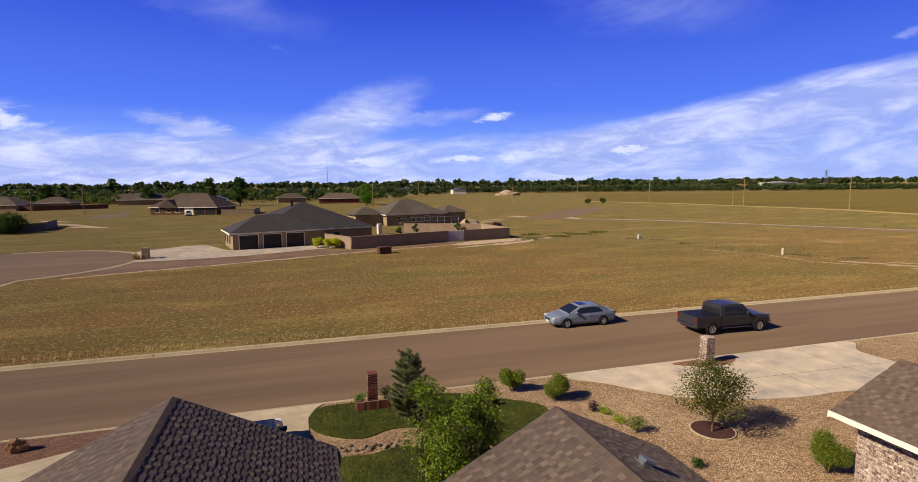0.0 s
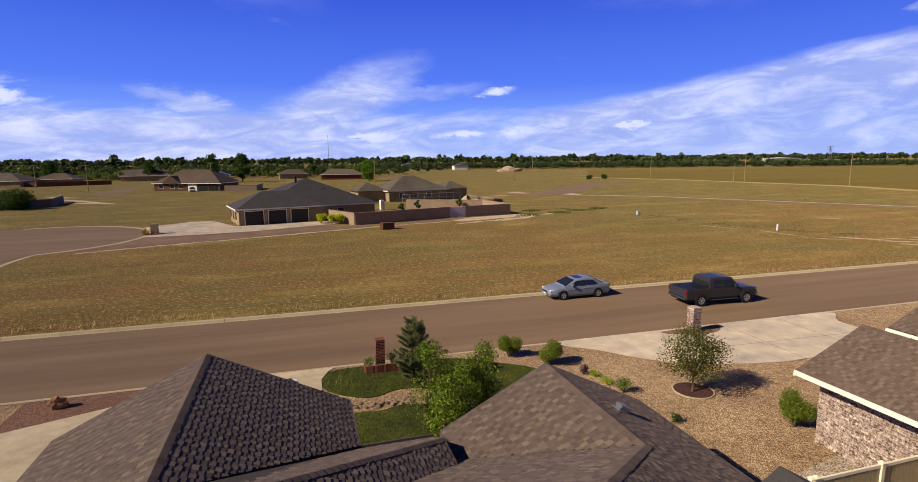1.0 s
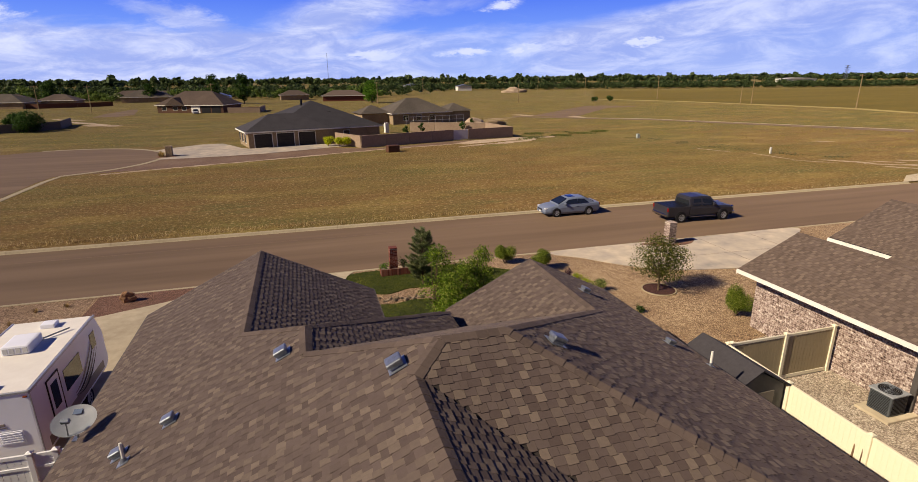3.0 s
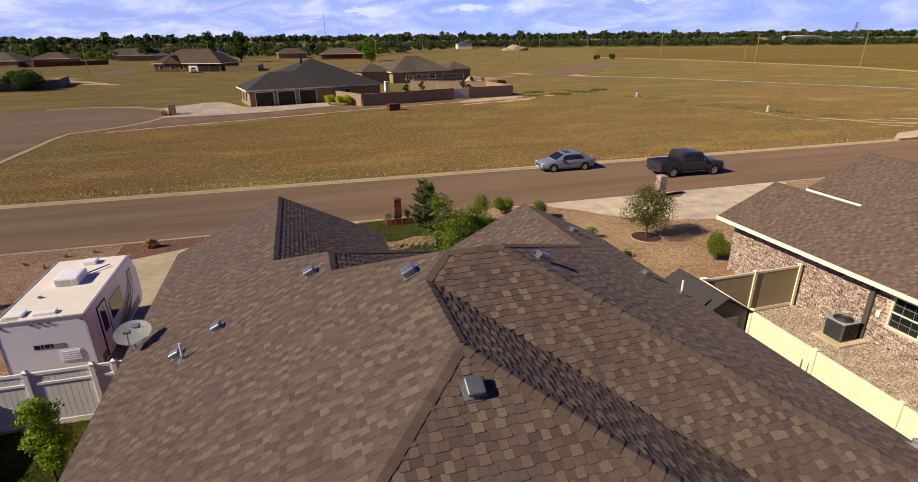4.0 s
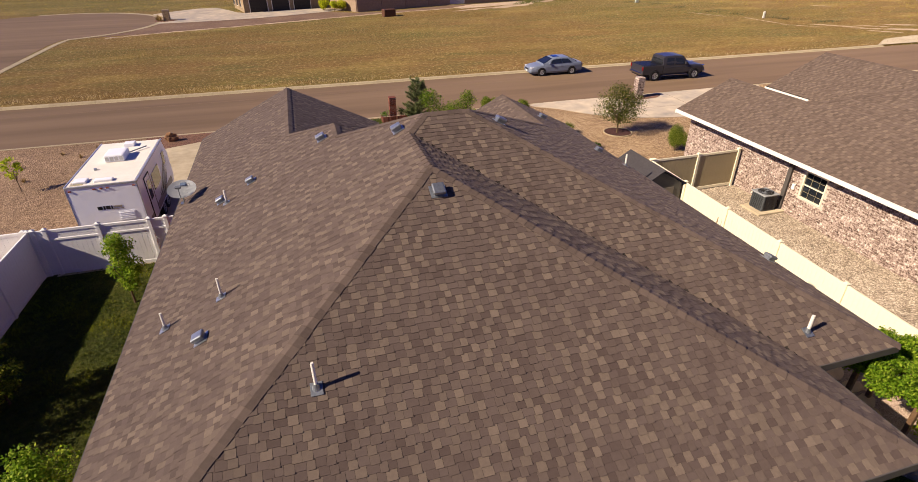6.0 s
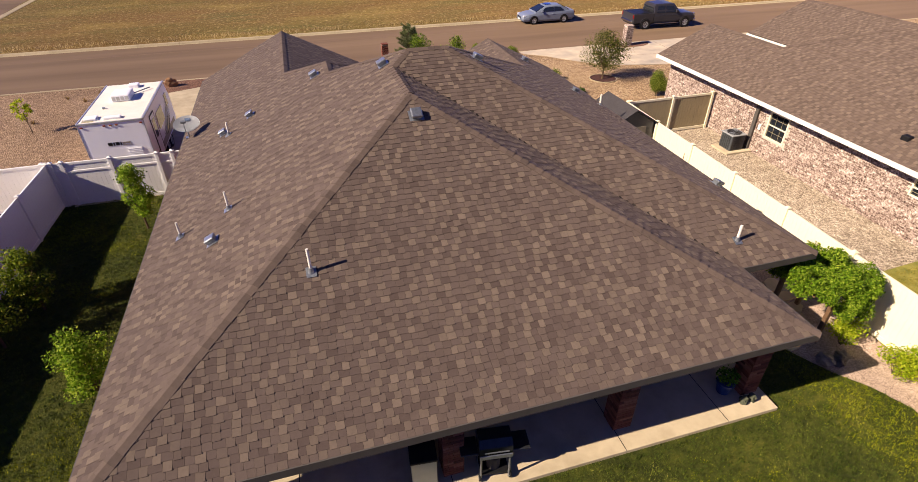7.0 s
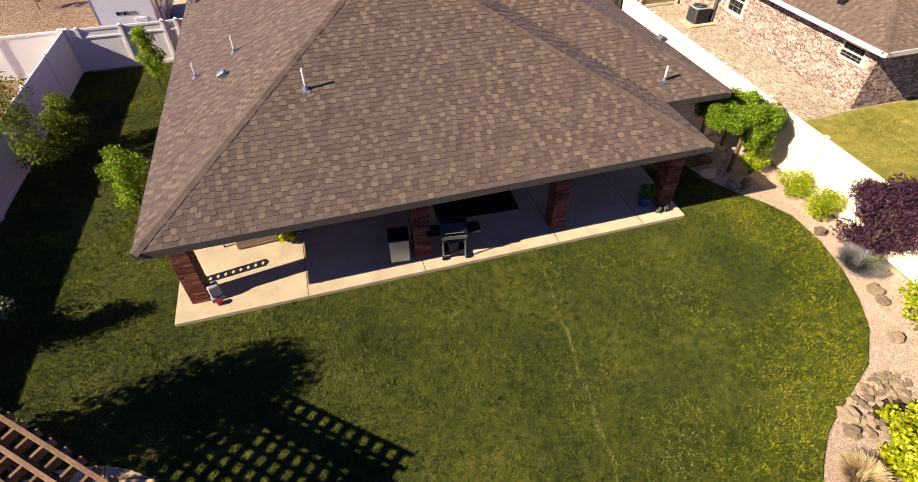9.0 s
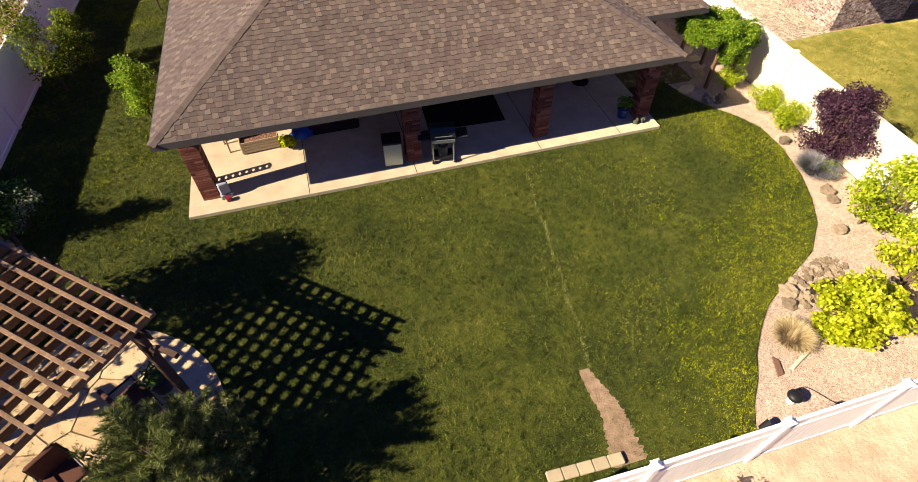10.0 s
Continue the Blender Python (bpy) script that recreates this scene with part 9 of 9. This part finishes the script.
for x, y, h in ((168, 125.6, 10.5), (160.5, 160.2, 10.2), (157.2, 162.0, 6.5), (163, 219.9, 10.5), (161, 285.7, 10.5), (160, 350, 10), (88.6, 212.4, 7.5), (-37, 252, 9), (-70, 210, 9), (30.5, 226, 9), (74.5, 335, 10), (-95, 235, 9)):
    utility_pole(x, y, h, h > 8)
for (x0, y0), (x1, y1) in (((168, 125.6), (160.5, 160.2)), ((160.5, 160.2), (163, 219.9)), ((163, 219.9), (161, 285.7)), ((161, 285.7), (160, 350)), ((168, 125.6), (174, 66))):
    for k in (-1.0, 1.0):
        bm = bmesh.new()
        p = None
        for i in range(9):
            t = i / 8
            q = Vector((x0 + (x1 - x0) * t + k, y0 + (y1 - y0) * t, 10.2 - 4 * 0.7 * t * (1 - t)))
            if p is not None:
                cyl(bm, p, q, 0.02, n=4, caps=False)
            p = q
        tagged(new("power_line", from_bm("power_line", bm, BLACK)), "thin sagging power line between poles", "power line", "power lines")


def far_fence(pts, h, m, label):
    root = block_wall(pts, h, label, m, 0.12, "fence")
    return root


far_fence([(-75, 126), (-60, 132.5), (-54, 138.5), (-56.5, 152)], 1.8, surface("grey_board", ["5c5650", "6f6962"], scale=2, rough=0.9, bump=0.2), "grey board fence of a distant yard")
far_fence([(-150, 262), (-101, 251), (-78, 262)], 1.8, surface("red_board", ["5d3c2c", "714a37"], scale=2, rough=0.9, bump=0.2), "brown board fence behind distant houses")
far_fence([(-24.0, 187.0), (-14.0, 186.0), (-13.0, 200.0)], 1.8, STUCCO_WALL, "brown wall beside the distant house")
for i, (x, y, L, W, t, lb, rm) in enumerate(((-150, 240, 18, 12, 4, "distant brown-roofed brick house", SHINGLE_GREY), (-126, 252, 20, 13, -6, "distant house with a grey-brown roof", SHINGLE_GREY), (-84, 296, 22, 14, 3, "distant house with a brown roof", SHINGLE_GREY), (-55, 300, 16, 9, 0, "distant low brown house", SHINGLE_NB),
                                          (-10, 292, 14, 9, 5, "distant small tan building", SHINGLE_NB), (10, 268, 20, 10, -4, "distant low red brick house", SHINGLE_NB), (-62, 132, 14, 12, 10, "house at the edge of the field", SHINGLE_DARK), (-124, 262, 16, 11, 8, "distant house with a brown hip roof", SHINGLE_BROWN), (-108, 268, 14, 10, -4, "distant house behind a board fence", SHINGLE_BROWN), (-96, 322, 17, 11, 2, "distant low house among trees", SHINGLE_BROWN), (-76, 318, 15, 10, -5, "distant low house among trees", SHINGLE_BROWN))):
    if i == 6:
        x, y = -84, 130
    hip_house("house", x, y, t, L, W, lb, BRICK_RED if i == 5 else BRICK_FAR, rm, pitch=0.45)
for i, (x, y, L, W, h, lb) in enumerate(((125, 430, 12, 7, 3.5, "small distant white storage shed"), (650, 610, 60, 14, 5, "long white distant barn"), (90, 480, 16, 10, 4, "distant pale long building"), (-40, 262, 9, 6, 3.2, "pale shed among trees"))):
    root = thing("shed", pose(x, y, 0), lb, "shed")
    bm = bmesh.new()
    bx(bm, 0, 0, 0, L, W, h)
    part("wall", bm, WHITE_PAINT, root)
    bm = bmesh.new()
    profile_x(bm, [(-0.4, h), (L + 0.4, h), (L / 2, h + 1.6)], -0.4, W + 0.4)
    part("roof", bm, WHITE_PAINT if L > 50 else STEEL, root)


def steel_tower(x, y, h):
    root = thing("lattice_tower", pose(x, y, 0), "distant steel transmission tower", "tower")
    bm = bmesh.new()
    for sx in (-1, 1):
        for sy in (-1, 1):
            cyl(bm, (sx * 2.2, sy * 2.2, 0), (sx * 0.4, sy * 0.4, h), 0.18, 0.12, 5)
    for k in range(8):
        z0, z1 = h * k / 8, h * (k + 1) / 8
        a, b = 2.2 - 1.8 * k / 8, 2.2 - 1.8 * (k + 1) / 8
        for s in (-1, 1):
            cyl(bm, (-a, s * a, z0), (b, s * b, z1), 0.09, n=4), cyl(bm, (a, s * a, z0), (-b, s * b, z1), 0.09, n=4)
    part("lattice", bm, STEEL, root)
    bm = bmesh.new()
    for z in (0.75, 0.85, 0.95):
        bx(bm, -5, -0.15, h * z, 5, 0.15, h * z + 0.3)
    part("arms", bm, STEEL, root)


steel_tower(703, 562, 22)
bm = bmesh.new()
cyl(bm, (0, 0, 0), (0, 0, 95), 0.7, 0.5, 6)
ob = new("radio_mast", from_bm("radio_mast", bm, STEEL))
ob.matrix_basis = pose(106, 1990, 0)
tagged(ob, "very tall distant radio mast", "mast")


def tree_belt(name, count, place, h0, h1, material, seed, label, per=150, size=0.42):
    """Far woods: many uneven crowns in one mesh of leaves, each crown of several clumps."""
    g = np.random.default_rng(seed)
    Vs = []
    for i in range(count):
        x, y = place(g)
        h = g.uniform(h0, h1) * (1.35 if g.uniform() > 0.93 else 1.0)
        r = h * g.uniform(0.38, 0.62)
        k = 7
        cl = np.column_stack([g.normal(size=(k, 2)) * r * 0.42, g.uniform(0.32, 0.86, k) * h])
        pick = g.integers(0, k, per)
        d = g.normal(size=(per, 3))
        d /= np.linalg.norm(d, axis=1)[:, None]
        c = cl[pick] + d * (r * np.array([0.5, 0.5, 0.42])) * g.uniform(0.5, 1.1, (per, 1))
        c[:, 2] = np.maximum(c[:, 2], 0.3)
        c += np.array([x, y, 0])
        nrm = d + g.normal(size=(per, 3)) * 0.5
        nrm /= np.linalg.norm(nrm, axis=1)[:, None]
        t = np.cross(nrm, g.normal(size=(per, 3)))
        t /= np.linalg.norm(t, axis=1)[:, None]
        s = np.cross(nrm, t)
        q = size * (h / 7) * g.uniform(0.6, 1.4, (per, 1))
        Vs.append(np.stack([c - t * q, c + s * q * 0.8, c + t * q, c - s * q * 0.8], 1).reshape(-1, 3))
    V = np.concatenate(Vs)
    return tagged(np_mesh(name, V, np.arange(len(V)).reshape(-1, 4), material), label, "trees", kind="stuff")


FAR_LEAF = leaf_mat("far_leaf", ["2a3820", "3a4a2a", "4c5c36", "646f46"], 0.3)
FAR_LEAF_2 = leaf_mat("far_leaf_light", ["3c5020", "4e6428", "627634", "7e8c4a"], 0.35)


def along(x0, y0, x1, y1, depth):
    def f(g):
        t = g.uniform()
        return x0 + (x1 - x0) * t + g.normal() * depth * 0.25, y0 + (y1 - y0) * t + g.uniform() * depth
    return f


tree_belt("woods", 460, along(-330, 340, 60, 325, 90), 3.5, 7.5, FAR_LEAF, 1, "belt of dark green trees around distant houses", 300, 0.48)
tree_belt("woods", 230, along(-300, 312, 30, 296, 60), 2.5, 6.5, FAR_LEAF_2, 2, "belt of lighter trees around distant houses", 300, 0.45)
tree_belt("woods", 1000, along(60, 470, 480, 330, 60), 3.0, 6.4, FAR_LEAF, 3, "long dark windbreak behind the fields", 150, 0.6)
tree_belt("woods", 800, along(440, 345, 1000, 150, 60), 3.0, 6.0, FAR_LEAF, 4, "long dark windbreak behind the fields", 130, 0.65)
tree_belt("woods", 1100, along(-900, 900, 1300, 760, 300), 8, 12, FAR_LEAF, 5, "far wooded horizon", 80, 1.5)
tree_belt("woods", 520, along(-330, 322, 60, 306, 90), 2.0, 4.2, FAR_LEAF, 9, "low scrub beneath distant trees", 120, 0.7)
tree_belt("woods", 120, along(-520, 420, -120, 330, 160), 6, 10, FAR_LEAF, 6, "trees behind the distant houses", 150, 0.9)
for i, (x, y, h, r) in enumerate(((-37.3, 258, 13.6, 4.2), (-25, 259, 13.6, 4.0), (30, 240, 9.8, 5.2), (-107, 281, 11, 4.5), (-58, 133, 4.2, 3.6), (-62, 137, 3.6, 2.6), (-72, 300, 9, 4))):
    leafy_tree("tree", x, y, h, r, LEAF_DARK if i != 2 else LEAF_GREEN, "full broad-crowned tree beyond the field", seed=180 + i, trunk=0.3, clear=0.15, leaves=4800, size=0.26 if h > 6 else 0.16, clumps=40)
for i, (x, y, r) in enumerate(((121, 205, 1.6), (130, 208, 2.0))):
    round_shrub("shrub", x, y, 2.4, r, LEAF_DARK, "lone dark bush in the dry grass", 190 + i, 400, 0.25)

# ---- grass ----

def not_bare(p, g):
    x, y = p[:, 0], p[:, 1]
    house_zone = (x > -7.3) & (x < 7.0) & (y > -7.67)
    off = np.abs(x - (1.13 + 0.06 * np.sin(y * 3.1) - 0.02 * (y + 15))) / (0.1 + 0.26 * np.clip((-14.7 - y) / 2.05, 0, 1) ** 0.7)
    bare = (y < -14.68) & (g.uniform(size=len(p)) < np.clip(1.5 - off + 1.2 * (drift(p, 0.13, 33) - 0.5), 0, 0.96))
    line = (np.abs(x - (1.29 + (y + 14.3) * 0.144 + 0.03 * np.sin(y * 4))) < 0.05) & (y < -8.6) & (g.uniform(size=len(p)) < 0.6)
    return ~(house_zone | bare | line)


def yellowed(p, g):
    """Thirstier grass: along the curved bed, on the side strip and in loose patches."""
    rim = np.array(BACK_LAWN[5:20])
    d = np.min(np.hypot(p[:, None, 0] - rim[None, :, 0], p[:, None, 1] - rim[None, :, 1]), axis=1)
    f = 1.2 * np.clip(1.2 - d / 2.1, 0, 1) + 0.5 * np.clip((-6.9 - p[:, 0]) / 1.5, 0, 1) + 0.22 * np.clip((p[:, 0] - 1.2) / 3, 0, 1)
    f += 0.8 * (drift(p, 1.1, 31) - 0.85) + 0.5 * (drift(p, 0.45, 34) - 0.5) + 0.4 * (drift(p, 0.2, 32) - 0.5)
    return not_bare(p, g) & (g.uniform(size=len(p)) < np.clip(1.7 * f - 0.25, 0, 0.95))


tagged(grass_cover("grass", BACK_LAWN, 620000, 0.05, BLADE, 3, 0.0058, not_bare, 0.03, 0.5, 0.8), "short mown grass blades of the back lawn", "grass")
tagged(grass_cover("yellow_grass", BACK_LAWN, 480000, 0.052, BLADE_YELLOW, 16, 0.0054, yellowed, 0.032, 0.5, 0.4), "yellowish thirsty grass along the lawn's rim", "grass")


def on_track(p, g):
    d = np.abs(p[:, 0] - (1.29 + (p[:, 1] + 14.3) * 0.144 + 0.03 * np.sin(p[:, 1] * 4)))
    worn = 0.78 + 0.22 * np.sin(p[:, 1] * 2.3 + np.sin(p[:, 1] * 5.1))
    return g.uniform(size=len(p)) < np.exp(-(d / (0.03 + 0.004 * (-8.5 - p[:, 1]))) ** 2) * worn


tagged(grass_cover("worn_track", [(1.0, -14.7), (1.6, -14.7), (2.4, -8.5), (1.8, -8.5)], 16000, 0.06, leaf_mat("bleached_blade", ["5a622c", "727640", "8e8c54"], 0.2), 15, 0.006, on_track, 0.035, 0.8), "thin track of bleached grass worn across the lawn", "grass")
tagged(grass_cover("grass", FRONT_LAWN, 16000, 0.06, BLADE, 4, 0.012, None, 0.05), "short mown grass blades of the front lawn", "grass")
tagged(grass_cover("grass", FRONT_LAWN_2, 7000, 0.06, BLADE, 5, 0.012, None, 0.05), "short mown grass blades by the entry walk", "grass")
tagged(grass_cover("grass", [(11.6, -4.4), (30, -4.2), (30, -15), (11.25, -15)], 90000, 0.05, blade_mat("straw_lawn_blade", ["525218", "747024", "988c3c", "b8a85e"], 0.3, 0.3, 0.5), 6, 0.011, None, 0.02, 0.5, 0.4), "thin patchy grass of the next lot", "grass")


def near_street(p, g):
    return p[:, 1] > 34.35 + SLOPE * p[:, 0] + g.exponential(0.1, len(p))


def clumps_field(p, g):
    v = np.sin(p[:, 0] * 0.31 + 1.3 * np.sin(p[:, 1] * 0.17)) + np.sin(p[:, 1] * 0.43 + p[:, 0] * 0.12)
    return (p[:, 1] > 34.6 + SLOPE * p[:, 0]) & (g.uniform(size=len(p)) < 0.5 + 0.22 * v)


FIELD_POLY = [(-28, 34), (75, 32), (75, 60), (30, 81), (11.5, 75.5), (-4.5, 70), (-14, 66.4), (-24, 65), (-28, 60)]
tagged(grass_cover("field_grass", FIELD_POLY, 190000, 0.06, DRY, 7, 0.022, clumps_field, 0.0, 0.8, 0.4), "short dry grass of the open field", "grass")
tagged(grass_cover("verge_grass", [(-28, 34.3), (58, 32.6), (58, 33.9), (-28, 36.2)], 9000, 0.22, STRAW, 8, 0.016, near_street, 0.0, 0.7), "pale straw grass along the far kerb", "grass")


def weed_strip(p, g):
    v = np.sin(p[:, 0] * 0.9 + 2 * np.sin(p[:, 1] * 0.5)) + np.sin(p[:, 1] * 1.1 - p[:, 0] * 0.4)
    return g.uniform(size=len(p)) < np.clip(0.15 + 0.45 * v, 0, 1)


WEED_GREY = leaf_mat("grey_weed", ["4e5034", "64644a", "7a7450", "8c8058"], 0.25)
tagged(grass_cover("weeds", [(52, 80), (58, 78), (66, 53), (70, 47), (64, 48), (60, 58)], 9000, 0.2, WEED_GREY, 11, 0.05, weed_strip, 0.0, 0.6), "grey-green weeds along a shallow ditch", "weeds")
tagged(grass_cover("weeds", [(34, 81), (50, 84), (60, 92), (40, 92)], 5000, 0.3, WEED, 12, 0.06, weed_strip, 0.0, 0.6), "olive weeds around bare ground", "weeds")
tagged(grass_cover("weeds", [(-28, 35), (8, 34.6), (8, 36.2), (-28, 37)], 1500, 0.14, DRY, 13, 0.02, weed_strip, 0.0, 0.6), "dry tufts near the far kerb", "grass")
OPEN_POLY = [(-120, 95), (-30, 95), (45, 92), (60, 82), (75, 60), (75, 34), (160, 40), (160, 180), (60, 260), (-120, 240)]
tagged(grass_cover("far_grass", OPEN_POLY, 70000, 0.15, leaf_mat("far_dry_grass", ["746a30", "8c7e3e", "a5924e", "7d7038"], 0.1), 14, 0.1, weed_strip, 0.0, 0.5), "dry olive grass tufts of the open land", "grass")
